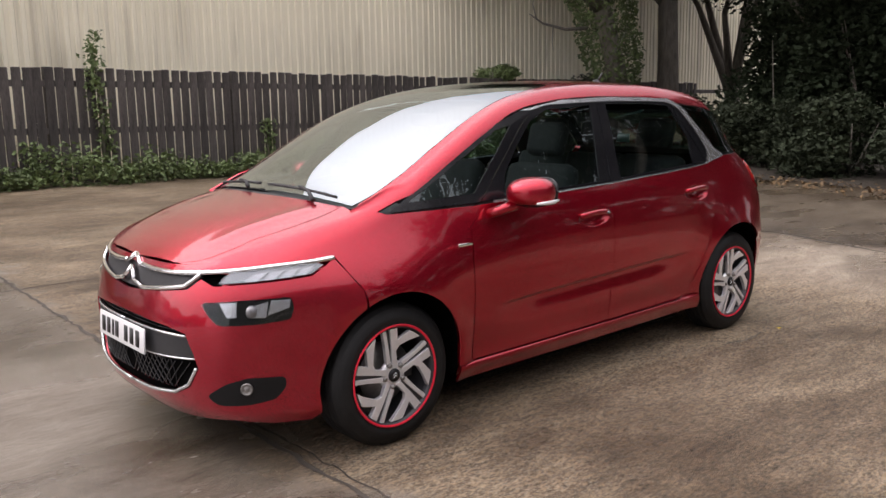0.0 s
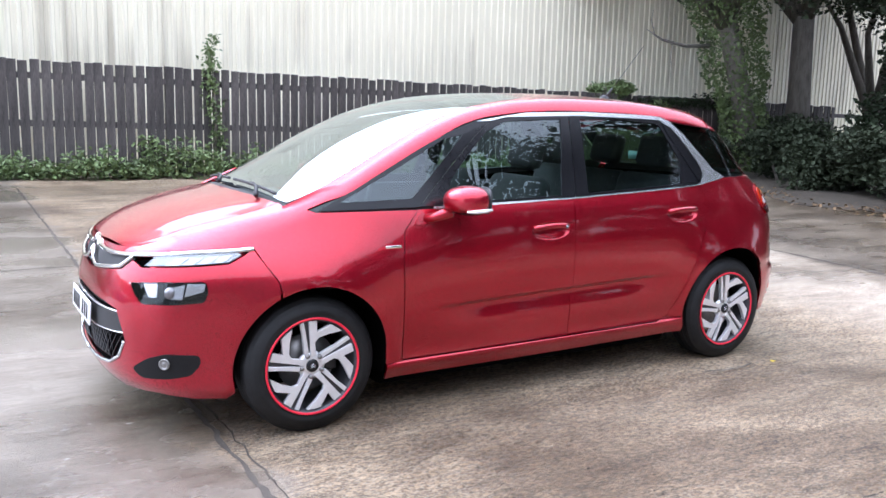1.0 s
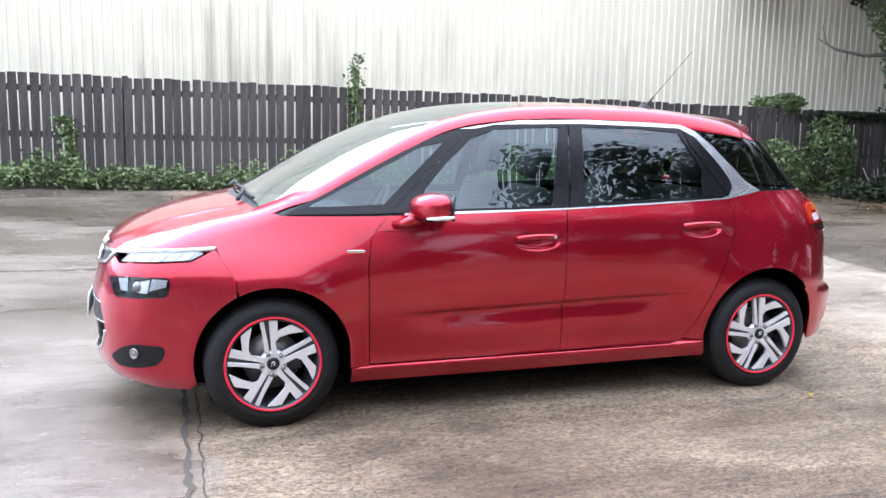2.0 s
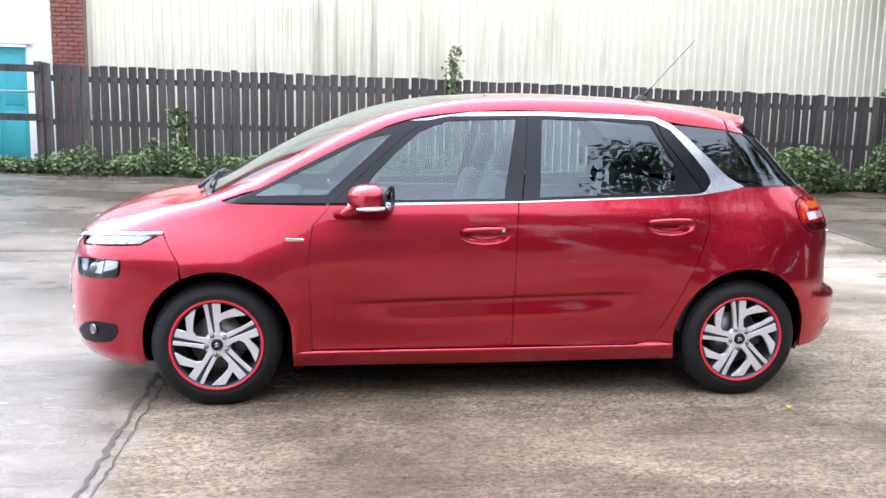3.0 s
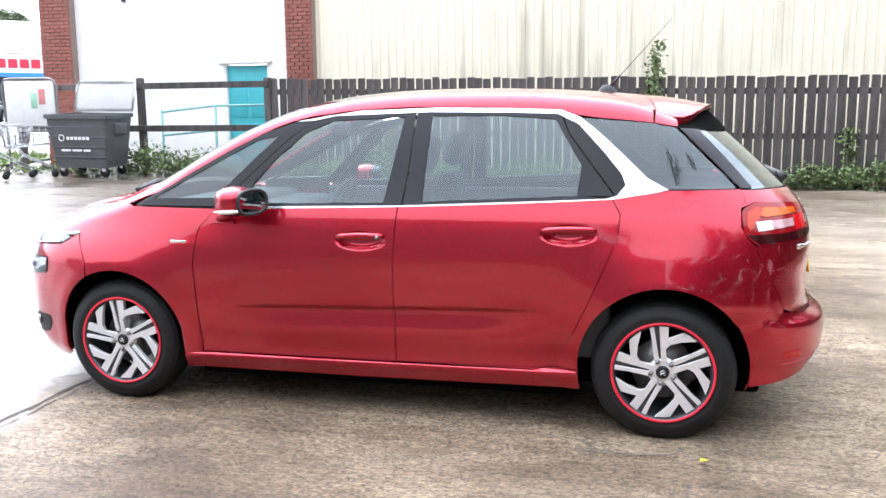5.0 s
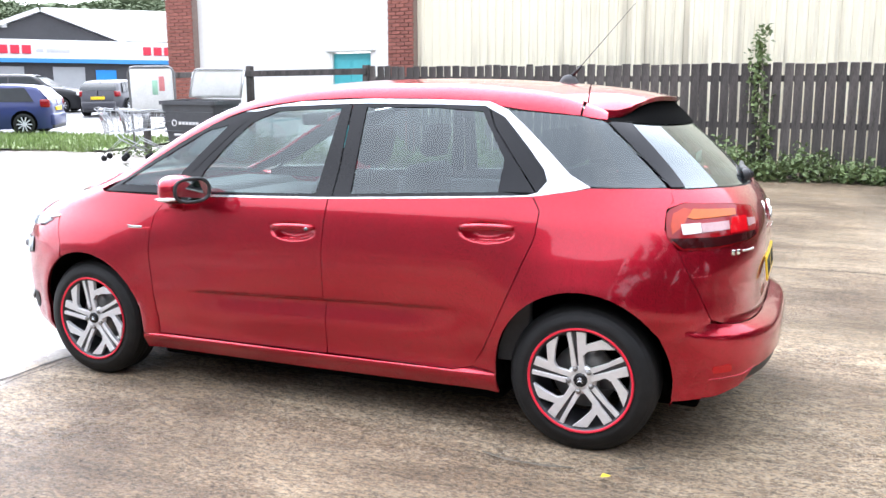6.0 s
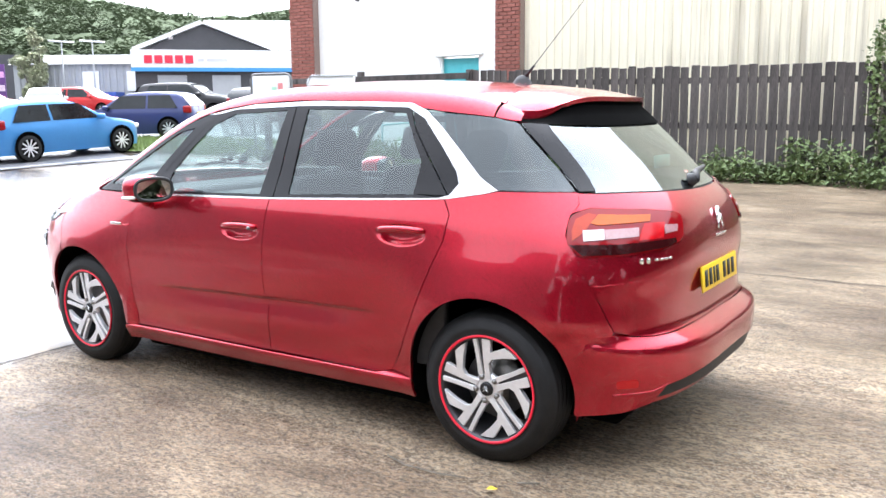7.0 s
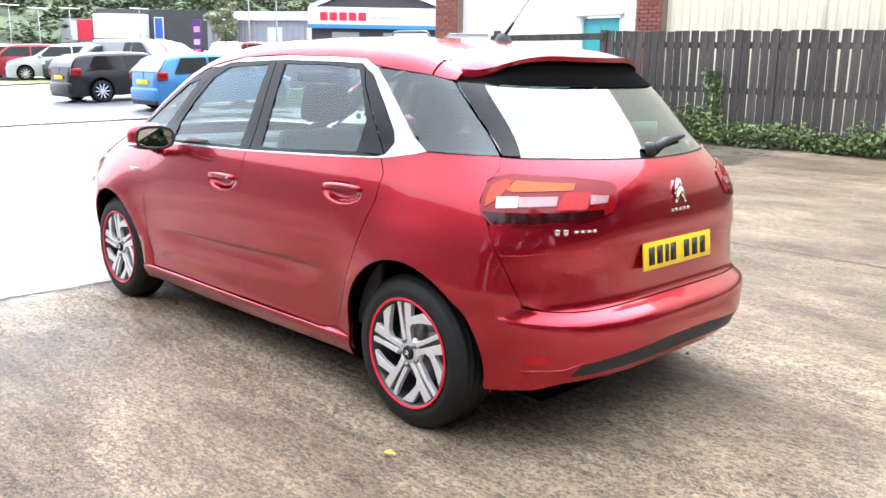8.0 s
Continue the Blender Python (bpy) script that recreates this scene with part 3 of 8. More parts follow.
def leaves(name, spots, size, material, seed, parent=None, label="", droop=0.5):
    """Many small bent leaves, each two triangles folded along its rib."""
    rnd = np.random.RandomState(seed)
    n = len(spots)
    c = np.array(spots, float)
    nor = rnd.normal(size=(n, 3))
    nor[:, 2] = np.abs(nor[:, 2]) + droop
    nor /= np.linalg.norm(nor, axis=1)[:, None]
    u = np.cross(nor, rnd.normal(size=(n, 3)))
    u /= np.linalg.norm(u, axis=1)[:, None] + 1e-9
    w = np.cross(nor, u)
    s = size * rnd.uniform(0.6, 1.35, (n, 1))
    base, tip = c - u * s * 0.55, c + u * s * 0.6 - nor * s * 0.12
    a, b = c + w * s * 0.42 + nor * s * 0.1, c - w * s * 0.42 + nor * s * 0.1
    vs = np.stack([base, a, tip, b], 1).reshape(-1, 3)
    fs = [(4 * i, 4 * i + 1, 4 * i + 2) for i in range(n)] + [(4 * i, 4 * i + 2, 4 * i + 3) for i in range(n)]
    me = bpy.data.meshes.new(name)
    me.from_pydata(vs.tolist(), [], fs)
    me.materials.append(material)
    ob = new(name, me)
    ob.parent = parent
    if label:
        ob["label"] = label
    return ob


def blob(rnd, c, r, n, hollow=0.5):
    """Points in a rough shell round c."""
    d = rnd.normal(size=(n, 3))
    d /= np.linalg.norm(d, axis=1)[:, None]
    k = (hollow + (1 - hollow) * rnd.random_sample(n)) ** 0.7
    return np.array(c) + d * np.array(r) * k[:, None]


def ivy():
    rnd = np.random.RandomState(7)
    pts = []
    x = -8.6
    while x < 11.0:
        h = 0.10 + 0.22 * abs(math.sin(x * 2.1) * math.sin(x * 0.7 + 1)) + 0.12 * rnd.rand()
        g = G(x, 9.9)
        pts.append(blob(rnd, (x, 10.02 + 0.08 * math.sin(x * 3), g + h * 0.75), (0.24, 0.30, h * (0.75 + 0.6 * rnd.rand())), 130, 0.2))
        x += 0.13
    tagged(leaves("ivy_bank", np.concatenate(pts), 0.066, M_LEAF, 1), "low bank of green ivy along the fence foot", "ivy", kind="stuff")
    for k, (x, h, n) in enumerate(((1.40, 2.72, 620), (-3.42, 1.5, 380), (4.4, 1.25, 260), (0.2, 1.0, 180))):
        pts = []
        for i in range(n):
            z = 0.3 + (h - 0.3) * rnd.rand() ** 0.8
            wd = 0.11 if z > 2.1 else 0.15 * (1.15 - 0.4 * abs(math.sin(z * 4 + k)))
            pts.append((x + rnd.normal() * wd * 0.62 + 0.06 * math.sin(z * 2.3), 10.34 + rnd.normal() * 0.06, z))
        o = thing("ivy_climber", "ivy climbing a fence post" if k else "tall ivy column rising over the fence top", "ivy")
        leaves("foliage", pts, 0.066, M_LEAF, 20 + k, o, droop=0.2)
        bm = bmesh.new()
        tube(bm, [(x, 10.36, 0.28), (x + 0.04, 10.36, h * 0.5), (x - 0.02, 10.37, h * 0.9)], [0.03, 0.022, 0.008], 6)
        part("stem", bm, M_BARK, o)
    # a shrub by the fence beyond the car
    for k, (x, y, hh) in enumerate(((7.9, 9.75, 0.8), (10.0, 9.8, 1.1), (11.7, 10.2, 1.6))):
        o = thing("shrub", "leafy green shrub at the fence", "shrub")
        leaves("foliage", blob(rnd, (x, y, G(x, y) + hh * 0.45), (0.75, 0.5, hh * 0.62), 2600, 0.35), 0.075, M_LEAF, 40 + k, o)
        bm = bmesh.new()
        tube(bm, [(x, y, G(x, y) - 0.02), (x + 0.1, y, G(x, y) + hh * 0.6)], [0.03, 0.01], 6)
        part("stem", bm, M_BARK, o)


ivy()


def tree(m, seed, height, spread, n_leaf, material=None, ivy_trunk=False, lean=0.0, label="tree with dark green foliage", lsize=0.10, low=0.35):
    """A tapered, forked trunk with limbs, and a crown of leaf clumps hung on the limbs."""
    rnd = np.random.RandomState(seed)
    o = thing("tree", label, "tree", m)
    bm = bmesh.new()
    r0 = 0.030 * height
    fork = height * low
    base = [(0, 0, -0.15), (lean * 0.22, 0.0, fork * 0.5), (lean * 0.5, 0.05, fork)]
    tube(bm, base, [r0 * 1.25, r0 * 0.95, r0 * 0.85], 12)
    clumps = []
    for k in range(6):
        a = k * 1.047 * 2 + rnd.uniform(-0.5, 0.5)
        reach = spread * rnd.uniform(0.55, 1.0)
        top = Vector((lean + math.cos(a) * reach, math.sin(a) * reach, height * rnd.uniform(0.62, 0.98)))
        p0 = Vector(base[2])
        mid = p0.lerp(top, 0.5) + Vector((rnd.uniform(-0.3, 0.3), rnd.uniform(-0.3, 0.3), 0.25))
        tube(bm, [p0 - Vector((0, 0, 0.2)), mid, top], [r0 * 0.6, r0 * 0.34, r0 * 0.08], 8)
        for j in range(4):
            q = mid.lerp(top, rnd.uniform(0, 1)) if j else top
            e = q + Vector((rnd.normal(), rnd.normal(), rnd.normal() * 0.5)) * spread * 0.3
            tube(bm, [q, q.lerp(e, 0.5) + Vector((0, 0, 0.1)), e], [r0 * 0.16, r0 * 0.1, r0 * 0.03], 5)
            clumps.append(e)
            clumps.append(q.lerp(e, 0.5))
    part("trunk", bm, M_BARK, o, "brown bark trunk and limbs")
    pts = [blob(rnd, c, np.array((0.30, 0.30, 0.22)) * spread * rnd.uniform(0.6, 1.25), n_leaf // len(clumps), 0.15) for c in clumps]
    leaves("crown", np.concatenate(pts), lsize, material or M_LEAFDARK, seed + 100, o, "crown of small dark leaves")
    if ivy_trunk:
        z = rnd.random_sample(7000) * fork * 1.6
        a = rnd.random_sample(7000) * 6.283
        rr = r0 * (1.3 + 0.8 * rnd.random_sample(7000)) * (0.85 + 0.22 * z) + 0.07 * np.sin(z * 4 + 2 * a)
        leaves("ivy_sleeve", np.stack([rr * np.cos(a) + lean * 0.5 * z / fork, rr * np.sin(a), z], 1), 0.085, M_LEAF, seed + 200, o, "ivy wrapped round the trunk", droop=0.1)
    return o


def bush(name, label, c, r, n, material, seed, size=0.13):
    rnd = np.random.RandomState(seed)
    o = thing(name, label, "bush")
    parts_ = []
    for i in range(7):
        q = np.array(c) + rnd.uniform(-0.6, 0.6, 3) * np.array(r)
        q[2] = max(q[2], c[2] - r[2] * 0.5)
        parts_.append(blob(rnd, q, np.array(r) * rnd.uniform(0.35, 0.65), n // 7, 0.3))
    p = np.concatenate(parts_)
    g = np.array([G(a, b) for a, b in p[:, :2]])
    p[:, 2] = np.maximum(p[:, 2], g + 0.03)
    leaves("foliage", p, size, material, seed + 1, o)
    for i in range(4):
        a = rnd.uniform(0, 6.28)
        bm = bmesh.new()
        tube(bm, [(c[0], c[1], G(c[0], c[1]) - 0.03), (c[0] + math.cos(a) * r[0] * 0.5, c[1] + math.sin(a) * r[1] * 0.5, c[2] + r[2] * 0.4)], [0.03, 0.008], 5)
        part("stem", bm, M_BARK, o)


def wood_edge():
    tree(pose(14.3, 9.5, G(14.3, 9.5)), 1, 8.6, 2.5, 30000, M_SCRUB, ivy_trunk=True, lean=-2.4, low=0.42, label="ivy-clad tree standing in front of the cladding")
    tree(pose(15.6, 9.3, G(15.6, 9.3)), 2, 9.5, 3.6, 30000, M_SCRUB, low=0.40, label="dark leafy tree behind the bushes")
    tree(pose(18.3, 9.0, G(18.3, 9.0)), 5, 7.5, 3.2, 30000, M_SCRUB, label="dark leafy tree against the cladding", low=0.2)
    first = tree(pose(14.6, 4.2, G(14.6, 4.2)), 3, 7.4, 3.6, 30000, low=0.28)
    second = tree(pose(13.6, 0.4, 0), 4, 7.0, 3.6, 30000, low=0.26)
    for i, (x, y, a) in enumerate(((15.2, -3.6, 40), (14.2, -7.8, 130), (13.0, -12.0, 220), (9.5, -15.5, 300), (17.5, 2.2, 80), (17.0, -9.5, 15))):
        copy_thing((first, second)[i % 2], pose(x, y, G(x, y), 0, 0, a))
    for x, y, a, h in ((9.0, -11.4, 21, 9.0), (12.2, -8.4, 22, 10.0), (6.0, -14.0, 23, 8.5)):
        tree(pose(x, y, G(x, y), 0, 0, 40 * a), a, h, 0.42 * h, 11000, M_LEAFDARK, label="loose-crowned tree at the yard's edge", lsize=0.15, low=0.25)
    for i, (x, y) in enumerate(((13.0, -8.0), (11.6, -10.2), (10.0, -12.2), (7.8, -13.6), (5.4, -14.8), (3.0, -15.6))):
        bush("bush", "tall dark thicket of leaves", (x, y, 1.3), (1.8, 1.6, 1.9), 9000, M_LEAFDARK, 420 + i, 0.13)
    # a far row that shuts off the yard behind the camera
    for i in range(9):
        copy_thing((first, second)[i % 2], pose(-32 + 7.5 * i, -30 - 3 * math.sin(i * 2.1), 0, 0, 0, 50 * i))
    k = 0
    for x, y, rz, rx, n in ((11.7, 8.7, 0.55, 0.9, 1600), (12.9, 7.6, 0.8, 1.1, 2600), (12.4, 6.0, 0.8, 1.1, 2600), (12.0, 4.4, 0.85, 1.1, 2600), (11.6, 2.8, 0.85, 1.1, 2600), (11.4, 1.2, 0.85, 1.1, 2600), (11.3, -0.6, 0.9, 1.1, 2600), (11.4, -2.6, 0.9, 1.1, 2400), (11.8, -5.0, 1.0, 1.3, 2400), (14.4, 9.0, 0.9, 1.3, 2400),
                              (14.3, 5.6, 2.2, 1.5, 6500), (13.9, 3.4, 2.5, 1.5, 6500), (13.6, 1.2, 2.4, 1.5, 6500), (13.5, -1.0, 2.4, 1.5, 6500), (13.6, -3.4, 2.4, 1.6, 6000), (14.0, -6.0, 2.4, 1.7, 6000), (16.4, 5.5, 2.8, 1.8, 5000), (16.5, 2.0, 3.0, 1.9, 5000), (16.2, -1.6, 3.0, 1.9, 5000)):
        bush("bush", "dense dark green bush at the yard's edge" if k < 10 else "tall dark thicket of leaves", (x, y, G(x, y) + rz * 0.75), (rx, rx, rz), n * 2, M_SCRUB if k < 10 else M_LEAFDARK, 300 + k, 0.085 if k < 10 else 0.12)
        k += 1
    bush("hedge_top", "ivy growing over the fence top", (10.5, 10.5, 2.05), (0.7, 0.25, 0.28), 2200, M_LEAF, 390, 0.075)
    bush("hedge_top", "ivy growing over the fence top", (13.4, 10.5, 1.9), (2.4, 0.25, 0.25), 3000, M_LEAFDARK, 391, 0.075)
    # bare branch reaching out before the cladding
    br = thing("branch", "bare branch reaching out of the tree", "branch")
    bm = bmesh.new()
    tube(bm, [(12.6, 9.55, 3.15), (11.9, 9.6, 3.10), (11.2, 9.65, 3.20), (10.7, 9.6, 3.38)], [0.05, 0.035, 0.025, 0.01], 6)
    tube(bm, [(11.5, 9.62, 3.16), (11.45, 9.6, 2.8), (11.5, 9.6, 2.6)], [0.018, 0.01, 0.005], 5)
    tube(bm, [(10.95, 9.62, 3.28), (10.8, 9.6, 3.6), (10.85, 9.6, 3.8)], [0.015, 0.01, 0.005], 5)
    part("twig", bm, M_BARK, br)
    # leaf litter and soil along the bushes
    bm = bmesh.new()
    ys = [-14 + 0.75 * i for i in range(33)]
    grid = []
    for y in ys:
        e = 9.75 + 0.5 * math.sin(y * 0.9) + 0.3 * math.sin(y * 2.3) + 0.14 * max(0, y)
        grid.append([bm.verts.new((max(e, x) if i else e, y, G(max(e, x), y) + 0.006 + 0.03 * min(i, 2))) for i, x in enumerate((e, e + 0.7, e + 1.6, e + 3, 24))])
    for a, b in zip(grid, grid[1:]):
        for i in range(4):
            bm.faces.new((a[i], a[i + 1], b[i + 1], b[i]))
    tagged(part("verge", bm, M_SOIL), "dark soil verge with leaf litter", "verge", kind="structure")
    rnd = np.random.RandomState(9)
    sp = []
    for i in range(1500):
        y = rnd.uniform(-10, 9.5)
        x = 9.6 + 0.14 * max(0, y) + abs(rnd.normal()) * 0.8 + rnd.uniform(-0.9, 0.3)
        sp.append((x, y, G(x, y) + 0.03))
    tagged(leaves("fallen_leaves", sp, 0.07, mat("dry_leaf", (0.16, 0.10, 0.045), 0.7, var=0.5, scale=3), 11, droop=2.0), "scattered dry fallen leaves", "leaves", kind="stuff")


wood_edge()


def yard_marks():
    """Open joints between the slabs, cracks, twigs and fallen leaves."""
    rnd = random.Random(3)
    mj = mat("dark_joint", (0.06, 0.05, 0.04), 0.8, var=0.4, scale=10)
    def joint(pts, w):
        bm = bmesh.new()
        a = []
        for i in range(len(pts) - 1):
            n = max(2, int((Vector(pts[i + 1]) - Vector(pts[i])).length / 0.06))
            for k in range(n):
                p = Vector(pts[i]).lerp(Vector(pts[i + 1]), k / n)
                a.append(p)
        rows = []
        for i, p in enumerate(a):
            d = (a[min(i + 1, len(a) - 1)] - a[max(0, i - 1)]).normalized()
            nrm = Vector((-d.y, d.x))
            wob = nrm * rnd.uniform(-0.012, 0.012)
            ww = w * rnd.uniform(0.5, 1.3)
            l_, r_ = p + wob + nrm * ww, p + wob - nrm * ww
            rows.append((bm.verts.new((l_.x, l_.y, G(l_.x, l_.y) + 0.004)), bm.verts.new((r_.x, r_.y, G(r_.x, r_.y) + 0.004))))
        for q, r in zip(rows, rows[1:]):
            bm.faces.new((q[0], q[1], r[1], r[0]))
        tagged(part("joint", bm, mj, smooth=False), "dark open joint between concrete slabs", "joint", kind="structure")
    joint([(-1.80, -7.0), (-1.80, -1.6), (-1.80, 0.5), (-1.82, 9.0)], 0.013)
    joint([(-1.735, -6.0), (-1.74, -1.6), (-1.735, 2.0)], 0.005)
    joint([(4.55, -3.0), (4.95, -0.42), (5.3, 0.6), (5.37, 1.75), (5.5, 4.0), (5.7, 8.5)], 0.022)
    joint([(-8, -2.4), (-1.9, -2.52)], 0.006)
    joint([(-1.7, -2.5), (1.0, -2.58), (5.0, -2.6)], 0.006)
    joint([(-6.0, -4.0), (-6.1, 1.2), (-6.0, 9.0)], 0.006)
    joint([(-14, 3.6), (-6, 3.4), (4, 3.5), (9, 3.6)], 0.010)
    # yellow leaf, twigs and grit by the back wheel
    lf = leaves("fallen_leaf", [(1.569, -1.13, 0.022)], 0.06, mat("yellow_leaf", (0.75, 0.55, 0.03), 0.5, var=0.2, scale=30), 2, droop=6)
    tagged(lf, "small yellow fallen leaf on the concrete", "leaf")
    for k, pts in enumerate(([(1.02, -1.08, 0.018), (1.15, -1.13, 0.022), (1.3, -1.12, 0.018), (1.42, -1.09, 0.016)], [(1.62, -1.02, 0.016), (1.7, -0.98, 0.018)])):
        bm = bmesh.new()
        tube(bm, pts, 0.0035, 5)
        tagged(part("twig", bm, M_BARK), "thin dark twig on the concrete", "twig")
    rr = np.random.RandomState(5)
    sp = []
    for i in range(150):
        sp.append((rr.uniform(-6, 9), rr.uniform(-5, 8), 0.012))
    sp = [(x, y, G(x, y) + 0.012) for x, y, z in sp]
    tagged(leaves("leaf_scraps", sp, 0.025, M_SOIL, 6, droop=4), "tiny scattered leaf scraps and grit", "debris", kind="stuff")


yard_marks()

# ---- the red car: surfaces ----
AXF, AXR, HUB = -1.3925, 1.3925, 0.322
XCF, XCR, LF, LR = -1.2, 1.3, 1.35, 1.2

XF = Curve((0.15, -2.10), (0.2, -2.17), (0.27, -2.225), (0.36, -2.25), (0.5, -2.255), (0.6, -2.25), (0.7, -2.225), (0.8, -2.19), (0.86, -2.16), (0.95, -2.06), (1.1, -1.8))
XR = Curve((0.15, 2.0), (0.22, 2.07), (0.3, 2.13), (0.4, 2.165), (0.5, 2.17), (0.545, 2.16), (0.575, 2.10), (0.6, 2.075), (0.72, 2.07), (0.85, 2.085), (0.95, 2.075), (1.05, 2.045), (1.12, 1.995), (1.16, 1.952), (1.25, 1.86), (1.35, 1.748), (1.45, 1.63), (1.53, 1.53), (1.6, 1.44))
W0 = Curve((0.1, 0.80), (0.2, 0.845), (0.27, 0.872), (0.32, 0.868), (0.45, 0.885), (0.6, 0.898), (0.72, 0.905), (0.82, 0.902), (0.92, 0.889), (1.0, 0.871), (1.06, 0.848), (1.15, 0.815), (1.3, 0.768), (1.45, 0.716), (1.56, 0.672), (1.65, 0.64))
FU = Curve((-1.9, 0.86), (-1.4, 0.895), (-1.0, 0.955), (-0.6, 0.99), (-0.1, 1.0), (0.9, 1.0), (1.3, 0.965))
ZE = Curve((-2.17, 0.855), (-2.1, 0.868), (-2.0, 0.905), (-1.9, 0.938), (-1.8, 0.966), (-1.65, 1.003), (-1.5, 1.034), (-1.41, 1.06), (-1.19, 1.155), (-0.96, 1.283), (-0.67, 1.432), (-0.5, 1.497), (-0.38, 1.53), (-0.27, 1.552), (-0.09, 1.578), (0.3, 1.597), (0.66, 1.594), (0.96, 1.573), (1.2, 1.541), (1.3, 1.513), (1.38, 1.480), (1.5, 1.442), (1.6, 1.42))
ZC = Curve((-2.17, 0.855), (-2.14, 0.885), (-2.08, 0.925), (-1.94, 0.99), (-1.84, 1.022), (-1.7, 1.055), (-1.55, 1.085), (-1.45, 1.12), (-1.2, 1.262), (-0.95, 1.395), (-0.65, 1.518), (-0.45, 1.57), (-0.2, 1.608), (0.1, 1.627), (0.4, 1.632), (0.75, 1.624), (1.1, 1.602), (1.4, 1.57), (1.6, 1.532), (1.8, 1.50))
BELT = Curve((-1.35, 1.032), (-0.8, 1.036), (-0.5, 1.041), (0.15, 1.06), (0.7, 1.083), (1.16, 1.107), (1.4, 1.148), (1.9, 1.16))


def wide(x, z):
    """Half width of the body on its long flank."""
    w = W0(z) * (1 - (1 - FU(x)) * step01((z - 0.72) / 0.33))
    for ax in (AXF, AXR):
        r = math.hypot(x - ax, z - HUB)
        if z > 0.12:
            w += 0.016 * math.exp(-((r - 0.39) / 0.05) ** 2)
            if r > 0.36:
                w += (0.012 if ax < 0 else 0.017) * math.exp(-((r - 0.42) / 0.13) ** 2) * step01((z - 0.35) / 0.3)
    # door crease: an overhang above, a soft hollow below
    dz = z - 0.551 - 0.03 * x
    w -= 0.026 * math.exp(-(dz / (0.013 if dz > 0 else 0.075)) ** 2) * step01((x + 0.8) / 0.4) * step01((0.92 - x) / 0.45)
    # ledge along the top of the sill
    ds = z - 0.279 - 0.008 * (x + 0.9)
    w += 0.015 * math.exp(-(ds / (0.007 if ds > 0 else 0.035)) ** 2) * step01((x + 1.05) / 0.1) * step01((1.02 - x) / 0.12)
    for hx, hz in ((-0.04, 0.893), (0.957, 0.943)):
        r2 = ((x - hx) / 0.128) ** 2 + ((z - hz) / 0.046) ** 2
        if r2 < 1:
            w -= 0.026 * (1 - r2 * r2)
    ze = ZE(x)
    q = (z - (ze - 0.075)) / 0.075
    if q > 0:
        w -= 0.06 * (1 - math.sqrt(max(0.0, 1 - min(1, q) ** 2)))
    return w


def NF(z):
    return 3.0


def NR(z):
    return 3.3 - 0.9 * step01((z - 0.9) / 0.35)


def P(t, z):
    """The body's outer skin: t runs from the middle of the nose round the flank to the middle of the tail."""
    if t < XCF:
        a = min(1.0, (XCF - t) / LF) * math.pi / 2
        n = NF(z)
        x = XCF - (XCF - XF(z)) * math.sin(a) ** (2 / n)
        return Vector((x, wide(max(x, -1.9), z) * max(0.0, math.cos(a)) ** (2 / n), z))
    if t > XCR:
        a = min(1.0, (t - XCR) / LR) * math.pi / 2
        n = NR(z)
        x = XCR + (XR(z) - XCR) * math.sin(a) ** (2 / n)
        return Vector((x, wide(min(x, 1.65), z) * max(0.0, math.cos(a)) ** (2 / n), z))
    return Vector((t, wide(t, z), z))


def tx(x, z):
    """t from a place along the car."""
    if x < XCF:
        k = min(1.0, (XCF - x) / (XCF - XF(z)))
        return XCF - LF * math.asin(k ** (NF(z) / 2)) / (math.pi / 2)
    if x > XCR:
        k = min(1.0, (x - XCR) / (XR(z) - XCR))
        return XCR + LR * math.asin(k ** (NR(z) / 2)) / (math.pi / 2)
    return x


def tyf(y, z):
    """t on the nose from a place across the car."""
    k = min(1.0, abs(y) / 0.9)
    for _ in range(6):
        a = math.acos(min(1.0, k ** (NF(z) / 2)))
        x = XCF - (XCF - XF(z)) * math.sin(a) ** (2 / NF(z))
        k = min(1.0, abs(y) / wide(max(x, -1.9), z))
    return XCF - LF * a / (math.pi / 2)


def tyr(y, z):
    """t on the tail from a place across the car."""
    k = min(1.0, abs(y) / 0.85)
    for _ in range(6):
        a = math.acos(min(1.0, k ** (NR(z) / 2)))
        x = XCR + (XR(z) - XCR) * math.sin(a) ** (2 / NR(z))
        k = min(1.0, abs(y) / wide(min(x, 1.65), z))
    return XCR + LR * a / (math.pi / 2)


TF, TR = XCF - LF, XCR + LR


def yedge(x):
    x = min(x, 1.5)
    z = ZE(x)
    if x < XCF:
        k = min(1.0, (XCF - x) / (XCF - XF(z)))
        return wide(max(x, -1.9), z) * max(0.0, 1 - k ** NF(z)) ** (1 / NF(z))
    if x > XCR:
        k = min(1.0, (x - XCR) / (XR(z) - XCR))
        return wide(min(x, 1.65), z) * max(0.0, 1 - k ** NR(z)) ** (1 / NR(z))
    return wide(x, z)


def T(x, v):
    """The bonnet, windscreen and roof: v is 0 on the middle line and 1 on the body's edge."""
    ze, ye = ZE(x), yedge(x)
    z = ze + (ZC(x) - ze) * (1 - abs(v) ** (2.3 + 2.6 * step01((x - 1.15) / 0.35)))
    if x < -1.5:
        crease = math.exp(-((abs(v) - 0.72) / 0.05) ** 2) * step01((-1.5 - x) / 0.1) * step01((x + 2.1) / 0.3)
        z += 0.008 * crease
    return Vector((x, ye * v, z))


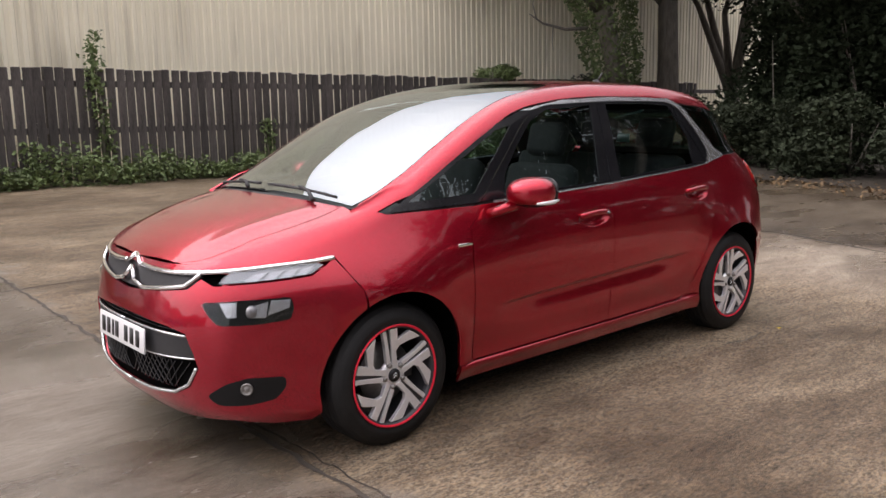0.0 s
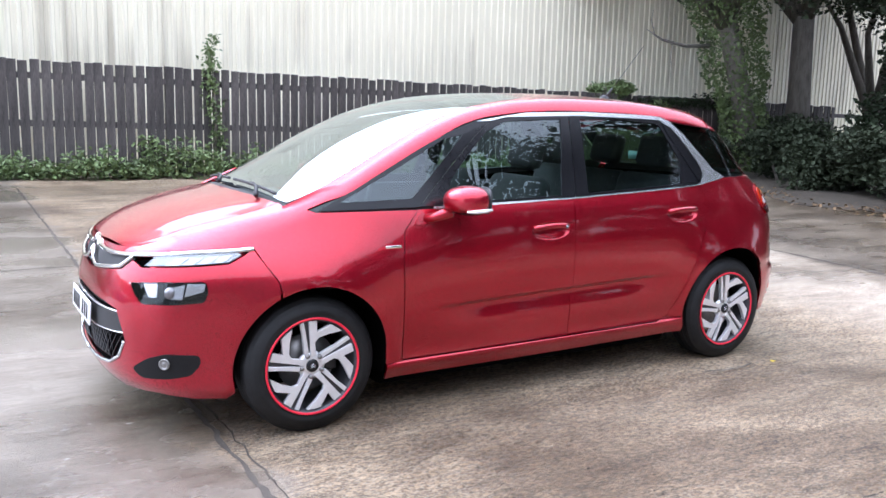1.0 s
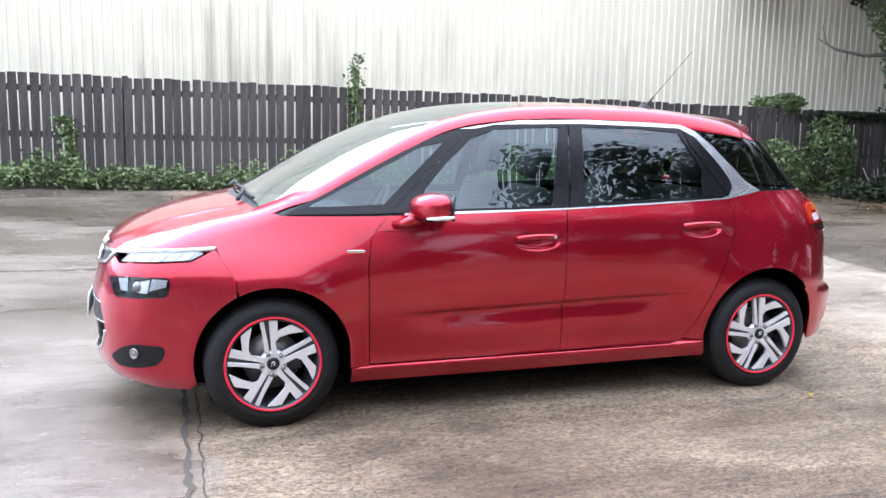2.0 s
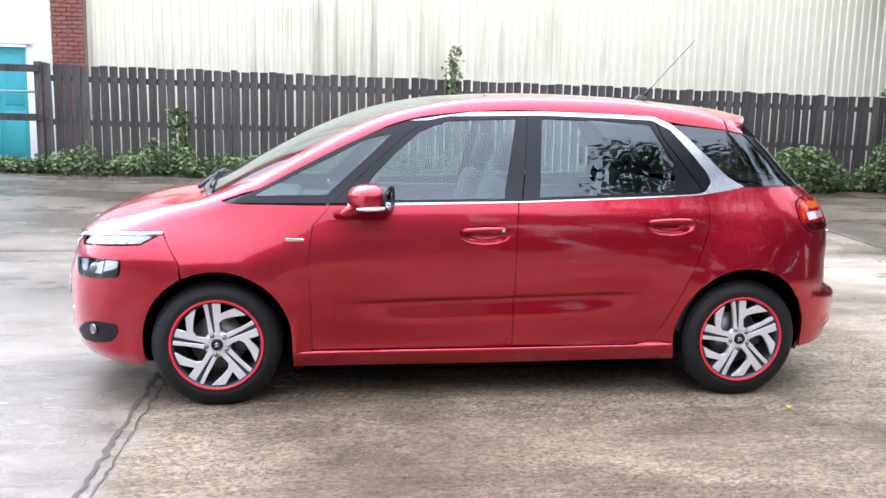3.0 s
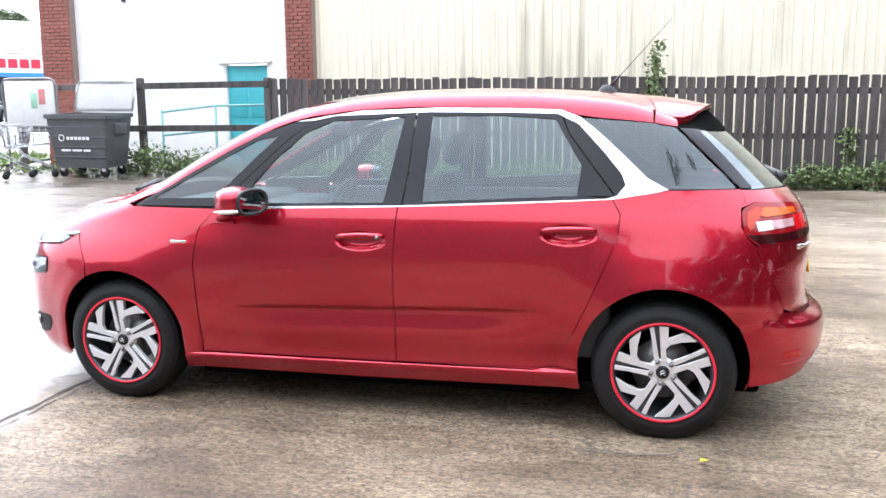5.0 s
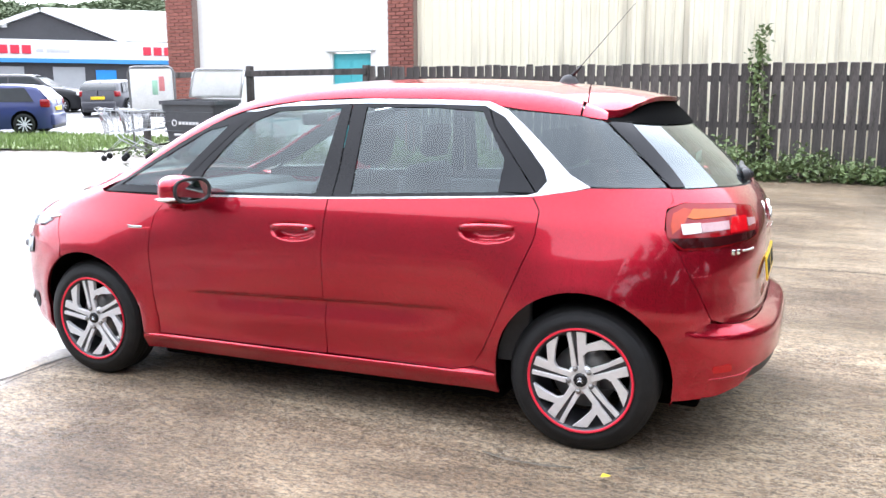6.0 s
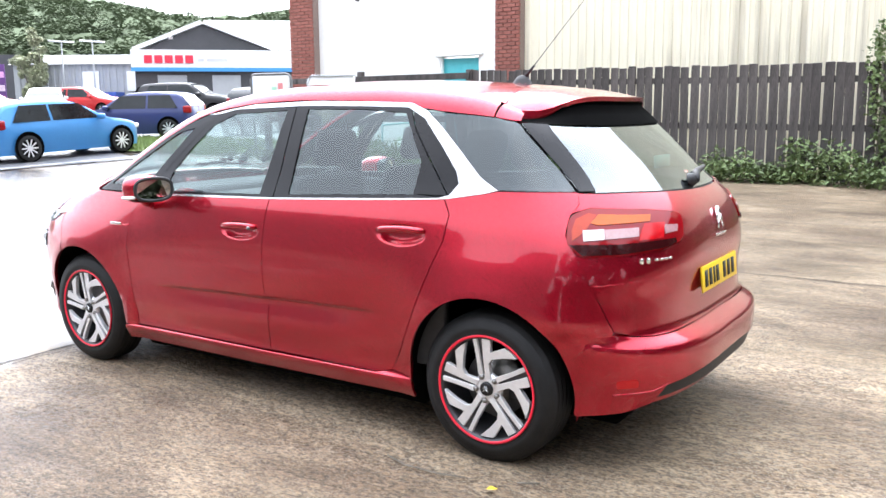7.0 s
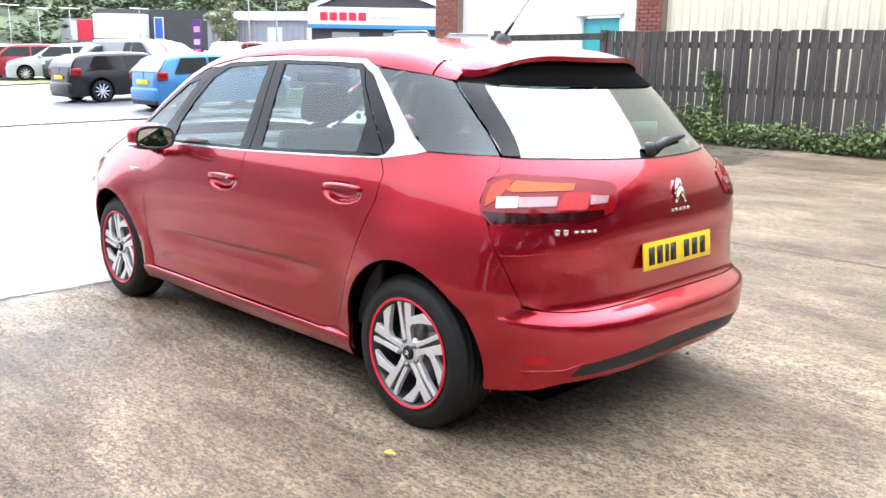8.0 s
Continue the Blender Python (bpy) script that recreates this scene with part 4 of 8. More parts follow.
def dense(poly, step=0.03):
    out = []
    for a, b in zip(poly, poly[1:] + poly[:1]):
        n = max(1, int(math.hypot(b[0] - a[0], b[1] - a[1]) / step))
        out += [(a[0] + (b[0] - a[0]) * i / n, a[1] + (b[1] - a[1]) * i / n) for i in range(n)]
    return out


def rounded(poly, r, seg=5):
    """Round a polygon's corners; r is one radius or one a corner."""
    out = []
    n = len(poly)
    for i, p in enumerate(poly):
        rr = r[i] if isinstance(r, (list, tuple)) else r
        a, p, b = Vector(poly[i - 1]), Vector(p), Vector(poly[(i + 1) % n])
        if rr <= 0:
            out.append(tuple(p))
            continue
        k = min(rr, (a - p).length * 0.45)
        k2 = min(rr, (b - p).length * 0.45)
        s, e = p + (a - p).normalized() * k, p + (b - p).normalized() * k2
        for j in range(seg + 1):
            u = j / seg
            out.append(tuple(s * (1 - u) ** 2 + p * 2 * u * (1 - u) + e * u * u))
    return out


def arc(cx, cz, r, a0, a1, n=18):
    return [(cx + r * math.cos(radians(a0 + (a1 - a0) * i / n)), cz + r * math.sin(radians(a0 + (a1 - a0) * i / n))) for i in range(n + 1)]


def sheet(poly, fn, da, db, lip=0.012, off=0.0, cuts_a=None, cuts_b=None):
    """Fill an outline in the skin's own coordinates, cut it into a grid, lay it on the skin and fold its edge inwards."""
    bm = bmesh.new()
    vs = []
    last = None
    for p in poly:
        if last is None or abs(p[0] - last[0]) + abs(p[1] - last[1]) > 1e-6:
            vs.append(bm.verts.new((p[0], p[1], 0)))
            last = p
    f = bm.faces.new(vs)
    amin, amax = min(p[0] for p in poly), max(p[0] for p in poly)
    bmin, bmax = min(p[1] for p in poly), max(p[1] for p in poly)
    ca = cuts_a or [amin + da * (i + 0.5) for i in range(int((amax - amin) / da) + 1)]
    cb = cuts_b or [bmin + db * (i + 0.5) for i in range(int((bmax - bmin) / db) + 1)]
    for a in ca:
        if amin + 1e-4 < a < amax - 1e-4:
            bmesh.ops.bisect_plane(bm, geom=bm.verts[:] + bm.edges[:] + bm.faces[:], dist=1e-5, plane_co=(a, 0, 0), plane_no=(1, 0, 0))
    for b in cb:
        if bmin + 1e-4 < b < bmax - 1e-4:
            bmesh.ops.bisect_plane(bm, geom=bm.verts[:] + bm.edges[:] + bm.faces[:], dist=1e-5, plane_co=(0, b, 0), plane_no=(0, 1, 0))
    eps = 1e-3
    nor = {}
    for v in bm.verts:
        a, b = v.co.x, v.co.y
        p = fn(a, b)
        n = (fn(a + eps, b) - fn(a - eps, b)).cross(fn(a, b + eps) - fn(a, b - eps))
        n = n.normalized() if n.length > 1e-12 else Vector((0, 0, 0))
        nor[v] = n
        v.co = p + n * off
    if lip:
        be = [e for e in bm.edges if e.is_boundary and not (abs(e.verts[0].co.y) < 2e-3 and abs(e.verts[1].co.y) < 2e-3)]
        r = bmesh.ops.extrude_edge_only(bm, edges=be)
        newv = [g for g in r["geom"] if isinstance(g, bmesh.types.BMVert)]
        for e in be:
            e.smooth = False
        old = {}
        for v in newv:
            for e in v.link_edges:
                o = e.other_vert(v)
                if o in nor and o not in newv:
                    old[v] = o
        for v, o in old.items():
            v.co -= nor[o] * lip
    return bm


def flip_y(bm):
    for v in bm.verts:
        v.co.y = -v.co.y
    bmesh.ops.reverse_faces(bm, faces=bm.faces[:])
    return bm


def outward(bm):
    """Turn the faces of a +y panel away from the car."""
    bmesh.ops.recalc_face_normals(bm, faces=bm.faces[:])
    c = sum((f.normal.dot(f.calc_center_median() - Vector((f.calc_center_median().x * 0.8, 0, 0.6))) * f.calc_area() for f in bm.faces), 0.0)
    if c < 0:
        bmesh.ops.reverse_faces(bm, faces=bm.faces[:])
    return bm


def skin(name, poly, material, parent, fn, da=0.05, db=0.04, lip=0.012, off=0.0, label="", whole=False, cuts_a=None, cuts_b=None):
    """A panel on both flanks of the car, or one whole panel across its middle: fn gives the flank on the +y side."""
    eps = 1e-3
    a, b = sum(p[0] for p in poly) / len(poly), sum(p[1] for p in poly) / len(poly)
    n = (fn(a + eps, b) - fn(a - eps, b)).cross(fn(a, b + eps) - fn(a, b - eps))
    c = fn(a, b) - Vector((fn(a, b).x * 0.8, 0, 0.6))
    k = 1 if n.dot(c) > 0 else -1
    made = []
    halves = []
    for s in (1, -1):
        bm = outward(sheet(poly, fn, da, db, lip * k, off * k, cuts_a, cuts_b))
        if s < 0:
            flip_y(bm)
        if whole:
            halves.append(bm)
        else:
            made.append(part(name, bm, material, parent, label))
    if whole:
        me = bpy.data.meshes.new("half")
        halves[1].to_mesh(me)
        halves[1].free()
        halves[0].from_mesh(me)
        bpy.data.meshes.remove(me)
        bmesh.ops.remove_doubles(halves[0], verts=[v for v in halves[0].verts if abs(v.co.y) < 3e-3], dist=4e-3)
        made.append(part(name, halves[0], material, parent, label))
    return made


def side(pts):
    """Side-view outline (x, z) to skin coordinates."""
    return [(tx(x, z), z) for x, z in dense(pts)]


def PB(x, b):
    """The flank measured down from the body's edge."""
    return P(x, ZE(x) + b)


car = thing("car", "red metallic five-door people carrier with red-ringed alloy wheels on wet concrete", "car")
LO, FD0, FD1, RD1 = 0.285, -0.915, 0.125, 1.19


def H(y, z):
    return (tyf(y, z), z)


def S(x, z):
    return (tx(x, z), z)


def R(y, z):
    return (tyr(y, z), z)


AFX, AFZ, AFR, ARX, ARZ, ARRR = AXF + 0.005, 0.333, 0.374, AXR - 0.002, 0.335, 0.384
GATE = [(1.712, 1.145), (1.732, 1.10), (1.712, 1.06), (1.713, 0.985), (1.77, 0.905), (1.857, 0.74), (1.911, 0.617)]


def run(pts):
    """A side-view line laid on the skin point by point."""
    return [S(x, z) for x, z in open_line(pts)]


def open_line(pts, step=0.02):
    out = []
    for a, b in zip(pts, pts[1:]):
        n = max(1, int(math.hypot(b[0] - a[0], b[1] - a[1]) / step))
        out += [(a[0] + (b[0] - a[0]) * i / n, a[1] + (b[1] - a[1]) * i / n) for i in range(n)]
    return out + [pts[-1]]


def build_body():
    a0 = math.degrees(math.asin((0.29 - AFZ) / AFR))
    wing = [(-1.648, 0.888), (-1.615, 0.82), (-1.563, 0.742)] + arc(AFX, AFZ, AFR, 116, a0) + [(AFX + AFR, 0.285), (-0.920, 0.285), (-0.928, 0.5), (-0.937, 0.78), (-0.917, 0.93), (-0.830, 1.028), (-1.34, 1.027), (-1.408, 1.054)]
    top = [(x, ZE(x)) for x in (-1.45, -1.5, -1.55, -1.6, -1.65, -1.7, -1.75, -1.8, -1.85, -1.9, -1.95, -2.0, -2.04, -2.08)]
    low = [(-2.05, 0.86), (-1.9, 0.873), (-1.73, 0.884)]
    poly = [(x, z - ZE(x)) for x, z in dense(wing + top + low, 0.02)]

    def wfn(x, b):
        z = ZE(x) + b
        return P(tx(x, z), z)
    skin("front_wing", poly, M_RED, car, wfn, 0.035, 0.04, cuts_b=[-0.8 + 0.04 * i for i in range(17)] + [-0.11, -0.09, -0.075, -0.06, -0.045, -0.03, -0.02, -0.012, -0.005])
    fd = [(FD0, 0.293), (FD0 - 0.008, 0.5), (FD0 - 0.017, 0.78), (FD0 + 0.003, 0.93), (-0.826, 1.03), (-0.5, 1.036), (FD1 + 0.012, 1.053), (FD1 - 0.0015, 0.82), (FD1 - 0.0015, 0.31), (FD1 - 0.005, 0.297)]
    def cuts(hx, hz, a0, a1):
        ca = [a0 + 0.04 * i for i in range(1, int((a1 - a0) / 0.04))] + [hx - 0.132 + 0.011 * i for i in range(25)]
        cb = [0.31 + 0.025 * i for i in range(31)] + [0.512 + 0.0055 * i for i in range(17)] + [hz - 0.05 + 0.006 * i for i in range(18)]
        return dict(cuts_a=sorted(ca), cuts_b=sorted(cb))
    fd_o = skin("front_door", side(fd), M_RED, car, P, **cuts(-0.04, 0.893, -0.93, 0.13))
    rd = [(FD1 + 0.003, 0.299), (FD1 + 0.0015, 0.82), (FD1 + 0.018, 1.053), (0.7, 1.077), (1.146, 1.1), (1.183, 1.04), (1.1745, 0.93), (1.1005, 0.75), (1.0025, 0.53), (0.9425, 0.408), (0.893, 0.329), (0.87, 0.317), (0.8, 0.3015)]
    rd_o = skin("rear_door", side(rd), M_RED, car, P, **cuts(0.957, 0.943, 0.13, 1.18))
    sl = [(AFX + AFR + 0.003, 0.2), (AFX + AFR, 0.28), (FD0, 0.286), (FD1, 0.291), (0.8, 0.297), (0.89, 0.316), (1.0, 0.305), (ARX - ARRR + 0.002, 0.29), (ARX - ARRR + 0.012, 0.215), (0, 0.202)]
    skin("sill", side(sl), M_RED, car, P, 0.08, 0.02, cuts_b=[0.21, 0.225, 0.24, 0.252, 0.262] + [0.268 + 0.004 * i for i in range(12)])
    ra = arc(ARX, ARZ, ARRR, 187, 21, 24)
    q = [(0.895, 0.321), (1.0, 0.311)] + ra + [(1.80, 0.533), (1.905, 0.60)] + [(x - 0.003, z) for x, z in GATE[::-1]] + [(1.6, 1.145), (1.39, 1.142), (1.33, 1.128), (1.151, 1.102), (1.1875, 1.04), (1.179, 0.93), (1.105, 0.75), (1.007, 0.53), (0.947, 0.406), (0.899, 0.337)]
    skin("rear_quarter_panel", side(q), M_RED, car, P, 0.04, 0.03)
    cr = [(-1.412, -0.008), (-1.385, -0.037), (-1.345, -0.052), (-1.32, -0.06), (-1.19, -0.052), (-0.96, -0.058), (-0.67, -0.062), (-0.5, -0.05), (-0.36, -0.05), (-0.2, -0.058), (0.3, -0.068), (0.66, -0.072), (0.88, -0.082), (0.96, -0.085)] + [(x, 1.473 - 0.1 * (x - 1.062) - ZE(x)) for x in (1.062, 1.13, 1.2, 1.27, 1.322)] + [(1.328, 0.0)] + [(1.3 - 0.05 * i, 0.0) for i in range(54)]
    skin("roof_rail_panel", dense(cr, 0.04), M_RED, car, PB, 0.05, 0.02, cuts_b=[-0.08, -0.07, -0.06, -0.05, -0.04, -0.03, -0.02, -0.012, -0.005])
    skin("rail_lining", dense(cr, 0.06), M_DASH, car, PB, 0.08, 0.04, lip=0.0, off=-0.016)
    dl_ = [(-0.85, 0.96), (1.17, 1.02), (1.17, 1.124), (0.7, 1.102), (0.13, 1.078), (-0.5, 1.062), (-0.83, 1.05)]
    ql_ = [(1.175, 1.02), (1.69, 1.05), (1.69, 1.168), (1.39, 1.168), (1.33, 1.155), (1.175, 1.128)]
    skin("wing_lining", side([(-1.34, 0.96), (-0.86, 0.96), (-0.845, 1.075), (-1.30, 1.06)]), M_DASH, car, P, 0.1, 0.04, lip=0.0, off=-0.016)
    skin("quarter_lining", side(ql_), M_DASH, car, P, 0.1, 0.04, lip=0.0, off=-0.016)
    pl_ = [(1.17, 1.115), (1.39, 1.15), (1.30, 1.19), (0.985, 1.47), (0.90, 1.48), (0.93, 1.40), (1.06, 1.24)]
    skin("pillar_lining", side(pl_), M_DASH, car, P, 0.1, 0.05, lip=0.0, off=-0.02)
    skin("door_lining", side(dl_), M_DASH, car, P, 0.1, 0.04, lip=0.0, off=-0.016)
    lowarc = [S(x, z) for x, z in arc(AFX, AFZ, AFR, 180 + 16, 118, 16)]
    bump = [(TF, 0.205), H(0.37, 0.208), S(-2.04, 0.215), S(-1.9, 0.195), S(-1.78, 0.2)] + lowarc + [S(-1.5665, 0.74), S(-1.618, 0.82), S(-1.651, 0.88), S(-1.70, 0.852), S(-1.764, 0.82), S(-1.879, 0.81), S(-2.004, 0.80), H(0.585, 0.79), H(0.52, 0.815), H(0.47, 0.77), H(0.32, 0.75), H(0.1, 0.728), (TF, 0.722),
            (TF, 0.628), H(0.2, 0.626), H(0.4, 0.615), H(0.50, 0.595), H(0.537, 0.51), H(0.552, 0.45), H(0.50, 0.365), H(0.409, 0.32), H(0.216, 0.30), (TF, 0.292)]
    skin("front_bumper", dense(bump, 0.025), M_RED, car, P, 0.03, 0.025, whole=True, lip=0.02)
    bon = [(x, 0.93 - 0.06 * step01((x + 1.7) / 0.3)) for x in [-2.135 + 0.675 * i / 12 for i in range(13)]]
    back = [(-1.47 - 0.075 * (1 - v * v), 0.87 * v) for v in [1 - i / 8 for i in range(9)]]
    front = [(-2.135 - 0.03 * (1 - v * v), 0.93 * v) for v in [i / 8 for i in range(8)]]
    skin("bonnet", dense(bon + back + front, 0.04), M_RED, car, T, 0.035, 0.05, whole=True, label="red bonnet with two soft creases")
    nose = [(TF, 0.836), H(0.3, 0.838), H(0.5, 0.842), H(0.606, 0.851), S(-1.96, 0.862), S(-1.97, 0.914), S(-2.0, 0.903), S(-2.05, 0.884), S(-2.09, 0.87), S(-2.12, 0.863), H(0.3, 0.859), (TF, 0.857)]
    skin("nose_panel", dense(nose, 0.02), M_RED, car, P, 0.03, 0.01, whole=True)
    st = [(x, 0.937 - 0.06 * step01((x + 1.7) / 0.3)) for x in [-2.13 + 0.67 * i / 16 for i in range(17)]]
    st = st + [(x, 1.0) for x in [-1.46 - 0.665 * i / 16 for i in range(17)]]
    skin("wing_top", dense(st, 0.04), M_RED, car, T, 0.05, 0.02)
    cowl = [(-1.465 - 0.075 * (1 - v * v), 0.9 * v) for v in [i / 8 for i in range(9)]] + [(-1.43 - 0.075 * (1 - v * v), 0.94 * v) for v in [1 - i / 8 for i in range(9)]]
    skin("windscreen_cowl", dense(cowl, 0.04), M_BLACK, car, T, 0.05, 0.08, whole=True, off=-0.012)
    ws = [(-1.432 - 0.07 * (1 - v * v), 0.93 * v) for v in [i / 10 for i in range(11)]] + [(-1.3, 0.94), (-0.6, 0.945), (-0.1, 0.93), (0.0, 0.86)] + [(0.0 + 0.05 * (1 - (v / 0.86) ** 2), v) for v in [0.8 - 0.1 * i for i in range(9)]]
    skin("windscreen", dense(ws, 0.05), M_SCREEN, car, T, 0.05, 0.08, lip=0.004, whole=True, label="long windscreen that runs up into the roof")
    rim = [(-1.41, 1.0), (-0.6, 1.0), (0.0, 1.0), (1.0, 1.0)] + [(1.05 + 0.05 * i, 1.0) for i in range(6)] + [(1.328, 1.0), (1.31, 0.85), (1.275, 0.6), (1.235, 0.3), (1.22, 0.0), (0.055, 0.0)] + [(0.005 + 0.05 * (1 - (v / 0.86) ** 2), v) for v in [0.1 * i for i in range(9)]] + [(0.006, 0.865), (-0.1, 0.937), (-0.6, 0.951), (-1.3, 0.946), (-1.41, 0.95)]
    skin("roof_panel", dense(rim, 0.05), M_RED, car, T, 0.06, 0.06, whole=True)
    al_ = [(-1.36, 0.95), (-0.6, 0.955), (-0.1, 0.945), (0.04, 0.88), (0.04, 1.0), (-0.6, 1.0), (-1.36, 1.0)]
    skin("pillar_lining", dense(al_, 0.06), M_DASH, car, T, 0.08, 0.03, lip=0.0, off=-0.02)
    tail_edge = [(1.40, 1.0), (1.455, 0.97), (1.50, 0.91), (1.54, 0.8), (1.575, 0.64), (1.60, 0.45), (1.615, 0.22), (1.62, 0.0)]
    sp_top = [(1.226, 0.0), (1.241, 0.3), (1.281, 0.6), (1.316, 0.85), (1.334, 1.0), (1.37, 1.0)] + tail_edge
    skin("roof_spoiler", dense(sp_top, 0.03), M_RED, car, T, 0.05, 0.06, lip=0.02, whole=True)
    sps = [(1.326, 1.447 - ZE(1.326)), (1.331, 0.0), (1.37, 0.0), (1.40, 0.0), (1.425, -0.006), (1.43, 1.430 - ZE(1.43)), (1.40, 1.433 - ZE(1.40)), (1.37, 1.438 - ZE(1.37))]
    skin("spoiler_side", dense(sps, 0.04), M_RED, car, lambda x, b: P(tx(x, ZE(x) + b), ZE(x) + b), 0.05, 0.02, cuts_b=[-0.07, -0.05, -0.035, -0.02, -0.01, -0.004])
    # the spoiler's turned-down ends, deepest at the roof seam
    end_line = [(1.334, 1.0), (1.37, 1.0), (1.40, 1.0), (1.43, 0.984), (1.455, 0.97), (1.48, 0.94), (1.50, 0.91), (1.52, 0.86), (1.54, 0.8)]
    for sd_ in (1, -1):
        bm = bmesh.new()
        rows = []
        for i, (x, v) in enumerate(end_line):
            u = i / (len(end_line) - 1)
            p = T(x, v * sd_)
            deep = 0.058 * (1 - u) ** 0.9 + 0.012
            rows.append([bm.verts.new(p + Vector((0, sd_ * 0.003, 0.0))), bm.verts.new(p + Vector((-0.002, sd_ * (0.004 + 0.010 * (1 - u)), -deep * 0.5))), bm.verts.new(p + Vector((-0.004, sd_ * (0.004 + 0.018 * (1 - u)), -deep))), bm.verts.new(p + Vector((-0.012, sd_ * (-0.012 + 0.018 * (1 - u)), -deep)))])
        for r0, r1 in zip(rows, rows[1:]):
            for k in range(3):
                bm.faces.new((r0[k], r1[k], r1[k + 1], r0[k + 1]))
        bmesh.ops.recalc_face_normals(bm, faces=bm.faces[:])
        part("spoiler_end", bm, M_RED, car)
    # black cove under the spoiler, from its lip back to the glass
    corner = P(tx(1.425, 1.425), 1.425)
    edge = Curve(*[(v, x) for x, v in tail_edge[::-1]])
    bm = bmesh.new()
    rows = []
    for i in range(41):
        v = -1 + i / 20
        p = T(edge(abs(v)) - 0.006, v)
        lo_z = 1.405 + 0.02 * abs(v) ** 4
        q = P(tyr(corner.y * abs(v) ** 0.9, lo_z), lo_z)
        q = Vector((q.x + 0.004, math.copysign(q.y, v), q.z))
        a_, b_ = p - Vector((0, 0, 0.018)), p - Vector((0.015, 0, 0.03))
        c_ = b_.lerp(q, 0.5) + Vector((0.010 * (1 - v ** 4), 0, -0.004))
        rows.append([bm.verts.new(w) for w in (a_, b_, c_, q)])
    for r0, r1 in zip(rows, rows[1:]):
        for k in range(3):
            bm.faces.new((r0[k], r1[k], r1[k + 1], r0[k + 1]))
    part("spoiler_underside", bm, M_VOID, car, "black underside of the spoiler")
    tg = [(TR, 0.588), R(0.30, 0.586), R(0.513, 0.582), R(0.62, 0.584), S(1.965, 0.592)] + run([(1.965, 0.592)] + GATE[::-1][:3]) + [S(1.85, 0.905), R(0.56, 0.918), R(0.445, 0.938), R(0.405, 1.0), R(0.405, 1.06), ] + run([(1.929, 1.08), (1.772, 1.09), (1.716, 1.07), (1.732, 1.10), (1.712, 1.142)]) + [S(1.775, 1.138), R(0.53, 1.138), R(0.265, 1.13), (TR, 1.125)]
    skin("tailgate", dense(tg, 0.025), M_RED, car, P, 0.035, 0.025, whole=True)
    rb = [(TR, 0.43), R(0.1, 0.43), R(0.444, 0.408), R(0.61, 0.385), R(0.65, 0.31), S(1.94, 0.28), S(1.775, 0.262)] + [S(x, z) for x, z in arc(ARX, ARZ, ARRR, -9, 20.6, 6)] + run([(1.749, 0.4735), (1.80, 0.5315), (1.907, 0.602), (1.965, 0.588)]) + [R(0.62, 0.580), R(0.513, 0.578), R(0.3, 0.582), (TR, 0.584)]
    skin("rear_bumper", dense(rb, 0.025), M_RED, car, P, 0.035, 0.015, whole=True)
    rl = [(TR, 0.436), R(0.1, 0.436), R(0.444, 0.414), R(0.6, 0.39), R(0.64, 0.335), R(0.62, 0.325), (TR, 0.355)]
    skin("bumper_skirt", dense(rl, 0.04), M_BLACK, car, P, 0.06, 0.03, off=-0.012, whole=True, label="black plastic lower skirt")
    gl_ = [(TR, 0.97), R(0.3, 0.97), R(0.55, 0.97), S(1.85, 0.985), S(1.74, 1.02), S(1.72, 1.162), S(1.775, 1.160), R(0.53, 1.160), R(0.265, 1.153), (TR, 1.148)]
    skin("tailgate_lining", dense(gl_, 0.04), M_DASH, car, P, 0.06, 0.05, lip=0.0, off=-0.02, whole=True)
    # dark inner shell behind all the joints
    fa = [S(x, z) for x, z in arc(AFX, AFZ, AFR + 0.012, 200, -12, 20)]
    rr = [S(x, z) for x, z in arc(ARX, ARZ, ARRR + 0.012, 192, -20, 20)]
    inner = [(TF, 0.21), S(-1.79, 0.21)] + fa + [S(-0.99, 0.21), S(0.98, 0.215)] + rr + [S(1.8, 0.27), (TR, 0.3), (TR, 1.12), S(1.72, 1.12), S(1.4, 1.12), S(1.1, 1.09), S(0.1, 1.04), S(-0.8, 1.015), S(-1.35, 1.01), S(-1.7, 0.95), S(-1.95, 0.87), H(0.5, 0.82), (TF, 0.8)]
    for shell in skin("inner_shell", dense(inner, 0.03), [M_RED, M_VOID], car, P, 0.06, 0.06, lip=0.0, off=-0.03, whole=True):
        for f in shell.data.polygons:
            f.material_index = 1 if f.center.z > 0.97 or (f.center.x < -1.72 and abs(f.center.y) < 0.6 and f.center.z < 0.84) else 0
    return fd_o, rd_o


FRONT_DOORS, REAR_DOORS = build_body()


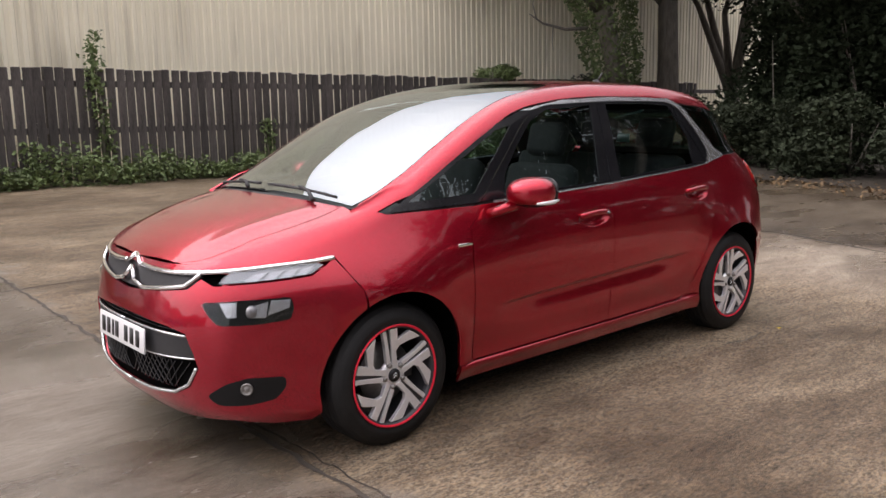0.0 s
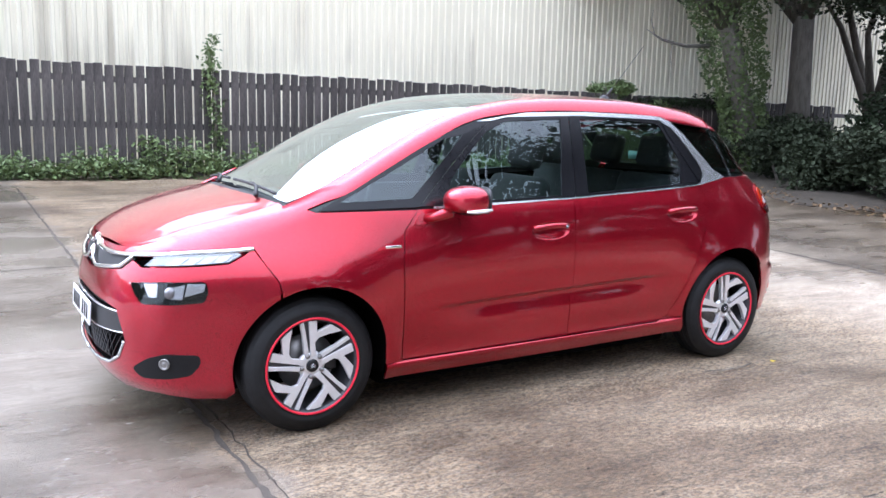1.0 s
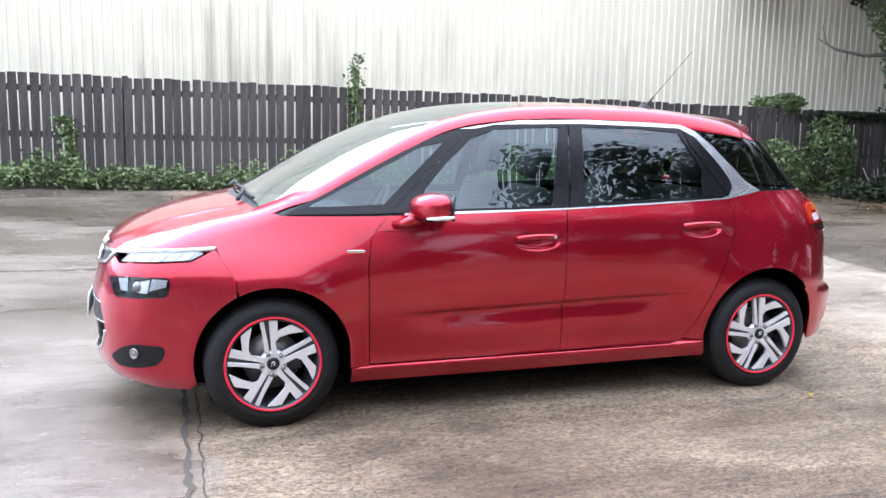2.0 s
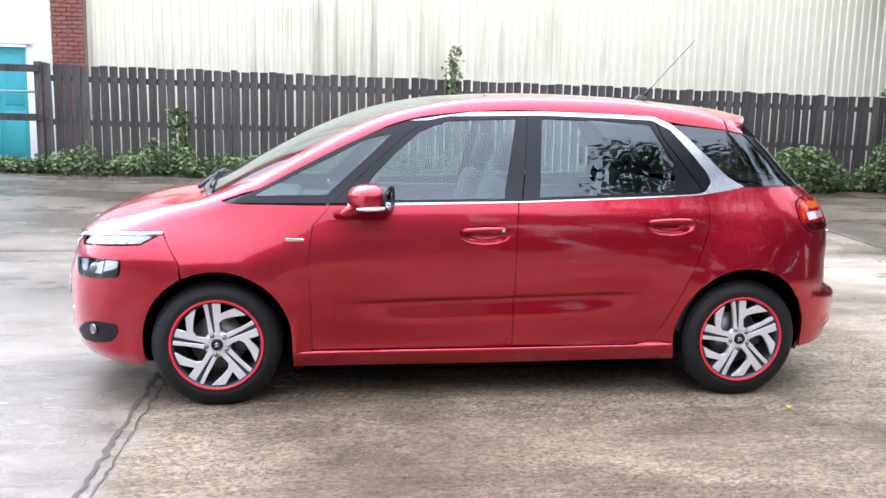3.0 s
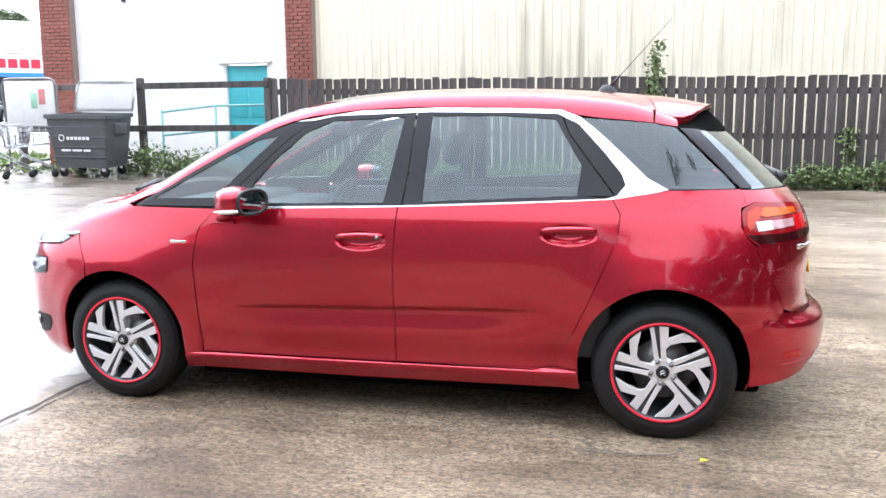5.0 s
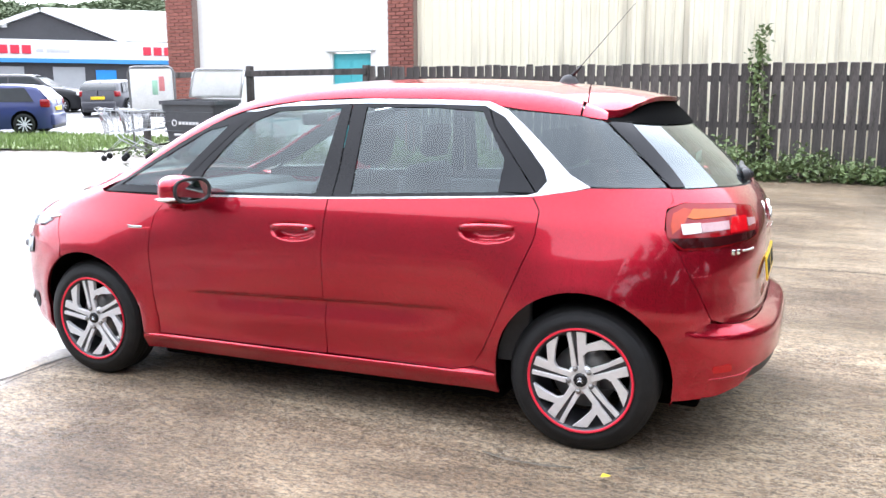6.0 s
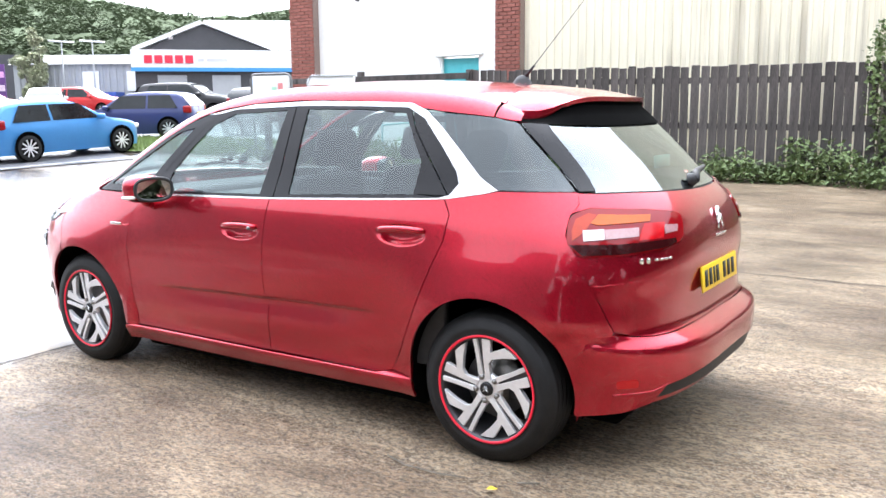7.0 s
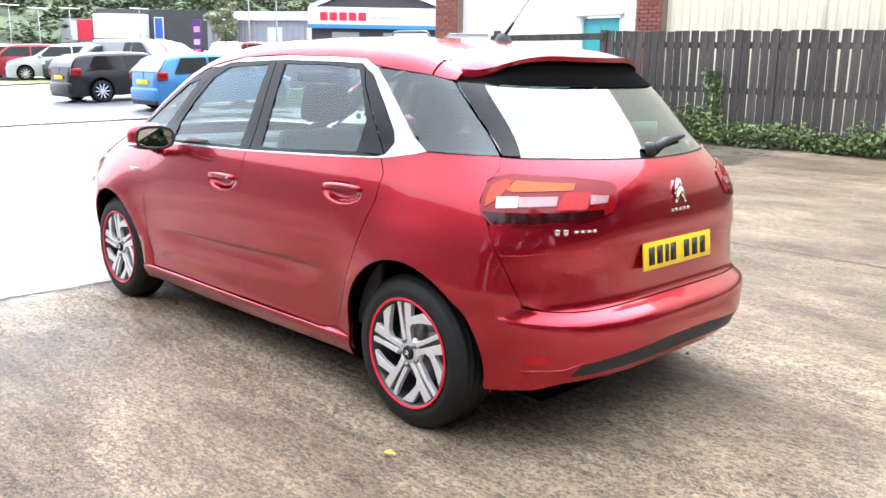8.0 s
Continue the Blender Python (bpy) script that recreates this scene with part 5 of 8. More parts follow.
def build_glass():
    # front quarter light, front and rear door glass, rear quarter glass
    ql = [(-1.235, 1.065), (-0.842, 1.075), (-0.50, 1.40), (-0.635, 1.378)]
    skin("quarter_light", side(ql), M_GLASS, car, P, 0.08, 0.08, lip=0.004, off=-0.006)
    fw = [(-0.668, 1.052), (0.074, 1.068), (0.151, 1.488), (-0.226, 1.472), (-0.372, 1.418), (-0.512, 1.298), (-0.634, 1.164)]
    skin("door_glass", side(fw), M_GLASS, car, P, 0.08, 0.08, lip=0.004, off=-0.006)
    rw = [(0.247, 1.076), (0.998, 1.111), (1.014, 1.256), (0.88, 1.474), (0.632, 1.491), (0.272, 1.493)]
    skin("door_glass", side(rw), M_GLASS, car, P, 0.08, 0.08, lip=0.004, off=-0.006)
    qg = [(0.982, 1.474), (1.078, 1.402), (1.189, 1.301), (1.30, 1.195), (1.392, 1.150), (1.70, 1.152), (1.61, 1.243), (1.52, 1.33), (1.43, 1.42), (1.39, 1.44)]
    skin("rear_quarter_glass", side(qg), M_GLASSDARK, car, P, 0.06, 0.06, lip=0.004, off=-0.006, label="dark privacy glass")
    # gloss black surrounds, as one strip for each pillar
    blacks = [
        [(-1.325, 1.034), (-0.82, 1.042), (-0.616, 1.232), (-0.45, 1.383), (-0.335, 1.462), (-0.51, 1.395), (-0.845, 1.083), (-1.22, 1.07)],
        [(-1.325, 1.034), (-1.22, 1.07), (-0.63, 1.37), (-0.51, 1.395), (-0.335, 1.462), (-0.42, 1.462), (-0.6, 1.405), (-0.8, 1.32), (-1.0, 1.215), (-1.2, 1.10)],
        [(-0.815, 1.044), (-0.66, 1.045), (-0.66, 1.058), (-0.625, 1.16), (-0.503, 1.29), (-0.365, 1.41), (-0.223, 1.465), (0.143, 1.482), (0.15, 1.497), (-0.22, 1.486), (-0.33, 1.465), (-0.445, 1.383), (-0.611, 1.232)],
        [(-0.66, 1.046), (0.155, 1.064), (0.175, 1.2), (0.197, 1.497), (0.15, 1.497), (0.143, 1.482), (0.066, 1.075), (-0.66, 1.058)],
        [(0.163, 1.064), (0.7, 1.088), (1.12, 1.108), (0.99, 1.117), (0.255, 1.082), (0.28, 1.486), (0.632, 1.484), (0.875, 1.466), (0.905, 1.474), (0.88, 1.487), (0.66, 1.494), (0.28, 1.500), (0.204, 1.498), (0.182, 1.2)],
        [(0.99, 1.1175), (1.155, 1.1175), (0.94, 1.397), (0.905, 1.4735), (0.8755, 1.4655), (1.005, 1.255)],
        [(1.162, 1.119), (1.167, 1.12), (1.203, 1.167), (1.185, 1.215), (1.10, 1.317), (0.985, 1.439), (0.91, 1.482), (0.945, 1.40)],
    ]
    names = ("pillar_trim", "pillar_trim", "window_frame", "door_pillar_trim", "window_frame", "window_frame", "rear_pillar_trim")
    for nm, poly in zip(names, blacks):
        skin(nm, side(poly), M_BLACKGLOSS, car, P, 0.08, 0.08, lip=0.006)
    # chrome: belt strip, roof strip and the broad rear pillar
    belt = [(-0.74, 1.030), (0.15, 1.0545), (0.7, 1.0775), (1.15, 1.1015), (1.33, 1.13), (1.395, 1.146), (1.303, 1.196), (1.192, 1.302), (1.081, 1.403), (0.99, 1.474), (0.9, 1.508), (0.66, 1.518), (0.3, 1.524), (-0.09, 1.512), (-0.26, 1.488), (-0.42, 1.462), (-0.33, 1.466), (-0.22, 1.488), (0.15, 1.4995), (0.28, 1.5025), (0.66, 1.4965), (0.885, 1.4895), (0.985, 1.4405), (1.10, 1.3185), (1.186, 1.2155), (1.2045, 1.167), (1.168, 1.1185), (1.12, 1.105), (0.7, 1.0855), (0.15, 1.0615), (-0.74, 1.042)]
    skin("chrome_window_strip", side(belt), M_SATIN, car, P, 0.06, 0.05, lip=0.012, off=0.002, label="satin chrome strip that broadens into the rear pillar")
    # rear window and its dark side pieces
    sd = open_line([(1.714, 1.15), (1.619, 1.243), (1.53, 1.33), (1.44, 1.42)])
    wb = [S(x, z) for x, z in sd] + [(S(x, z)[0] + 0.085 + 0.10 * (z - 1.15) / 0.27, z) for x, z in sd[::-1]]
    skin("window_border", wb, M_BLACKGLOSS, car, P, 0.04, 0.04, lip=0.003, off=0.0, label="black printed edge of the rear window")
    rg = [(TR, 1.133), R(0.265, 1.138), R(0.53, 1.146), S(1.775, 1.146), S(1.714, 1.15), S(1.619, 1.243), S(1.53, 1.33), S(1.438, 1.42), R(0.45, 1.43), (TR, 1.44)]
    skin("rear_window", dense(rg, 0.03), M_REARGLASS, car, P, 0.06, 0.05, lip=0.004, off=-0.004, whole=True, label="sloping dark rear window")


build_glass()


# ---- the red car: lamps, grille, wheels and fittings ----
def bar_on(name, pts, r, material, parent, off=0.0, s=-1, flat=1.0, label=""):
    """A slim bar that follows the skin through skin coordinates."""
    bm = bmesh.new()
    line = []
    for (a0, b0), (a1, b1) in zip(pts, pts[1:]):
        for i in range(8):
            u = i / 8
            line.append((a0 + (a1 - a0) * u, b0 + (b1 - b0) * u))
    line.append(pts[-1])
    co = []
    for a, b in line:
        p = P(a, b)
        n = (P(a + 1e-3, b) - P(a - 1e-3, b)).cross(P(a, b + 1e-3) - P(a, b - 1e-3))
        n = n.normalized() if n.length > 1e-12 else Vector((0, 0, 0))
        if n.dot(p - Vector((p.x * 0.8, 0, p.z))) < 0:
            n = -n
        p = p + n * off
        co.append((p.x, p.y * -s if s < 0 else p.y, p.z))
    co = [(x, -y if s < 0 else y, z) for x, y, z in co] if s < 0 else co
    co = [(x, -abs(y) if s < 0 else abs(y), z) for x, y, z in co]
    tube(bm, co, r, 8)
    return part(name, bm, material, parent, label)


def both_bars(name, pts, r, material, parent, off=0.0, label=""):
    return [bar_on(name, pts, r, material, parent, off, s, label=label) for s in (1, -1)]


def build_front():
    # upper grille: black back panel, two chrome bars that meet in a double chevron and run on over the lamps
    gp = [(TF, 0.735), H(0.1, 0.735), H(0.32, 0.755), H(0.46, 0.775), H(0.51, 0.83), H(0.3, 0.845), (TF, 0.845)]
    skin("upper_grille", dense(gp, 0.03), M_BLACK, car, P, 0.04, 0.02, off=-0.014, whole=True, label="black upper grille")
    up = [H(0.075, 0.832), H(0.2, 0.826), H(0.34, 0.828), H(0.49, 0.838), H(0.606, 0.848), S(-1.897, 0.864), S(-1.731, 0.874), S(-1.65, 0.881)]
    both_bars("chrome_bar", up, 0.011, M_CHROME, car, 0.0, "bright chrome bar over grille and lamp")
    lw = [H(0.055, 0.758), H(0.15, 0.742), H(0.32, 0.762), H(0.455, 0.782), H(0.51, 0.832)]
    both_bars("chrome_bar", lw, 0.010, M_CHROME, car, 0.002)
    for z0, z1, y1 in ((0.866, 0.826, 0.078), (0.812, 0.757, 0.062)):
        bm = bmesh.new()
        for s in (1, -1):
            x0 = XF(min(z0, 0.86)) - 0.012
            tube(bm, [(x0 + 0.008, 0, z0), (XF(min(z1, 0.86)) - 0.004, s * y1, z1)], [0.012, 0.0095], 8)
        part("badge_chevron", bm, M_CHROME, car, "chrome chevron of the badge")
    # slim daytime lamps under the bar
    dl = [H(0.60, 0.80), S(-2.004, 0.807), S(-1.879, 0.818), S(-1.764, 0.828), S(-1.705, 0.858), S(-1.73, 0.866), S(-1.897, 0.856), H(0.62, 0.84)]
    housing = skin("running_lamp", dense(dl, 0.03), M_LAMPBACK, car, P, 0.04, 0.02, off=0.001)
    for ob, s in zip(housing, (1, -1)):
        for i in range(4):
            x0, zl, zh = -2.003 + 0.058 * i, 0.808 + 0.0052 * i, 0.838 + 0.005 * i
            bm = outward(sheet(dense([S(x0, zl), S(x0 + 0.044, zl + 0.003), S(x0 + 0.088, zh + 0.004), S(x0 + 0.042, zh)], 0.02), P, 0.05, 0.03, -0.004, -0.005))
            if s < 0:
                flip_y(bm)
            part("led_block", bm, M_LEDGREY, ob)
    lens = skin("running_lamp_lens", dense(dl, 0.03), M_LAMP, car, P, 0.04, 0.02, lip=0.006, off=0.009)
    # main headlamps
    hl = rounded([(-2.132, 0.725), (-2.024, 0.74), (-1.863, 0.748), (-1.857, 0.705), (-1.872, 0.658), (-1.998, 0.643), (-2.105, 0.638), (-2.125, 0.68)], 0.015)
    hlp = [S(x, z) for x, z in dense(hl, 0.02)]
    hb = skin("headlamp", hlp, M_VOID, car, P, 0.04, 0.02, off=0.002, label="dark headlamp with silver reflectors")
    for ob, s in zip(hb, (1, -1)):
        for poly in ([(-2.087, 0.727), (-2.040, 0.732), (-2.048, 0.672), (-2.076, 0.671)], [(-1.991, 0.718), (-1.943, 0.734), (-1.957, 0.669), (-2.008, 0.670)], [(-1.934, 0.738), (-1.866, 0.739), (-1.874, 0.706), (-1.95, 0.680)]):
            bm = outward(sheet([S(x, z) for x, z in dense(poly, 0.02)], P, 0.05, 0.03, -0.004, -0.006))
            if s < 0:
                flip_y(bm)
            part("reflector", bm, M_SATIN, ob, "silver reflector")
        bm = bmesh.new()
        q = P(tx(-2.0, 0.695), 0.695)
        lathe(bm, [(0.001, -0.02), (0.018, -0.017), (0.026, -0.006), (0.027, 0.004)], 20, "y", Matrix.Translation((q.x, q.y * s, q.z)) @ Matrix.Diagonal((1, -s, 1, 1)) @ pose(0, 0, 0, 0, 0, 0))
        part("projector", bm, M_LAMPBACK, ob)
    skin("headlamp_lens", hlp, M_LAMP, car, P, 0.04, 0.02, lip=0.008, off=0.011)
    # fog lamps
    fg = rounded([(-2.14, 0.335), (-2.09, 0.39), (-2.026, 0.417), (-1.894, 0.415), (-1.888, 0.37), (-1.925, 0.318), (-2.02, 0.296), (-2.106, 0.292)], 0.02)
    fb = skin("fog_lamp_recess", [S(x, z) for x, z in dense(fg, 0.02)], M_RECESS, car, P, 0.04, 0.02, off=0.003, label="black fog lamp recess")
    for ob, s in zip(fb, (1, -1)):
        q = P(tx(-2.024, 0.37), 0.37)
        n = Vector((-0.72, 0.69 * s, 0))
        m = Matrix.Translation(Vector((q.x, q.y * s, q.z)) + n * 0.004) @ n.to_track_quat("Z", "Y").to_matrix().to_4x4()
        bm = bmesh.new()
        lathe(bm, [(0.026, 0.0), (0.026, 0.008), (0.021, 0.009), (0.018, 0.003), (0.01, 0.008), (0.001, 0.009)], 24, "z", m)
        part("fog_lamp", bm, M_DISC, ob, "round clear fog lamp")
    # lower grille
    lg = [(TF, 0.63), H(0.2, 0.628), H(0.4, 0.618), H(0.505, 0.598), H(0.545, 0.51), H(0.558, 0.45), H(0.505, 0.36), H(0.412, 0.315), H(0.216, 0.295), (TF, 0.287)]
    skin("lower_grille", dense(lg, 0.03), M_BLACK, car, P, 0.05, 0.03, off=-0.045, whole=True, label="black lower grille")
    bar = [(TF, 0.578), H(0.25, 0.578), H(0.497, 0.577), H(0.54, 0.49), H(0.25, 0.476), (TF, 0.474)]
    skin("grille_bar", dense(bar, 0.03), M_BLACK, car, P, 0.05, 0.03, off=-0.012, whole=True, lip=0.02)
    both_bars("grille_trim", [(TF, 0.582), H(0.25, 0.582), H(0.497, 0.581)], 0.006, M_SATIN, car, -0.012)
    both_bars("grille_trim", [(TF, 0.472), H(0.25, 0.474), H(0.535, 0.487)], 0.004, M_SATIN, car, -0.012)
    both_bars("grille_trim", [(TF, 0.298), H(0.216, 0.306), H(0.405, 0.328), H(0.49, 0.372), H(0.54, 0.45)], 0.008, M_SATIN, car, -0.004, "satin silver trim along the lower grille")
    # diamond mesh of the lower grille
    for i in range(10):
        y0 = 0.042 * i + 0.001
        both_bars("mesh_wire", [H(y0, 0.335), H(y0 + 0.06, 0.40), H(y0 + 0.12, 0.465)], 0.003, M_BLACKGLOSS, car, -0.026)
        both_bars("mesh_wire", [H(y0, 0.465), H(y0 + 0.06 * (1 if y0 < 0.33 else 0.4), 0.40), H(y0 + 0.12 * (1 if y0 < 0.29 else 0.2), 0.335)], 0.003, M_BLACKGLOSS, car, -0.026)
    for z in (0.596, 0.612):
        both_bars("grille_slat", [(TF, z), H(0.25, z), H(0.48, z)], 0.003, M_BLACKGLOSS, car, -0.03)
    number_plate(Matrix.Translation((-2.262, 0, 0.526)) @ pose(0, 0, 0, 86, 0, -90), M_PLATEW, "white front number plate with dark bars")
    # wipers and washer arms
    for v0, v1, xa in ((-0.80, -0.02, -1.475), (0.10, 0.78, -1.475)):
        bm = bmesh.new()
        line = []
        for i in range(13):
            v = v0 + (v1 - v0) * i / 12
            p = T(xa - 0.055 * (1 - v * v) + 0.045, v)
            line.append((p.x, p.y, p.z + 0.022))
        tube(bm, line, 0.008, 6)
        mid = Vector(line[6])
        end = T(-1.50, v0 + 0.12 if v0 < 0 else v0 + 0.1)
        tube(bm, [mid + Vector((0, 0, 0.012)), (mid + end) / 2 + Vector((0, 0, 0.02)), end + Vector((-0.02, 0, 0.012))], [0.007, 0.009, 0.012], 6)
        part("windscreen_wiper", bm, M_BLACK, car, "black wiper at the foot of the windscreen")


def number_plate(m, material, label):
    """A plate with seven plain bars; local x runs along it, z is its face's height, y its depth."""
    bm = boxm(-0.26, 0.26, -0.0555, 0.0555, -0.004, 0.004, 0.003)
    bmesh.ops.transform(bm, matrix=m, verts=bm.verts[:])
    ob = part("number_plate", bm, material, car, label)
    for x in (-0.205, -0.145, -0.092, -0.045, 0.06, 0.125, 0.19):
        w = 0.012 if x == -0.092 else 0.02
        bm = boxm(x - w, x + w, -0.036, 0.036, 0.003, 0.006)
        bmesh.ops.transform(bm, matrix=m, verts=bm.verts[:])
        part("bar", bm, M_INK, ob)


M_RECESS = mat("dark_moulded_plastic", (0.008, 0.008, 0.009), 0.5, var=0.3, bump=0.05, bump_scale=300, spec=0.3)
M_LEDGREY = mat("frosted_led_block", (0.5, 0.5, 0.52), 0.25, 0.2, var=0.25, scale=40)
M_LENSWHITE = mat("clear_reversing_lens", (0.66, 0.58, 0.58), 0.12, var=0.12, scale=60, coat=1.0)
M_ORANGE = mat("orange_red_lens", (0.42, 0.035, 0.008), 0.1, var=0.15, scale=30, coat=0.3, spec=0.3)
M_BRIGHTRED = mat("bright_red_lens", (0.5, 0.005, 0.01), 0.1, var=0.15, scale=50, coat=0.3, spec=0.3)
M_SMOKE = mat("smoked_red_lens", (0.03, 0.003, 0.004), 0.1, var=0.15, scale=30, coat=0.3, spec=0.3)
M_LENSGREY = mat("pink_grey_lens", (0.42, 0.24, 0.25), 0.12, var=0.15, scale=60, coat=1.0)


def build_rear():
    lamp = rounded([(1.718, 1.015), (1.716, 1.055), (1.772, 1.082), (1.929, 1.072), (2.012, 1.052), (2.036, 1.0), (2.046, 0.948), (2.02, 0.926), (1.906, 0.912), (1.785, 0.908), (1.728, 0.955)], 0.02)
    lamp = [(1.872 + (x - 1.872) * 1.03, 0.995 + (z - 0.995) * 1.05) for x, z in lamp]
    lp = [S(x, z) for x, z in dense(lamp, 0.02)]
    obs = skin("rear_lamp", lp, M_REDLENS, car, P, 0.03, 0.02, off=0.006, lip=0.02, label="wrap-round red rear lamp with amber and white sections")
    parts_ = [
        ("side_lens", M_ORANGE, [(1.735, 1.045), (1.772, 1.066), (1.80, 1.060), (1.785, 1.012), (1.765, 0.985), (1.742, 0.965), (1.732, 1.0)]),
        ("indicator_lens", M_AMBER, [(1.805, 1.062), (1.955, 1.054), (1.962, 1.030), (1.815, 1.022), (1.79, 1.03)]),
        ("brake_lens", M_BRIGHTRED, [(1.95, 1.024), (1.998, 1.022), (2.01, 0.965), (1.952, 0.962)]),
        ("reversing_lens", M_LENSWHITE, [(1.77, 1.004), (1.84, 1.008), (1.85, 0.970), (1.782, 0.964)]),
        ("reversing_lens", M_LENSGREY, [(1.842, 1.006), (1.94, 1.010), (1.948, 0.978), (1.852, 0.971)]),
        ("reflector_lens", M_LENSGREY, [(2.0, 1.013), (2.027, 1.008), (2.033, 0.984), (2.011, 0.980)]),
        ("dark_band", M_SMOKE, [(1.735, 0.950), (1.90, 0.952), (2.035, 0.960), (2.04, 0.942), (2.02, 0.928), (1.906, 0.915), (1.787, 0.911)]),
    ]
    for ob, s in zip(obs, (1, -1)):
        for nm, material, poly in parts_:
            bm = outward(sheet([S(x, z) for x, z in dense(poly, 0.02)], P, 0.03, 0.03, -0.005, -0.0095))
            if s < 0:
                flip_y(bm)
            part(nm, bm, material, ob)
    skin("rear_reflector", [S(x, z) for x, z in dense(rounded([(1.925, 0.418), (1.995, 0.425), (1.995, 0.39), (1.925, 0.386)], 0.01), 0.02)], M_BRIGHTRED, car, P, 0.04, 0.02, off=0.002, lip=0.004)
    both_bars("bumper_groove", [S(1.91, 0.358), R(0.66, 0.368), R(0.61, 0.392)], 0.004, M_RED, car, 0.0)
    both_bars("tailgate_crease", [S(1.83, 0.795), R(0.64, 0.81), R(0.5, 0.815)], 0.003, M_RED, car, -0.0022)
    number_plate(Matrix.Translation((2.088, 0, 0.752)) @ pose(0, 0, 0, 84, 0, 90), M_PLATEY, "yellow rear number plate with dark bars")
    for z in (0.985, 0.952):
        bm = bmesh.new()
        for s in (1, -1):
            tube(bm, [(XR(z + 0.05) + 0.012, 0, z + 0.055), (XR(z) + 0.008, s * 0.036, z)], [0.0095, 0.006], 6)
        part("badge_chevron", bm, M_CHROME, car)
    for y0, n in ((-0.06, 5),):
        for i in range(n):
            bm = boxm(2.086, 2.092, -0.075 + 0.03 * i, -0.058 + 0.03 * i, 0.918, 0.931, 0.002)
            part("badge_bar", bm, M_CHROME, car)
    for i, (y, w, h) in enumerate(((0.665, 0.010, 0.011), (0.637, 0.009, 0.011), (0.600, 0.008, 0.005), (0.575, 0.009, 0.005), (0.55, 0.009, 0.005), (0.525, 0.008, 0.005))):
        a = P(tyr(y, 0.885), 0.885)
        bm = boxm(a.x - 0.006, a.x + 0.008, -a.y - w, -a.y + w, 0.886 - h, 0.886 + h, 0.002)
        part("badge_bar", bm, M_CHROME, car)
    # rear wiper
    bm = bmesh.new()
    p0, p1 = P(tyr(0.06, 1.16), 1.16), P(tyr(0.27, 1.20), 1.20)
    p0.y = -0.06
    lathe(bm, [(0.001, 0.03), (0.022, 0.028), (0.03, 0.012), (0.032, 0.0)], 16, "z", Matrix.Translation((p0.x + 0.005, p0.y, p0.z)) @ pose(0, 0, 0, 0, 70, 0))
    tube(bm, [(p0.x + 0.03, p0.y, p0.z + 0.005), (p1.x + 0.04, p1.y * 0.4, p1.z - 0.014), (p1.x + 0.024, p1.y, p1.z)], [0.02, 0.018, 0.01], 8)
    part("rear_wiper", bm, M_BLACK, car, "black rear wiper")
    # aerial
    bm = bmesh.new()
    lathe(bm, [(0.001, 0.045), (0.016, 0.04), (0.028, 0.018), (0.036, 0.0)], 16, "z", Matrix.Translation((1.075, 0, ZC(1.075) - 0.004)) @ Matrix.Diagonal((1.6, 0.8, 1, 1)))
    tube(bm, [(1.09, 0, ZC(1.075) + 0.03), (1.14, 0, ZC(1.075) + 0.085)], [0.009, 0.006], 8)
    tube(bm, [(1.14, 0, ZC(1.075) + 0.085), (1.405, 0, 1.985)], [0.002, 0.0013], 6)
    part("aerial", bm, M_BLACK, car, "thin black roof aerial")
    # shop tax or parking disc seen through the rear glass
    bm = boxm(1.70, 1.702, 0.18, 0.40, 1.19, 1.25)
    part("window_sticker", bm, mat("pale_teal_sticker", (0.35, 0.7, 0.65), 0.6, var=0.05), car)


def handle(x0, x1, zc, door_obs):
    for ob, s in zip(door_obs, (1, -1)):
        xc = (x0 + x1) / 2
        bm = bmesh.new()
        line = []
        for i in range(11):
            u = i / 10
            x = x0 + 0.008 + (x1 - x0 - 0.016) * u
            z = zc + 0.012 - 0.008 * (2 * u - 1) ** 2 + 0.006 * u
            line.append((x, s * (W0(z) * (1 - (1 - FU(x)) * step01((z - 0.72) / 0.33)) + 0.002 + 0.014 * (1 - abs(2 * u - 1) ** 4)), z))
        tube(bm, line, [0.012] + [0.0145] * 9 + [0.012], 10)
        part("door_handle", bm, M_RED, ob, "body-coloured door handle")


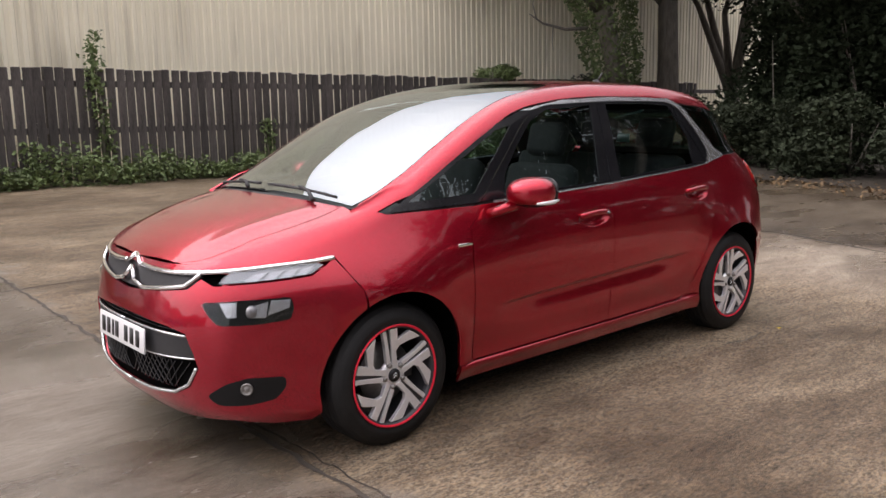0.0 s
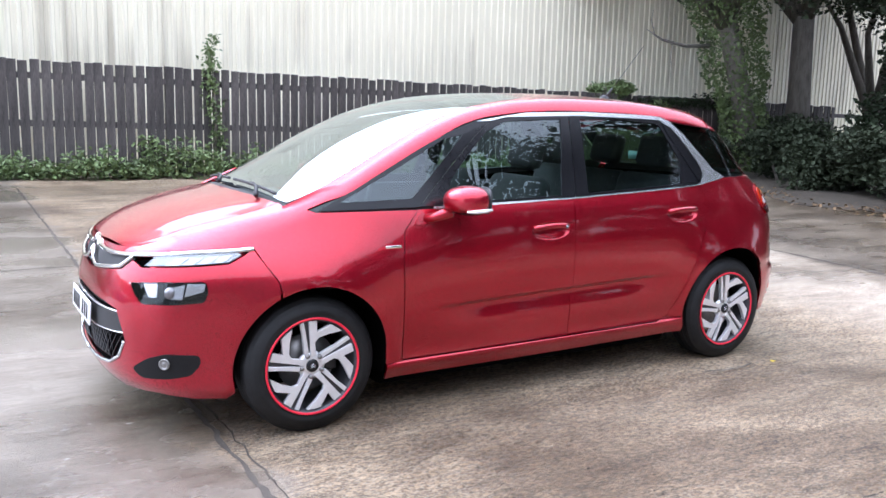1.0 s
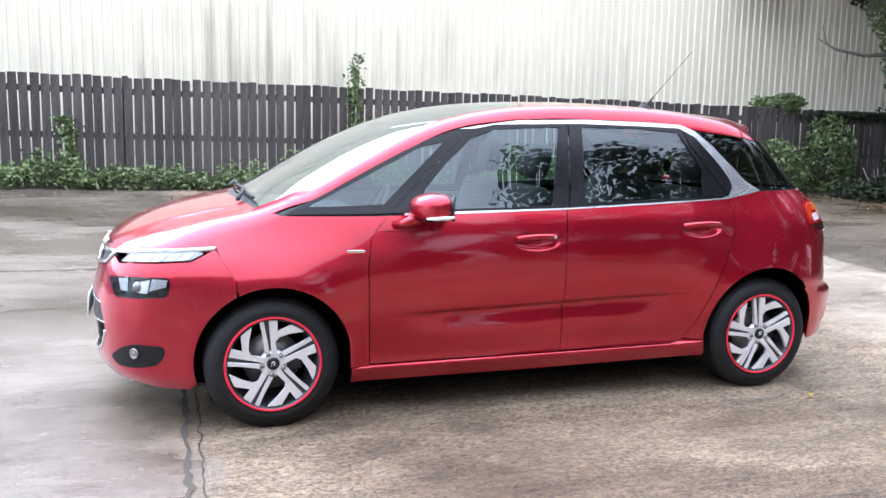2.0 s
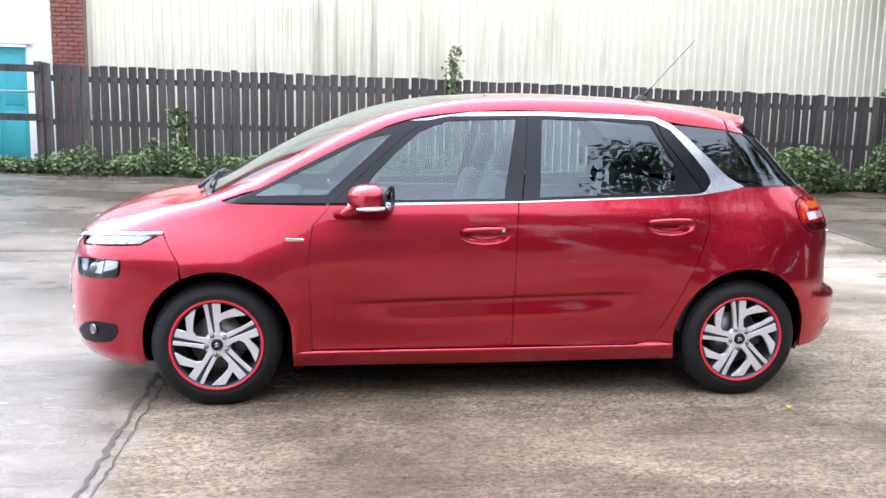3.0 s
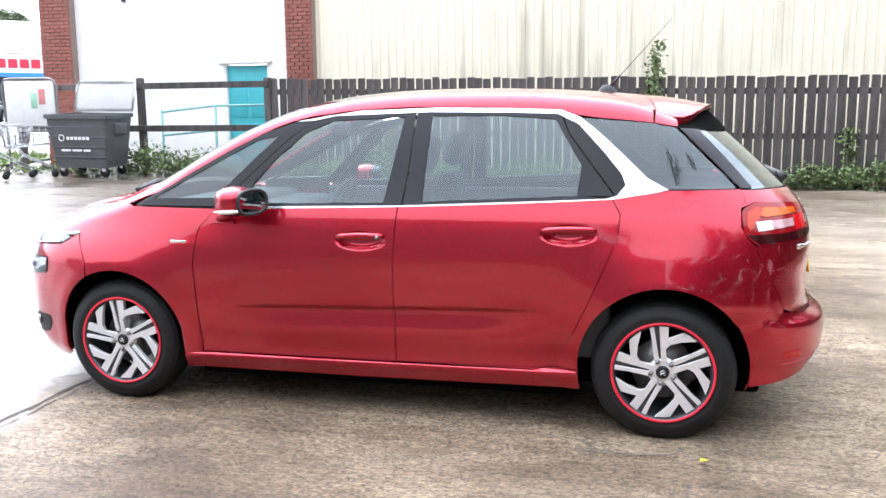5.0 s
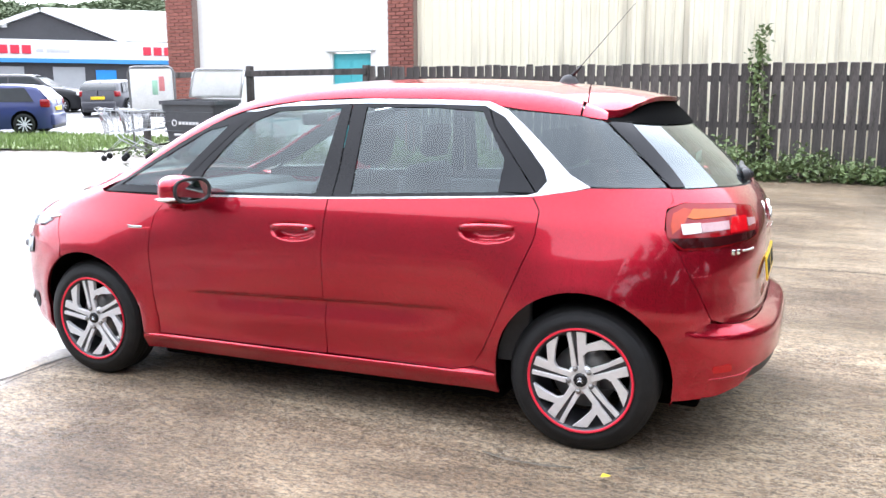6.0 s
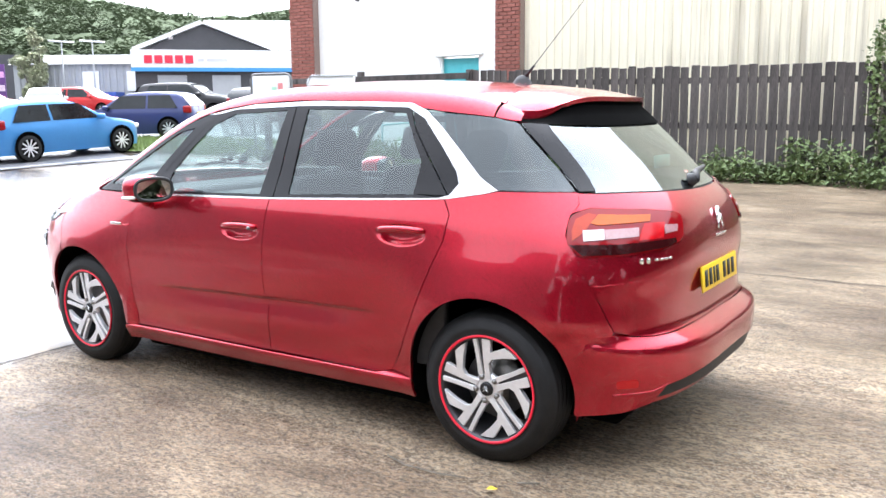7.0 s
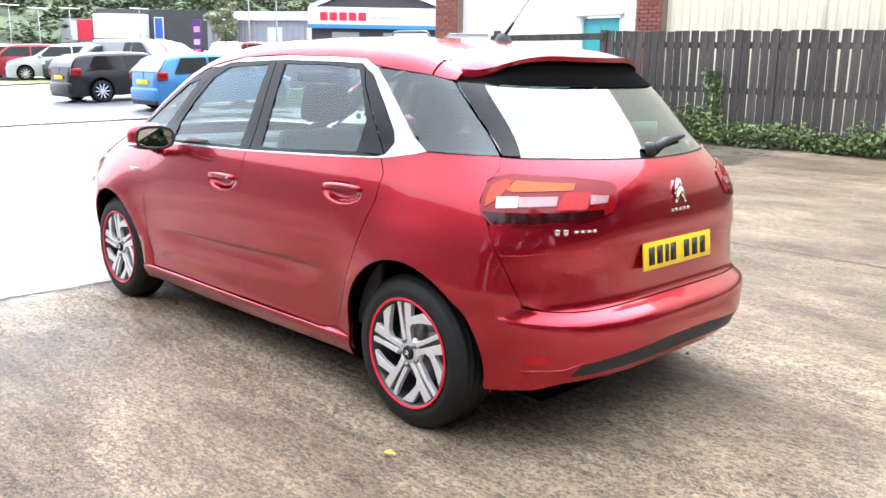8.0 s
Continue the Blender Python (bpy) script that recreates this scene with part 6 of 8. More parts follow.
def build_fittings():
    handle(-0.165, 0.085, 0.905, FRONT_DOORS)
    handle(0.83, 1.085, 0.955, REAR_DOORS)
    for s in (-1,):
        bm = bmesh.new()
        lathe(bm, [(0.001, -0.004), (0.008, -0.003), (0.010, 0.004)], 14, "y", Matrix.Translation((0.052, -0.918, 0.912)))
        part("keyhole", bm, M_LAMPBACK, FRONT_DOORS[1])
    for s in (1, -1):
        bm = boxm(-1.045, -0.957, -0.004, 0.004, -0.007, 0.007, 0.002, Matrix.Translation((0, s * (wide(-1.0, 0.867) + 0.002), 0.867)) @ pose(0, 0, 0, 0, 0, -2 * s))
        part("wing_badge", bm, M_CHROME, car, "small chrome wing badge")
    # mirrors
    for s in (1, -1):
        bm = bmesh.new()
        bmesh.ops.create_uvsphere(bm, u_segments=28, v_segments=18, radius=1)
        sq = lambda q: math.copysign(abs(q) ** 0.8, q)
        for v in bm.verts:
            c = v.co.copy()
            sweep = 0.045 * (c.y + 0.3) if c.x < 0 else 0.0
            x = c.x * (0.112 - sweep) if c.x < 0 else c.x ** 0.6 * 0.082
            v.co = Vector((-0.64 + x, s * (1.0 + sq(c.y) * 0.112), 1.083 + sq(c.z) * (0.074 if c.z > 0 else 0.072)))
        mir = part("door_mirror", bm, [M_RED, M_BLACKGLOSS], car, "red door mirror with a black lower shell")
        for f in mir.data.polygons:
            if f.center.z < 1.036:
                f.material_index = 1
        bm = bmesh.new()
        pts = [(-0.70, s * 1.085, 1.040), (-0.655, s * 1.103, 1.041), (-0.61, s * 1.109, 1.044), (-0.568, s * 1.10, 1.046)]
        tube(bm, pts, [0.005, 0.010, 0.011, 0.008], 8)
        part("mirror_indicator", bm, M_WHITELENS, mir, "clear indicator strip")
        bm = bmesh.new()
        rg = [bm.verts.new((-0.542 - 0.030 * math.cos(a), s * (1.0 + 0.092 * math.copysign(abs(math.cos(a)) ** 0.7, math.cos(a))), 1.083 + 0.058 * math.copysign(abs(math.sin(a)) ** 0.7, math.sin(a)))) for a in [2 * math.pi * i / 24 for i in range(24)]]
        bm.faces.new(rg)
        edge_ring = [v.co.copy() for v in rg]
        part("mirror_glass", bm, mat("mirror_silver", (0.9, 0.9, 0.9), 0.02, 1.0, var=0.0), mir, smooth=False)
        bm = bmesh.new()
        tube(bm, edge_ring + [edge_ring[0]], 0.009, 6, cap=False)
        for a_, b_ in zip(edge_ring, edge_ring[1:] + edge_ring[:1]):
            bm.faces.new([bm.verts.new(c) for c in (a_, b_, Vector((-0.60, b_.y, b_.z)), Vector((-0.60, a_.y, a_.z)))])
        part("mirror_rim", bm, M_BLACK, mir)
        bm = bmesh.new()
        tube(bm, [(-0.80, s * 0.85, 0.982), (-0.755, s * 0.90, 1.0), (-0.70, s * 0.95, 1.03)], [0.024, 0.024, 0.03], 10)
        part("mirror_stalk", bm, M_RED, mir)
        ft = rounded([(-0.86, 0.955), (-0.70, 0.957), (-0.72, 1.005), (-0.82, 1.012)], 0.02)
        bm = outward(sheet([(tx(x, z), z) for x, z in dense(ft, 0.02)], P, 0.05, 0.03, -0.02, -0.012))
        if s < 0:
            flip_y(bm)
        part("mirror_foot", bm, M_RED, mir)


def build_wheel():
    """One wheel about the y axis, its outer face towards -y."""
    w = thing("wheel", "", "")
    bm = bmesh.new()
    prof = [(0.222, -0.088), (0.230, -0.098), (0.234, -0.102), (0.236, -0.100), (0.25, -0.1055), (0.268, -0.1065), (0.27, -0.1045), (0.286, -0.1035), (0.288, -0.101), (0.304, -0.094), (0.306, -0.091), (0.317, -0.076)] + [(r, y) for yc in (-0.052, -0.018, 0.018, 0.052) for r, y in ((0.3255, yc - 0.013), (0.318, yc - 0.004), (0.318, yc + 0.004), (0.3265, yc + 0.013))] + [(0.317, 0.076), (0.30, 0.095), (0.26, 0.104), (0.222, 0.088)]
    lathe(bm, prof, 64)
    part("tyre", bm, M_RUBBER, w, "black road tyre")
    bm = bmesh.new()
    lathe(bm, [(0.226, -0.094), (0.2345, -0.1055), (0.230, -0.1105), (0.2225, -0.104)], 72)
    part("rim_ring", bm, M_RINGRED, w, "red rim protector ring")
    bm = bmesh.new()
    lathe(bm, [(0.2255, -0.102), (0.221, -0.100), (0.212, -0.085), (0.205, -0.05), (0.19, 0.0), (0.19, 0.07)], 64)
    part("rim", bm, M_ALLOYDARK, w)
    # five twin spokes, each with a swept blade
    for k in range(5):
        turn = pose(0, 0, 0, 0, -(97 + 72 * k), 0)

        def slab(poly, y0, y1, bend=0.012):
            b = bmesh.new()
            fr, bk = [], []
            for r, c in poly:
                d = bend * (1 - min(1, math.hypot(r, c) / 0.215)) ** 2
                fr.append(b.verts.new((r, y0 - 0 + d, c)))
                bk.append(b.verts.new((r, y1 + d, c)))
            b.faces.new(fr)
            b.faces.new(bk[::-1])
            for i in range(len(poly)):
                j = (i + 1) % len(poly)
                b.faces.new((fr[i], bk[i], bk[j], fr[j]))
            bmesh.ops.recalc_face_normals(b, faces=b.faces[:])
            bmesh.ops.bevel(b, geom=b.edges[:], offset=0.0012, segments=1, affect="EDGES")
            bmesh.ops.transform(b, matrix=turn, verts=b.verts[:])
            return b
        left = [(0.060, 0.0325), (0.15, 0.0325), (0.213, 0.0385), (0.2155, 0.018), (0.15, 0.0145), (0.060, 0.0095)]
        right = [(0.2155, -0.0055), (0.13, -0.002), (0.048, 0.002), (0.040, -0.025), (0.108, -0.025), (0.127, -0.046), (0.134, -0.098), (0.1335, -0.1645), (0.158, -0.139), (0.177, -0.1126), (0.156, -0.040), (0.2095, -0.0465)]
        slot = [(0.05, 0.0093), (0.15, 0.0143), (0.2135, 0.0178), (0.2135, -0.0053), (0.13, -0.0018), (0.05, 0.0018)]
        part("spoke", slab(left, -0.098, -0.076), M_ALLOY, w, smooth=False)
        part("spoke", slab(right, -0.098, -0.076), M_ALLOY, w, "wide spoke with a swept blade", smooth=False)
        part("spoke_slot", slab(slot, -0.088, -0.076), M_ALLOYDARK, w, smooth=False)
        bm = bmesh.new()
        lathe(bm, [(0.001, -0.012), (0.009, -0.011), (0.012, -0.004), (0.012, 0.012)], 10, "y", pose(0, 0, 0, 0, -(97 + 20 + 72 * k), 0) @ Matrix.Translation((0.053, -0.088, 0)))
        part("wheel_bolt", bm, M_DISC, w)
    bm = bmesh.new()
    lathe(bm, [(0.068, -0.066), (0.066, -0.080), (0.05, -0.087), (0.03, -0.0885)], 30)
    part("hub", bm, M_ALLOY, w)
    bm = bmesh.new()
    lathe(bm, [(0.031, -0.088), (0.029, -0.097), (0.02, -0.099), (0.001, -0.0995)], 30)
    cap = part("hub_cap", bm, M_BLACKGLOSS, w)
    for dz in (0.004, -0.008):
        bm = bmesh.new()
        for s in (1, -1):
            tube(bm, [(0, -0.1005, dz + 0.008), (s * 0.013, -0.1005, dz - 0.003)], 0.0025, 5)
        part("cap_chevron", bm, M_SATIN, w)
    bm = bmesh.new()
    lathe(bm, [(0.02, -0.02), (0.14, -0.02), (0.14, 0.0), (0.02, 0.0)], 40)
    part("brake_disc", bm, M_DISC, w)
    bm = boxm(0.07, 0.15, -0.035, 0.03, -0.05, 0.05, 0.01)
    part("brake_caliper", bm, M_ALLOYDARK, w)
    return w


def build_wheels():
    w = build_wheel()
    spots = [(AXF, -0.775, 0), (AXR, -0.785, 0), (AXF, 0.775, 180), (AXR, 0.785, 180)]
    for i, (x, y, turn) in enumerate(spots):
        m = pose(x, y, HUB, 0, 0, turn)
        o = copy_thing(w, m) if i else w
        if not i:
            continue
        o.parent = car
    w.matrix_world = pose(*spots[0][:2], HUB)
    w.parent = car
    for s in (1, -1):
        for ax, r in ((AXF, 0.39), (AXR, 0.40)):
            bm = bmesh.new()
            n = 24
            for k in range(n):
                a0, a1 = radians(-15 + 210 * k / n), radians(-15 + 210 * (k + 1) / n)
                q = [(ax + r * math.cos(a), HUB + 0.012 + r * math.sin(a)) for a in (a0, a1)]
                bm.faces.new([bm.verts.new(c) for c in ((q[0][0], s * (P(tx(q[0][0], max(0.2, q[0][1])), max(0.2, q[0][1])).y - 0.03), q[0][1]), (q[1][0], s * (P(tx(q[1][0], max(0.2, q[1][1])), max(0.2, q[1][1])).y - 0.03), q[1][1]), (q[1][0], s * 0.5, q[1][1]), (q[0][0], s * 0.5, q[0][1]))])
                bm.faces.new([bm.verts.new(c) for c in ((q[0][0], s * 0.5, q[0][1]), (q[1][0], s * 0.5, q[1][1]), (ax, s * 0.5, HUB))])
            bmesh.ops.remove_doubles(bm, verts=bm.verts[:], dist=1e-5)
            # the liner's colour carries the darkness of the arch
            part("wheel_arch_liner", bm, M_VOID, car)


def seat(x, y, light):
    st = part("seat", boxm(x - 0.26, x + 0.24, y - 0.25, y + 0.25, 0.42, 0.60, 0.06), M_SEAT, car, "dark fabric seat")
    m = Matrix.Translation((x + 0.22, y, 0.55)) @ pose(0, 0, 0, 0, 16, 0)
    part("backrest", boxm(-0.08, 0.06, -0.25, 0.25, 0.0, 0.62, 0.06, m), M_SEAT, st)
    part("headrest", boxm(-0.07, 0.03, -0.13, 0.13, 0.66, 0.86, 0.04, m), M_SEATLIGHT if light else M_SEAT, st)


def build_cabin():
    for x, y in ((-0.25, -0.38), (-0.25, 0.38), (0.72, -0.45), (0.72, 0.0), (0.72, 0.45)):
        seat(x, y, False)
    bm = bmesh.new()
    box(bm, -1.32, -0.72, -0.70, 0.70, 0.62, 0.98, 0.08)
    part("dashboard", bm, M_DASH, car, "dark grey dashboard")
    bm = boxm(-1.45, -1.0, -0.66, 0.66, 0.80, 1.02, 0.05)
    part("dashboard_shelf", bm, M_DASH, car)
    bm = bmesh.new()
    m = Matrix.Translation((-0.62, 0.38, 0.93)) @ pose(0, 0, 0, 0, -62, 0)
    ring = [m @ Vector((0.185 * math.cos(a), 0.185 * math.sin(a), 0)) for a in [2 * math.pi * k / 28 for k in range(29)]]
    tube(bm, ring, 0.016, 8)
    tube(bm, [m @ Vector((-0.18, 0, 0)), m @ Vector((0.18, 0, 0))], 0.014, 6)
    tube(bm, [m @ Vector((0, 0, 0)), m @ Vector((0, 0, -0.25))], 0.03, 8)
    part("steering_wheel", bm, M_BLACK, car, "black steering wheel")
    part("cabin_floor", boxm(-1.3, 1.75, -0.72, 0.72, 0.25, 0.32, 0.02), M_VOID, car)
    part("load_cover", boxm(1.1, 1.8, -0.6, 0.6, 0.95, 0.98, 0.01), M_SEAT, car)
    for s in (1, -1):
        part("door_card", boxm(-0.85, 1.15, s * 0.80 - 0.02, s * 0.80 + 0.02, 0.35, 1.02, 0.015), M_DASH, car)
        bm = bmesh.new()
        tube(bm, [(-0.45, s * 0.81, 0.93), (-0.1, s * 0.79, 0.96)], 0.01, 6)
        part("door_pull", bm, M_SATIN, car)
    bm = boxm(-0.47, -0.43, -0.12, 0.12, 1.38, 1.45, 0.015)
    part("rear_view_mirror", bm, M_BLACK, car)
    # headlining under the roof skin
    hl = [(0.06, 0.0), (0.06, 0.9), (1.05, 0.9), (1.05, 0.0)]
    bm = sheet(dense(hl, 0.08), T, 0.1, 0.1, 0.0, 0.0)
    for v in bm.verts:
        v.co.z -= 0.03
    bm2 = bm.copy()
    flip_y(bm2)
    part("headlining", bm, M_CREAMTRIM, car)
    part("headlining", bm2, M_CREAMTRIM, car)
    # low near-black slabs under the floor, added to keep light from under the car
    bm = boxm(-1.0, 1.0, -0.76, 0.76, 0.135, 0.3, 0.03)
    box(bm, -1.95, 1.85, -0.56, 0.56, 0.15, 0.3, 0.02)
    # extra box below the tail, added so the ground behind the bumper darkens
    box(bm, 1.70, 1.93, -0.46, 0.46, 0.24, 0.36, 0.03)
    part("underbody_light_block", bm, M_VOID, car)


build_front()
build_rear()
build_fittings()
build_wheels()
build_cabin()


# ---- the car park and the buildings beyond ----
def sheet_on_ground(name, outline, material, label, category, lift=0.006, cell=1.5, kind="structure"):
    """A flat covering laid on the ground, cut fine enough to follow it."""
    bm = bmesh.new()
    bm.faces.new([bm.verts.new((x, y, 0)) for x, y in outline])
    x0, x1 = min(p[0] for p in outline), max(p[0] for p in outline)
    y0, y1 = min(p[1] for p in outline), max(p[1] for p in outline)
    for i in range(1, int((x1 - x0) / cell) + 1):
        bmesh.ops.bisect_plane(bm, geom=bm.verts[:] + bm.edges[:] + bm.faces[:], plane_co=(x0 + cell * i, 0, 0), plane_no=(1, 0, 0))
    for i in range(1, int((y1 - y0) / cell) + 1):
        bmesh.ops.bisect_plane(bm, geom=bm.verts[:] + bm.edges[:] + bm.faces[:], plane_co=(0, y0 + cell * i, 0), plane_no=(0, 1, 0))
    for v in bm.verts:
        v.co.z = G(v.co.x, v.co.y) + lift
    return tagged(part(name, bm, material), label, category, kind=kind)


def car_park():
    sheet_on_ground("road", [(-14.6, 3.4), (-13.3, 8.4), (-15.2, 9.1), (-19.2, 12.0), (-12.0, 12.4), (-11.6, 40), (-75, 40), (-75, -22), (-18, -22)], M_ASPHALT, "wet grey asphalt of the car park", "road", 0.02, 2.4)
    sheet_on_ground("lawn", [(-12.0, 9.85), (-13.0, 9.9), (-15.3, 9.25), (-18.9, 11.4), (-19.4, 12.2), (-16.6, 13.2), (-14.6, 13.0), (-12.0, 12.6)], M_GRASS, "strip of green lawn beside the car park", "lawn", 0.05, 0.8)
    sheet_on_ground("lawn", [(-30.5, 6.5), (-33.5, 6.3), (-34, 14), (-31.8, 14)], M_GRASS, "strip of green lawn in the car park", "lawn", 0.06, 1.5)
    sheet_on_ground("lawn", [(-29.5, 24.2), (-31.0, 26.0), (-22.0, 30.0), (-20.5, 28.0)], M_GRASS, "strip of green lawn before the shop", "lawn", 0.06, 1.5)
    rnd = np.random.RandomState(12)
    sp = []
    while len(sp) < 5200:
        x, y = rnd.uniform(-19, -12.1), rnd.uniform(9.4, 13.1)
        if y > 9.3 + max(0, (-15.3 - x)) * 0.62 and y < 13.1 - abs(x + 15.5) * 0.12:
            sp.append((x, y, G(x, y) + 0.09))
    n = len(sp)
    c = np.array(sp)
    a = rnd.uniform(0, 6.28, n)
    w = np.stack([np.cos(a), np.sin(a), np.zeros(n)], 1) * 0.02
    lean = rnd.normal(size=(n, 3)) * 0.04
    h = rnd.uniform(0.02, 0.07, (n, 1)) * np.array([[0, 0, 1]])
    vs = np.stack([c - w - [0, 0, 0.06], c + w - [0, 0, 0.06], c + h + lean], 1).reshape(-1, 3)
    me = bpy.data.meshes.new("grass")
    me.from_pydata(vs.tolist(), [], [(3 * i, 3 * i + 1, 3 * i + 2) for i in range(n)])
    me.materials.append(M_GRASS)
    tagged(new("grass", me), "rough grass blades on the lawn", "grass", kind="stuff")
    for x0, y0, x1, y1 in ((-14.35, 4.6, -13.75, 8.6), (-17.0, 4.4, -16.8, 9.0), (-19.0, 4.3, -18.3, 4.4), (-21.2, 4.2, -21.0, 9.2), (-25.2, 4.0, -25.0, 9.0), (-29.0, 3.6, -28.8, 9.0), (-23.2, 4.0, -23.0, 9.0), (-27.0, 3.8, -26.8, 9.0)):
        d = Vector((x1 - x0, y1 - y0)).normalized() * 0.05
        sheet_on_ground("parking_line", [(x0 - d.y, y0 + d.x), (x1 - d.y, y1 + d.x), (x1 + d.y, y1 - d.x), (x0 + d.y, y0 - d.x)], M_LINE, "white painted parking line", "road marking", 0.028, 0.7)


car_park()

M_CARGLASS = mat("dark_car_glass", (0.02, 0.025, 0.028), 0.05, var=0.1, coat=0.5)


def parked_car(m, color, label, length=4.0, width=1.72, height=1.47, estate=False, van=False, metal=0.3, group=""):
    """A small car: nose towards +y, wheels on the ground at z = 0."""
    o = thing("parked_car", label, "car", m, group)
    body = paint("car_paint", color, metal, 0.42)
    body.node_tree.nodes["Principled BSDF"].inputs["Coat Weight"].default_value = 0.5
    L, Wd, Hh = length / 2, width / 2, height
    if van:
        top = [(-1.0, 0.45), (-0.995, 0.95), (-0.97, 1.0), (0.25, 1.0), (0.45, 0.93), (0.70, 0.62), (0.95, 0.52), (1.0, 0.40)]
    elif estate:
        top = [(-1.0, 0.40), (-0.99, 0.58), (-0.90, 0.86), (-0.80, 0.96), (-0.3, 1.0), (0.05, 0.985), (0.22, 0.90), (0.48, 0.655), (0.80, 0.58), (0.95, 0.50), (1.0, 0.36)]
    else:
        top = [(-1.0, 0.40), (-0.99, 0.60), (-0.90, 0.78), (-0.76, 0.955), (-0.3, 1.0), (-0.02, 0.985), (0.18, 0.89), (0.48, 0.66), (0.80, 0.575), (0.95, 0.49), (1.0, 0.36)]
    prof = Curve(*[(a * L, b * Hh) for a, b in top])
    n, k = 46, 14
    bm = bmesh.new()
    belt = 0.635 * Hh if not van else 0.62 * Hh
    rows = []
    for i in range(n + 1):
        u = -1 + 2 * i / n
        y = L * (math.sin(u * math.pi / 2) * 0.35 + u * 0.65)
        zt = prof(y)
        plan = 1 - 0.10 * abs(y / L) ** 3 - 0.26 * abs(y / L) ** 14
        row = []
        for j in range(k + 1):
            q = j / k
            if q < 0.5:
                z = 0.17 + (min(zt, belt) - 0.17) * q / 0.5
                w = Wd * plan * (0.93 + 0.07 * math.sin(min(1, (z - 0.15) / 0.5) * math.pi / 2) - 0.04 * max(0, (z - 0.62) / 0.4))
            elif q < 0.85:
                z = min(zt, belt) + (max(zt, belt) - belt) * 0.93 * (q - 0.5) / 0.35 if zt > belt else zt
                w = Wd * plan * (0.955 - (0.22 if zt > belt else 0.0) * (q - 0.5) / 0.35 * (zt - belt) / (Hh - belt) if zt > belt else 0.955 - 0.25 * (q - 0.5) / 0.35)
            else:
                s = (q - 0.85) / 0.15
                if zt > belt:
                    z = belt + (zt - belt) * (0.93 + 0.07 * math.sin(s * math.pi / 2))
                    w = Wd * plan * (0.955 - 0.22 * (zt - belt) / (Hh - belt)) * math.cos(s * math.pi / 2 * 0.999) ** 0.5
                else:
                    z = zt + 0.02 * math.sin(s * math.pi / 2)
                    w = Wd * plan * 0.705 * (1 - s)
            row.append((w, y, z))
        rows.append(row)
    vr = [[bm.verts.new(p) for p in row] for row in rows]
    vl = [[bm.verts.new((-p[0], p[1], p[2])) if p[0] > 1e-4 else vr[i][j] for j, p in enumerate(row)] for i, row in enumerate(rows)]
    for i in range(n):
        for j in range(k):
            for g, rev in ((vr, False), (vl, True)):
                f = [g[i][j], g[i + 1][j], g[i + 1][j + 1], g[i][j + 1]]
                f = list(dict.fromkeys(f))
                if len(f) > 2:
                    try:
                        bm.faces.new(f[::-1] if rev else f)
                    except ValueError:
                        pass
    for g in (0, n):
        ends = [v for v in vr[g]] + [v for v in vl[g][::-1]]
        ends = list(dict.fromkeys(ends))
        try:
            bm.faces.new(ends)
        except ValueError:
            pass
    axf, axr = 0.635 * L, -0.625 * L
    bmesh.ops.remove_doubles(bm, verts=bm.verts[:], dist=1e-4)
    bmesh.ops.recalc_face_normals(bm, faces=bm.faces[:])
    part("body", bm, body, o)
    # windows as separate panes, set just proud of the cabin
    def pane(nm, pts):
        b = bmesh.new()
        q = [b.verts.new(p) for p in pts]
        b.faces.new(q)
        bmesh.ops.solidify(b, geom=b.faces[:], thickness=0.004)
        part(nm, b, M_CARGLASS, o, smooth=False)
    def cabin_w(z):
        return Wd * (0.955 - 0.22 * (z - belt) / (Hh - belt)) + 0.006
    zb, zt = belt + 0.03, Hh * 0.925
    y0, y1 = (-0.70 * L, 0.20 * L) if not van else (-0.05 * L, 0.46 * L)
    for s in (1, -1):
        ym = (y0 + y1) / 2 - 0.04 * L
        pane("side_window", [(s * cabin_w(zb), y0 - 0.08 * L * (not van), zb), (s * cabin_w(zb), ym - 0.03, zb), (s * cabin_w(zt), ym - 0.03, zt), (s * cabin_w(zt), y0 + 0.05 * L, zt)])
        pane("side_window", [(s * cabin_w(zb), ym + 0.03, zb), (s * cabin_w(zb), y1 + 0.16 * L, zb), (s * cabin_w(zt), y1 - 0.08 * L, zt), (s * cabin_w(zt), ym + 0.03, zt)])
    for nm, ya, za, yb, zc, k2 in (("windscreen", 0.46 * L, belt + 0.03, 0.10 * L, Hh * 0.95, 1), ("rear_window", -0.965 * L, belt + 0.05, -0.80 * L, Hh * 0.91, -1)):
        ya2 = ya
        while k2 * (ya2) > 0 and prof(ya2) < za and abs(ya2) > 0.02:
            ya2 -= k2 * 0.01
        yb2 = ya2
        while prof(yb2) < zc and abs(yb2) > 0.02:
            yb2 -= k2 * 0.01
        wa, wb = cabin_w(za) - 0.1, cabin_w(zc) - 0.1
        b = bmesh.new()
        rr = []
        for i in range(7):
            y = ya2 + (yb2 - ya2) * i / 6
            w = wa + (wb - wa) * i / 6
            rr.append([b.verts.new((w * c, y + k2 * 0.012, prof(y) + 0.006)) for c in (-1, -0.5, 0, 0.5, 1)])
        for p, q in zip(rr, rr[1:]):
            for i in range(4):
                b.faces.new((p[i], p[i + 1], q[i + 1], q[i]))
        part(nm, b, M_CARGLASS, o)
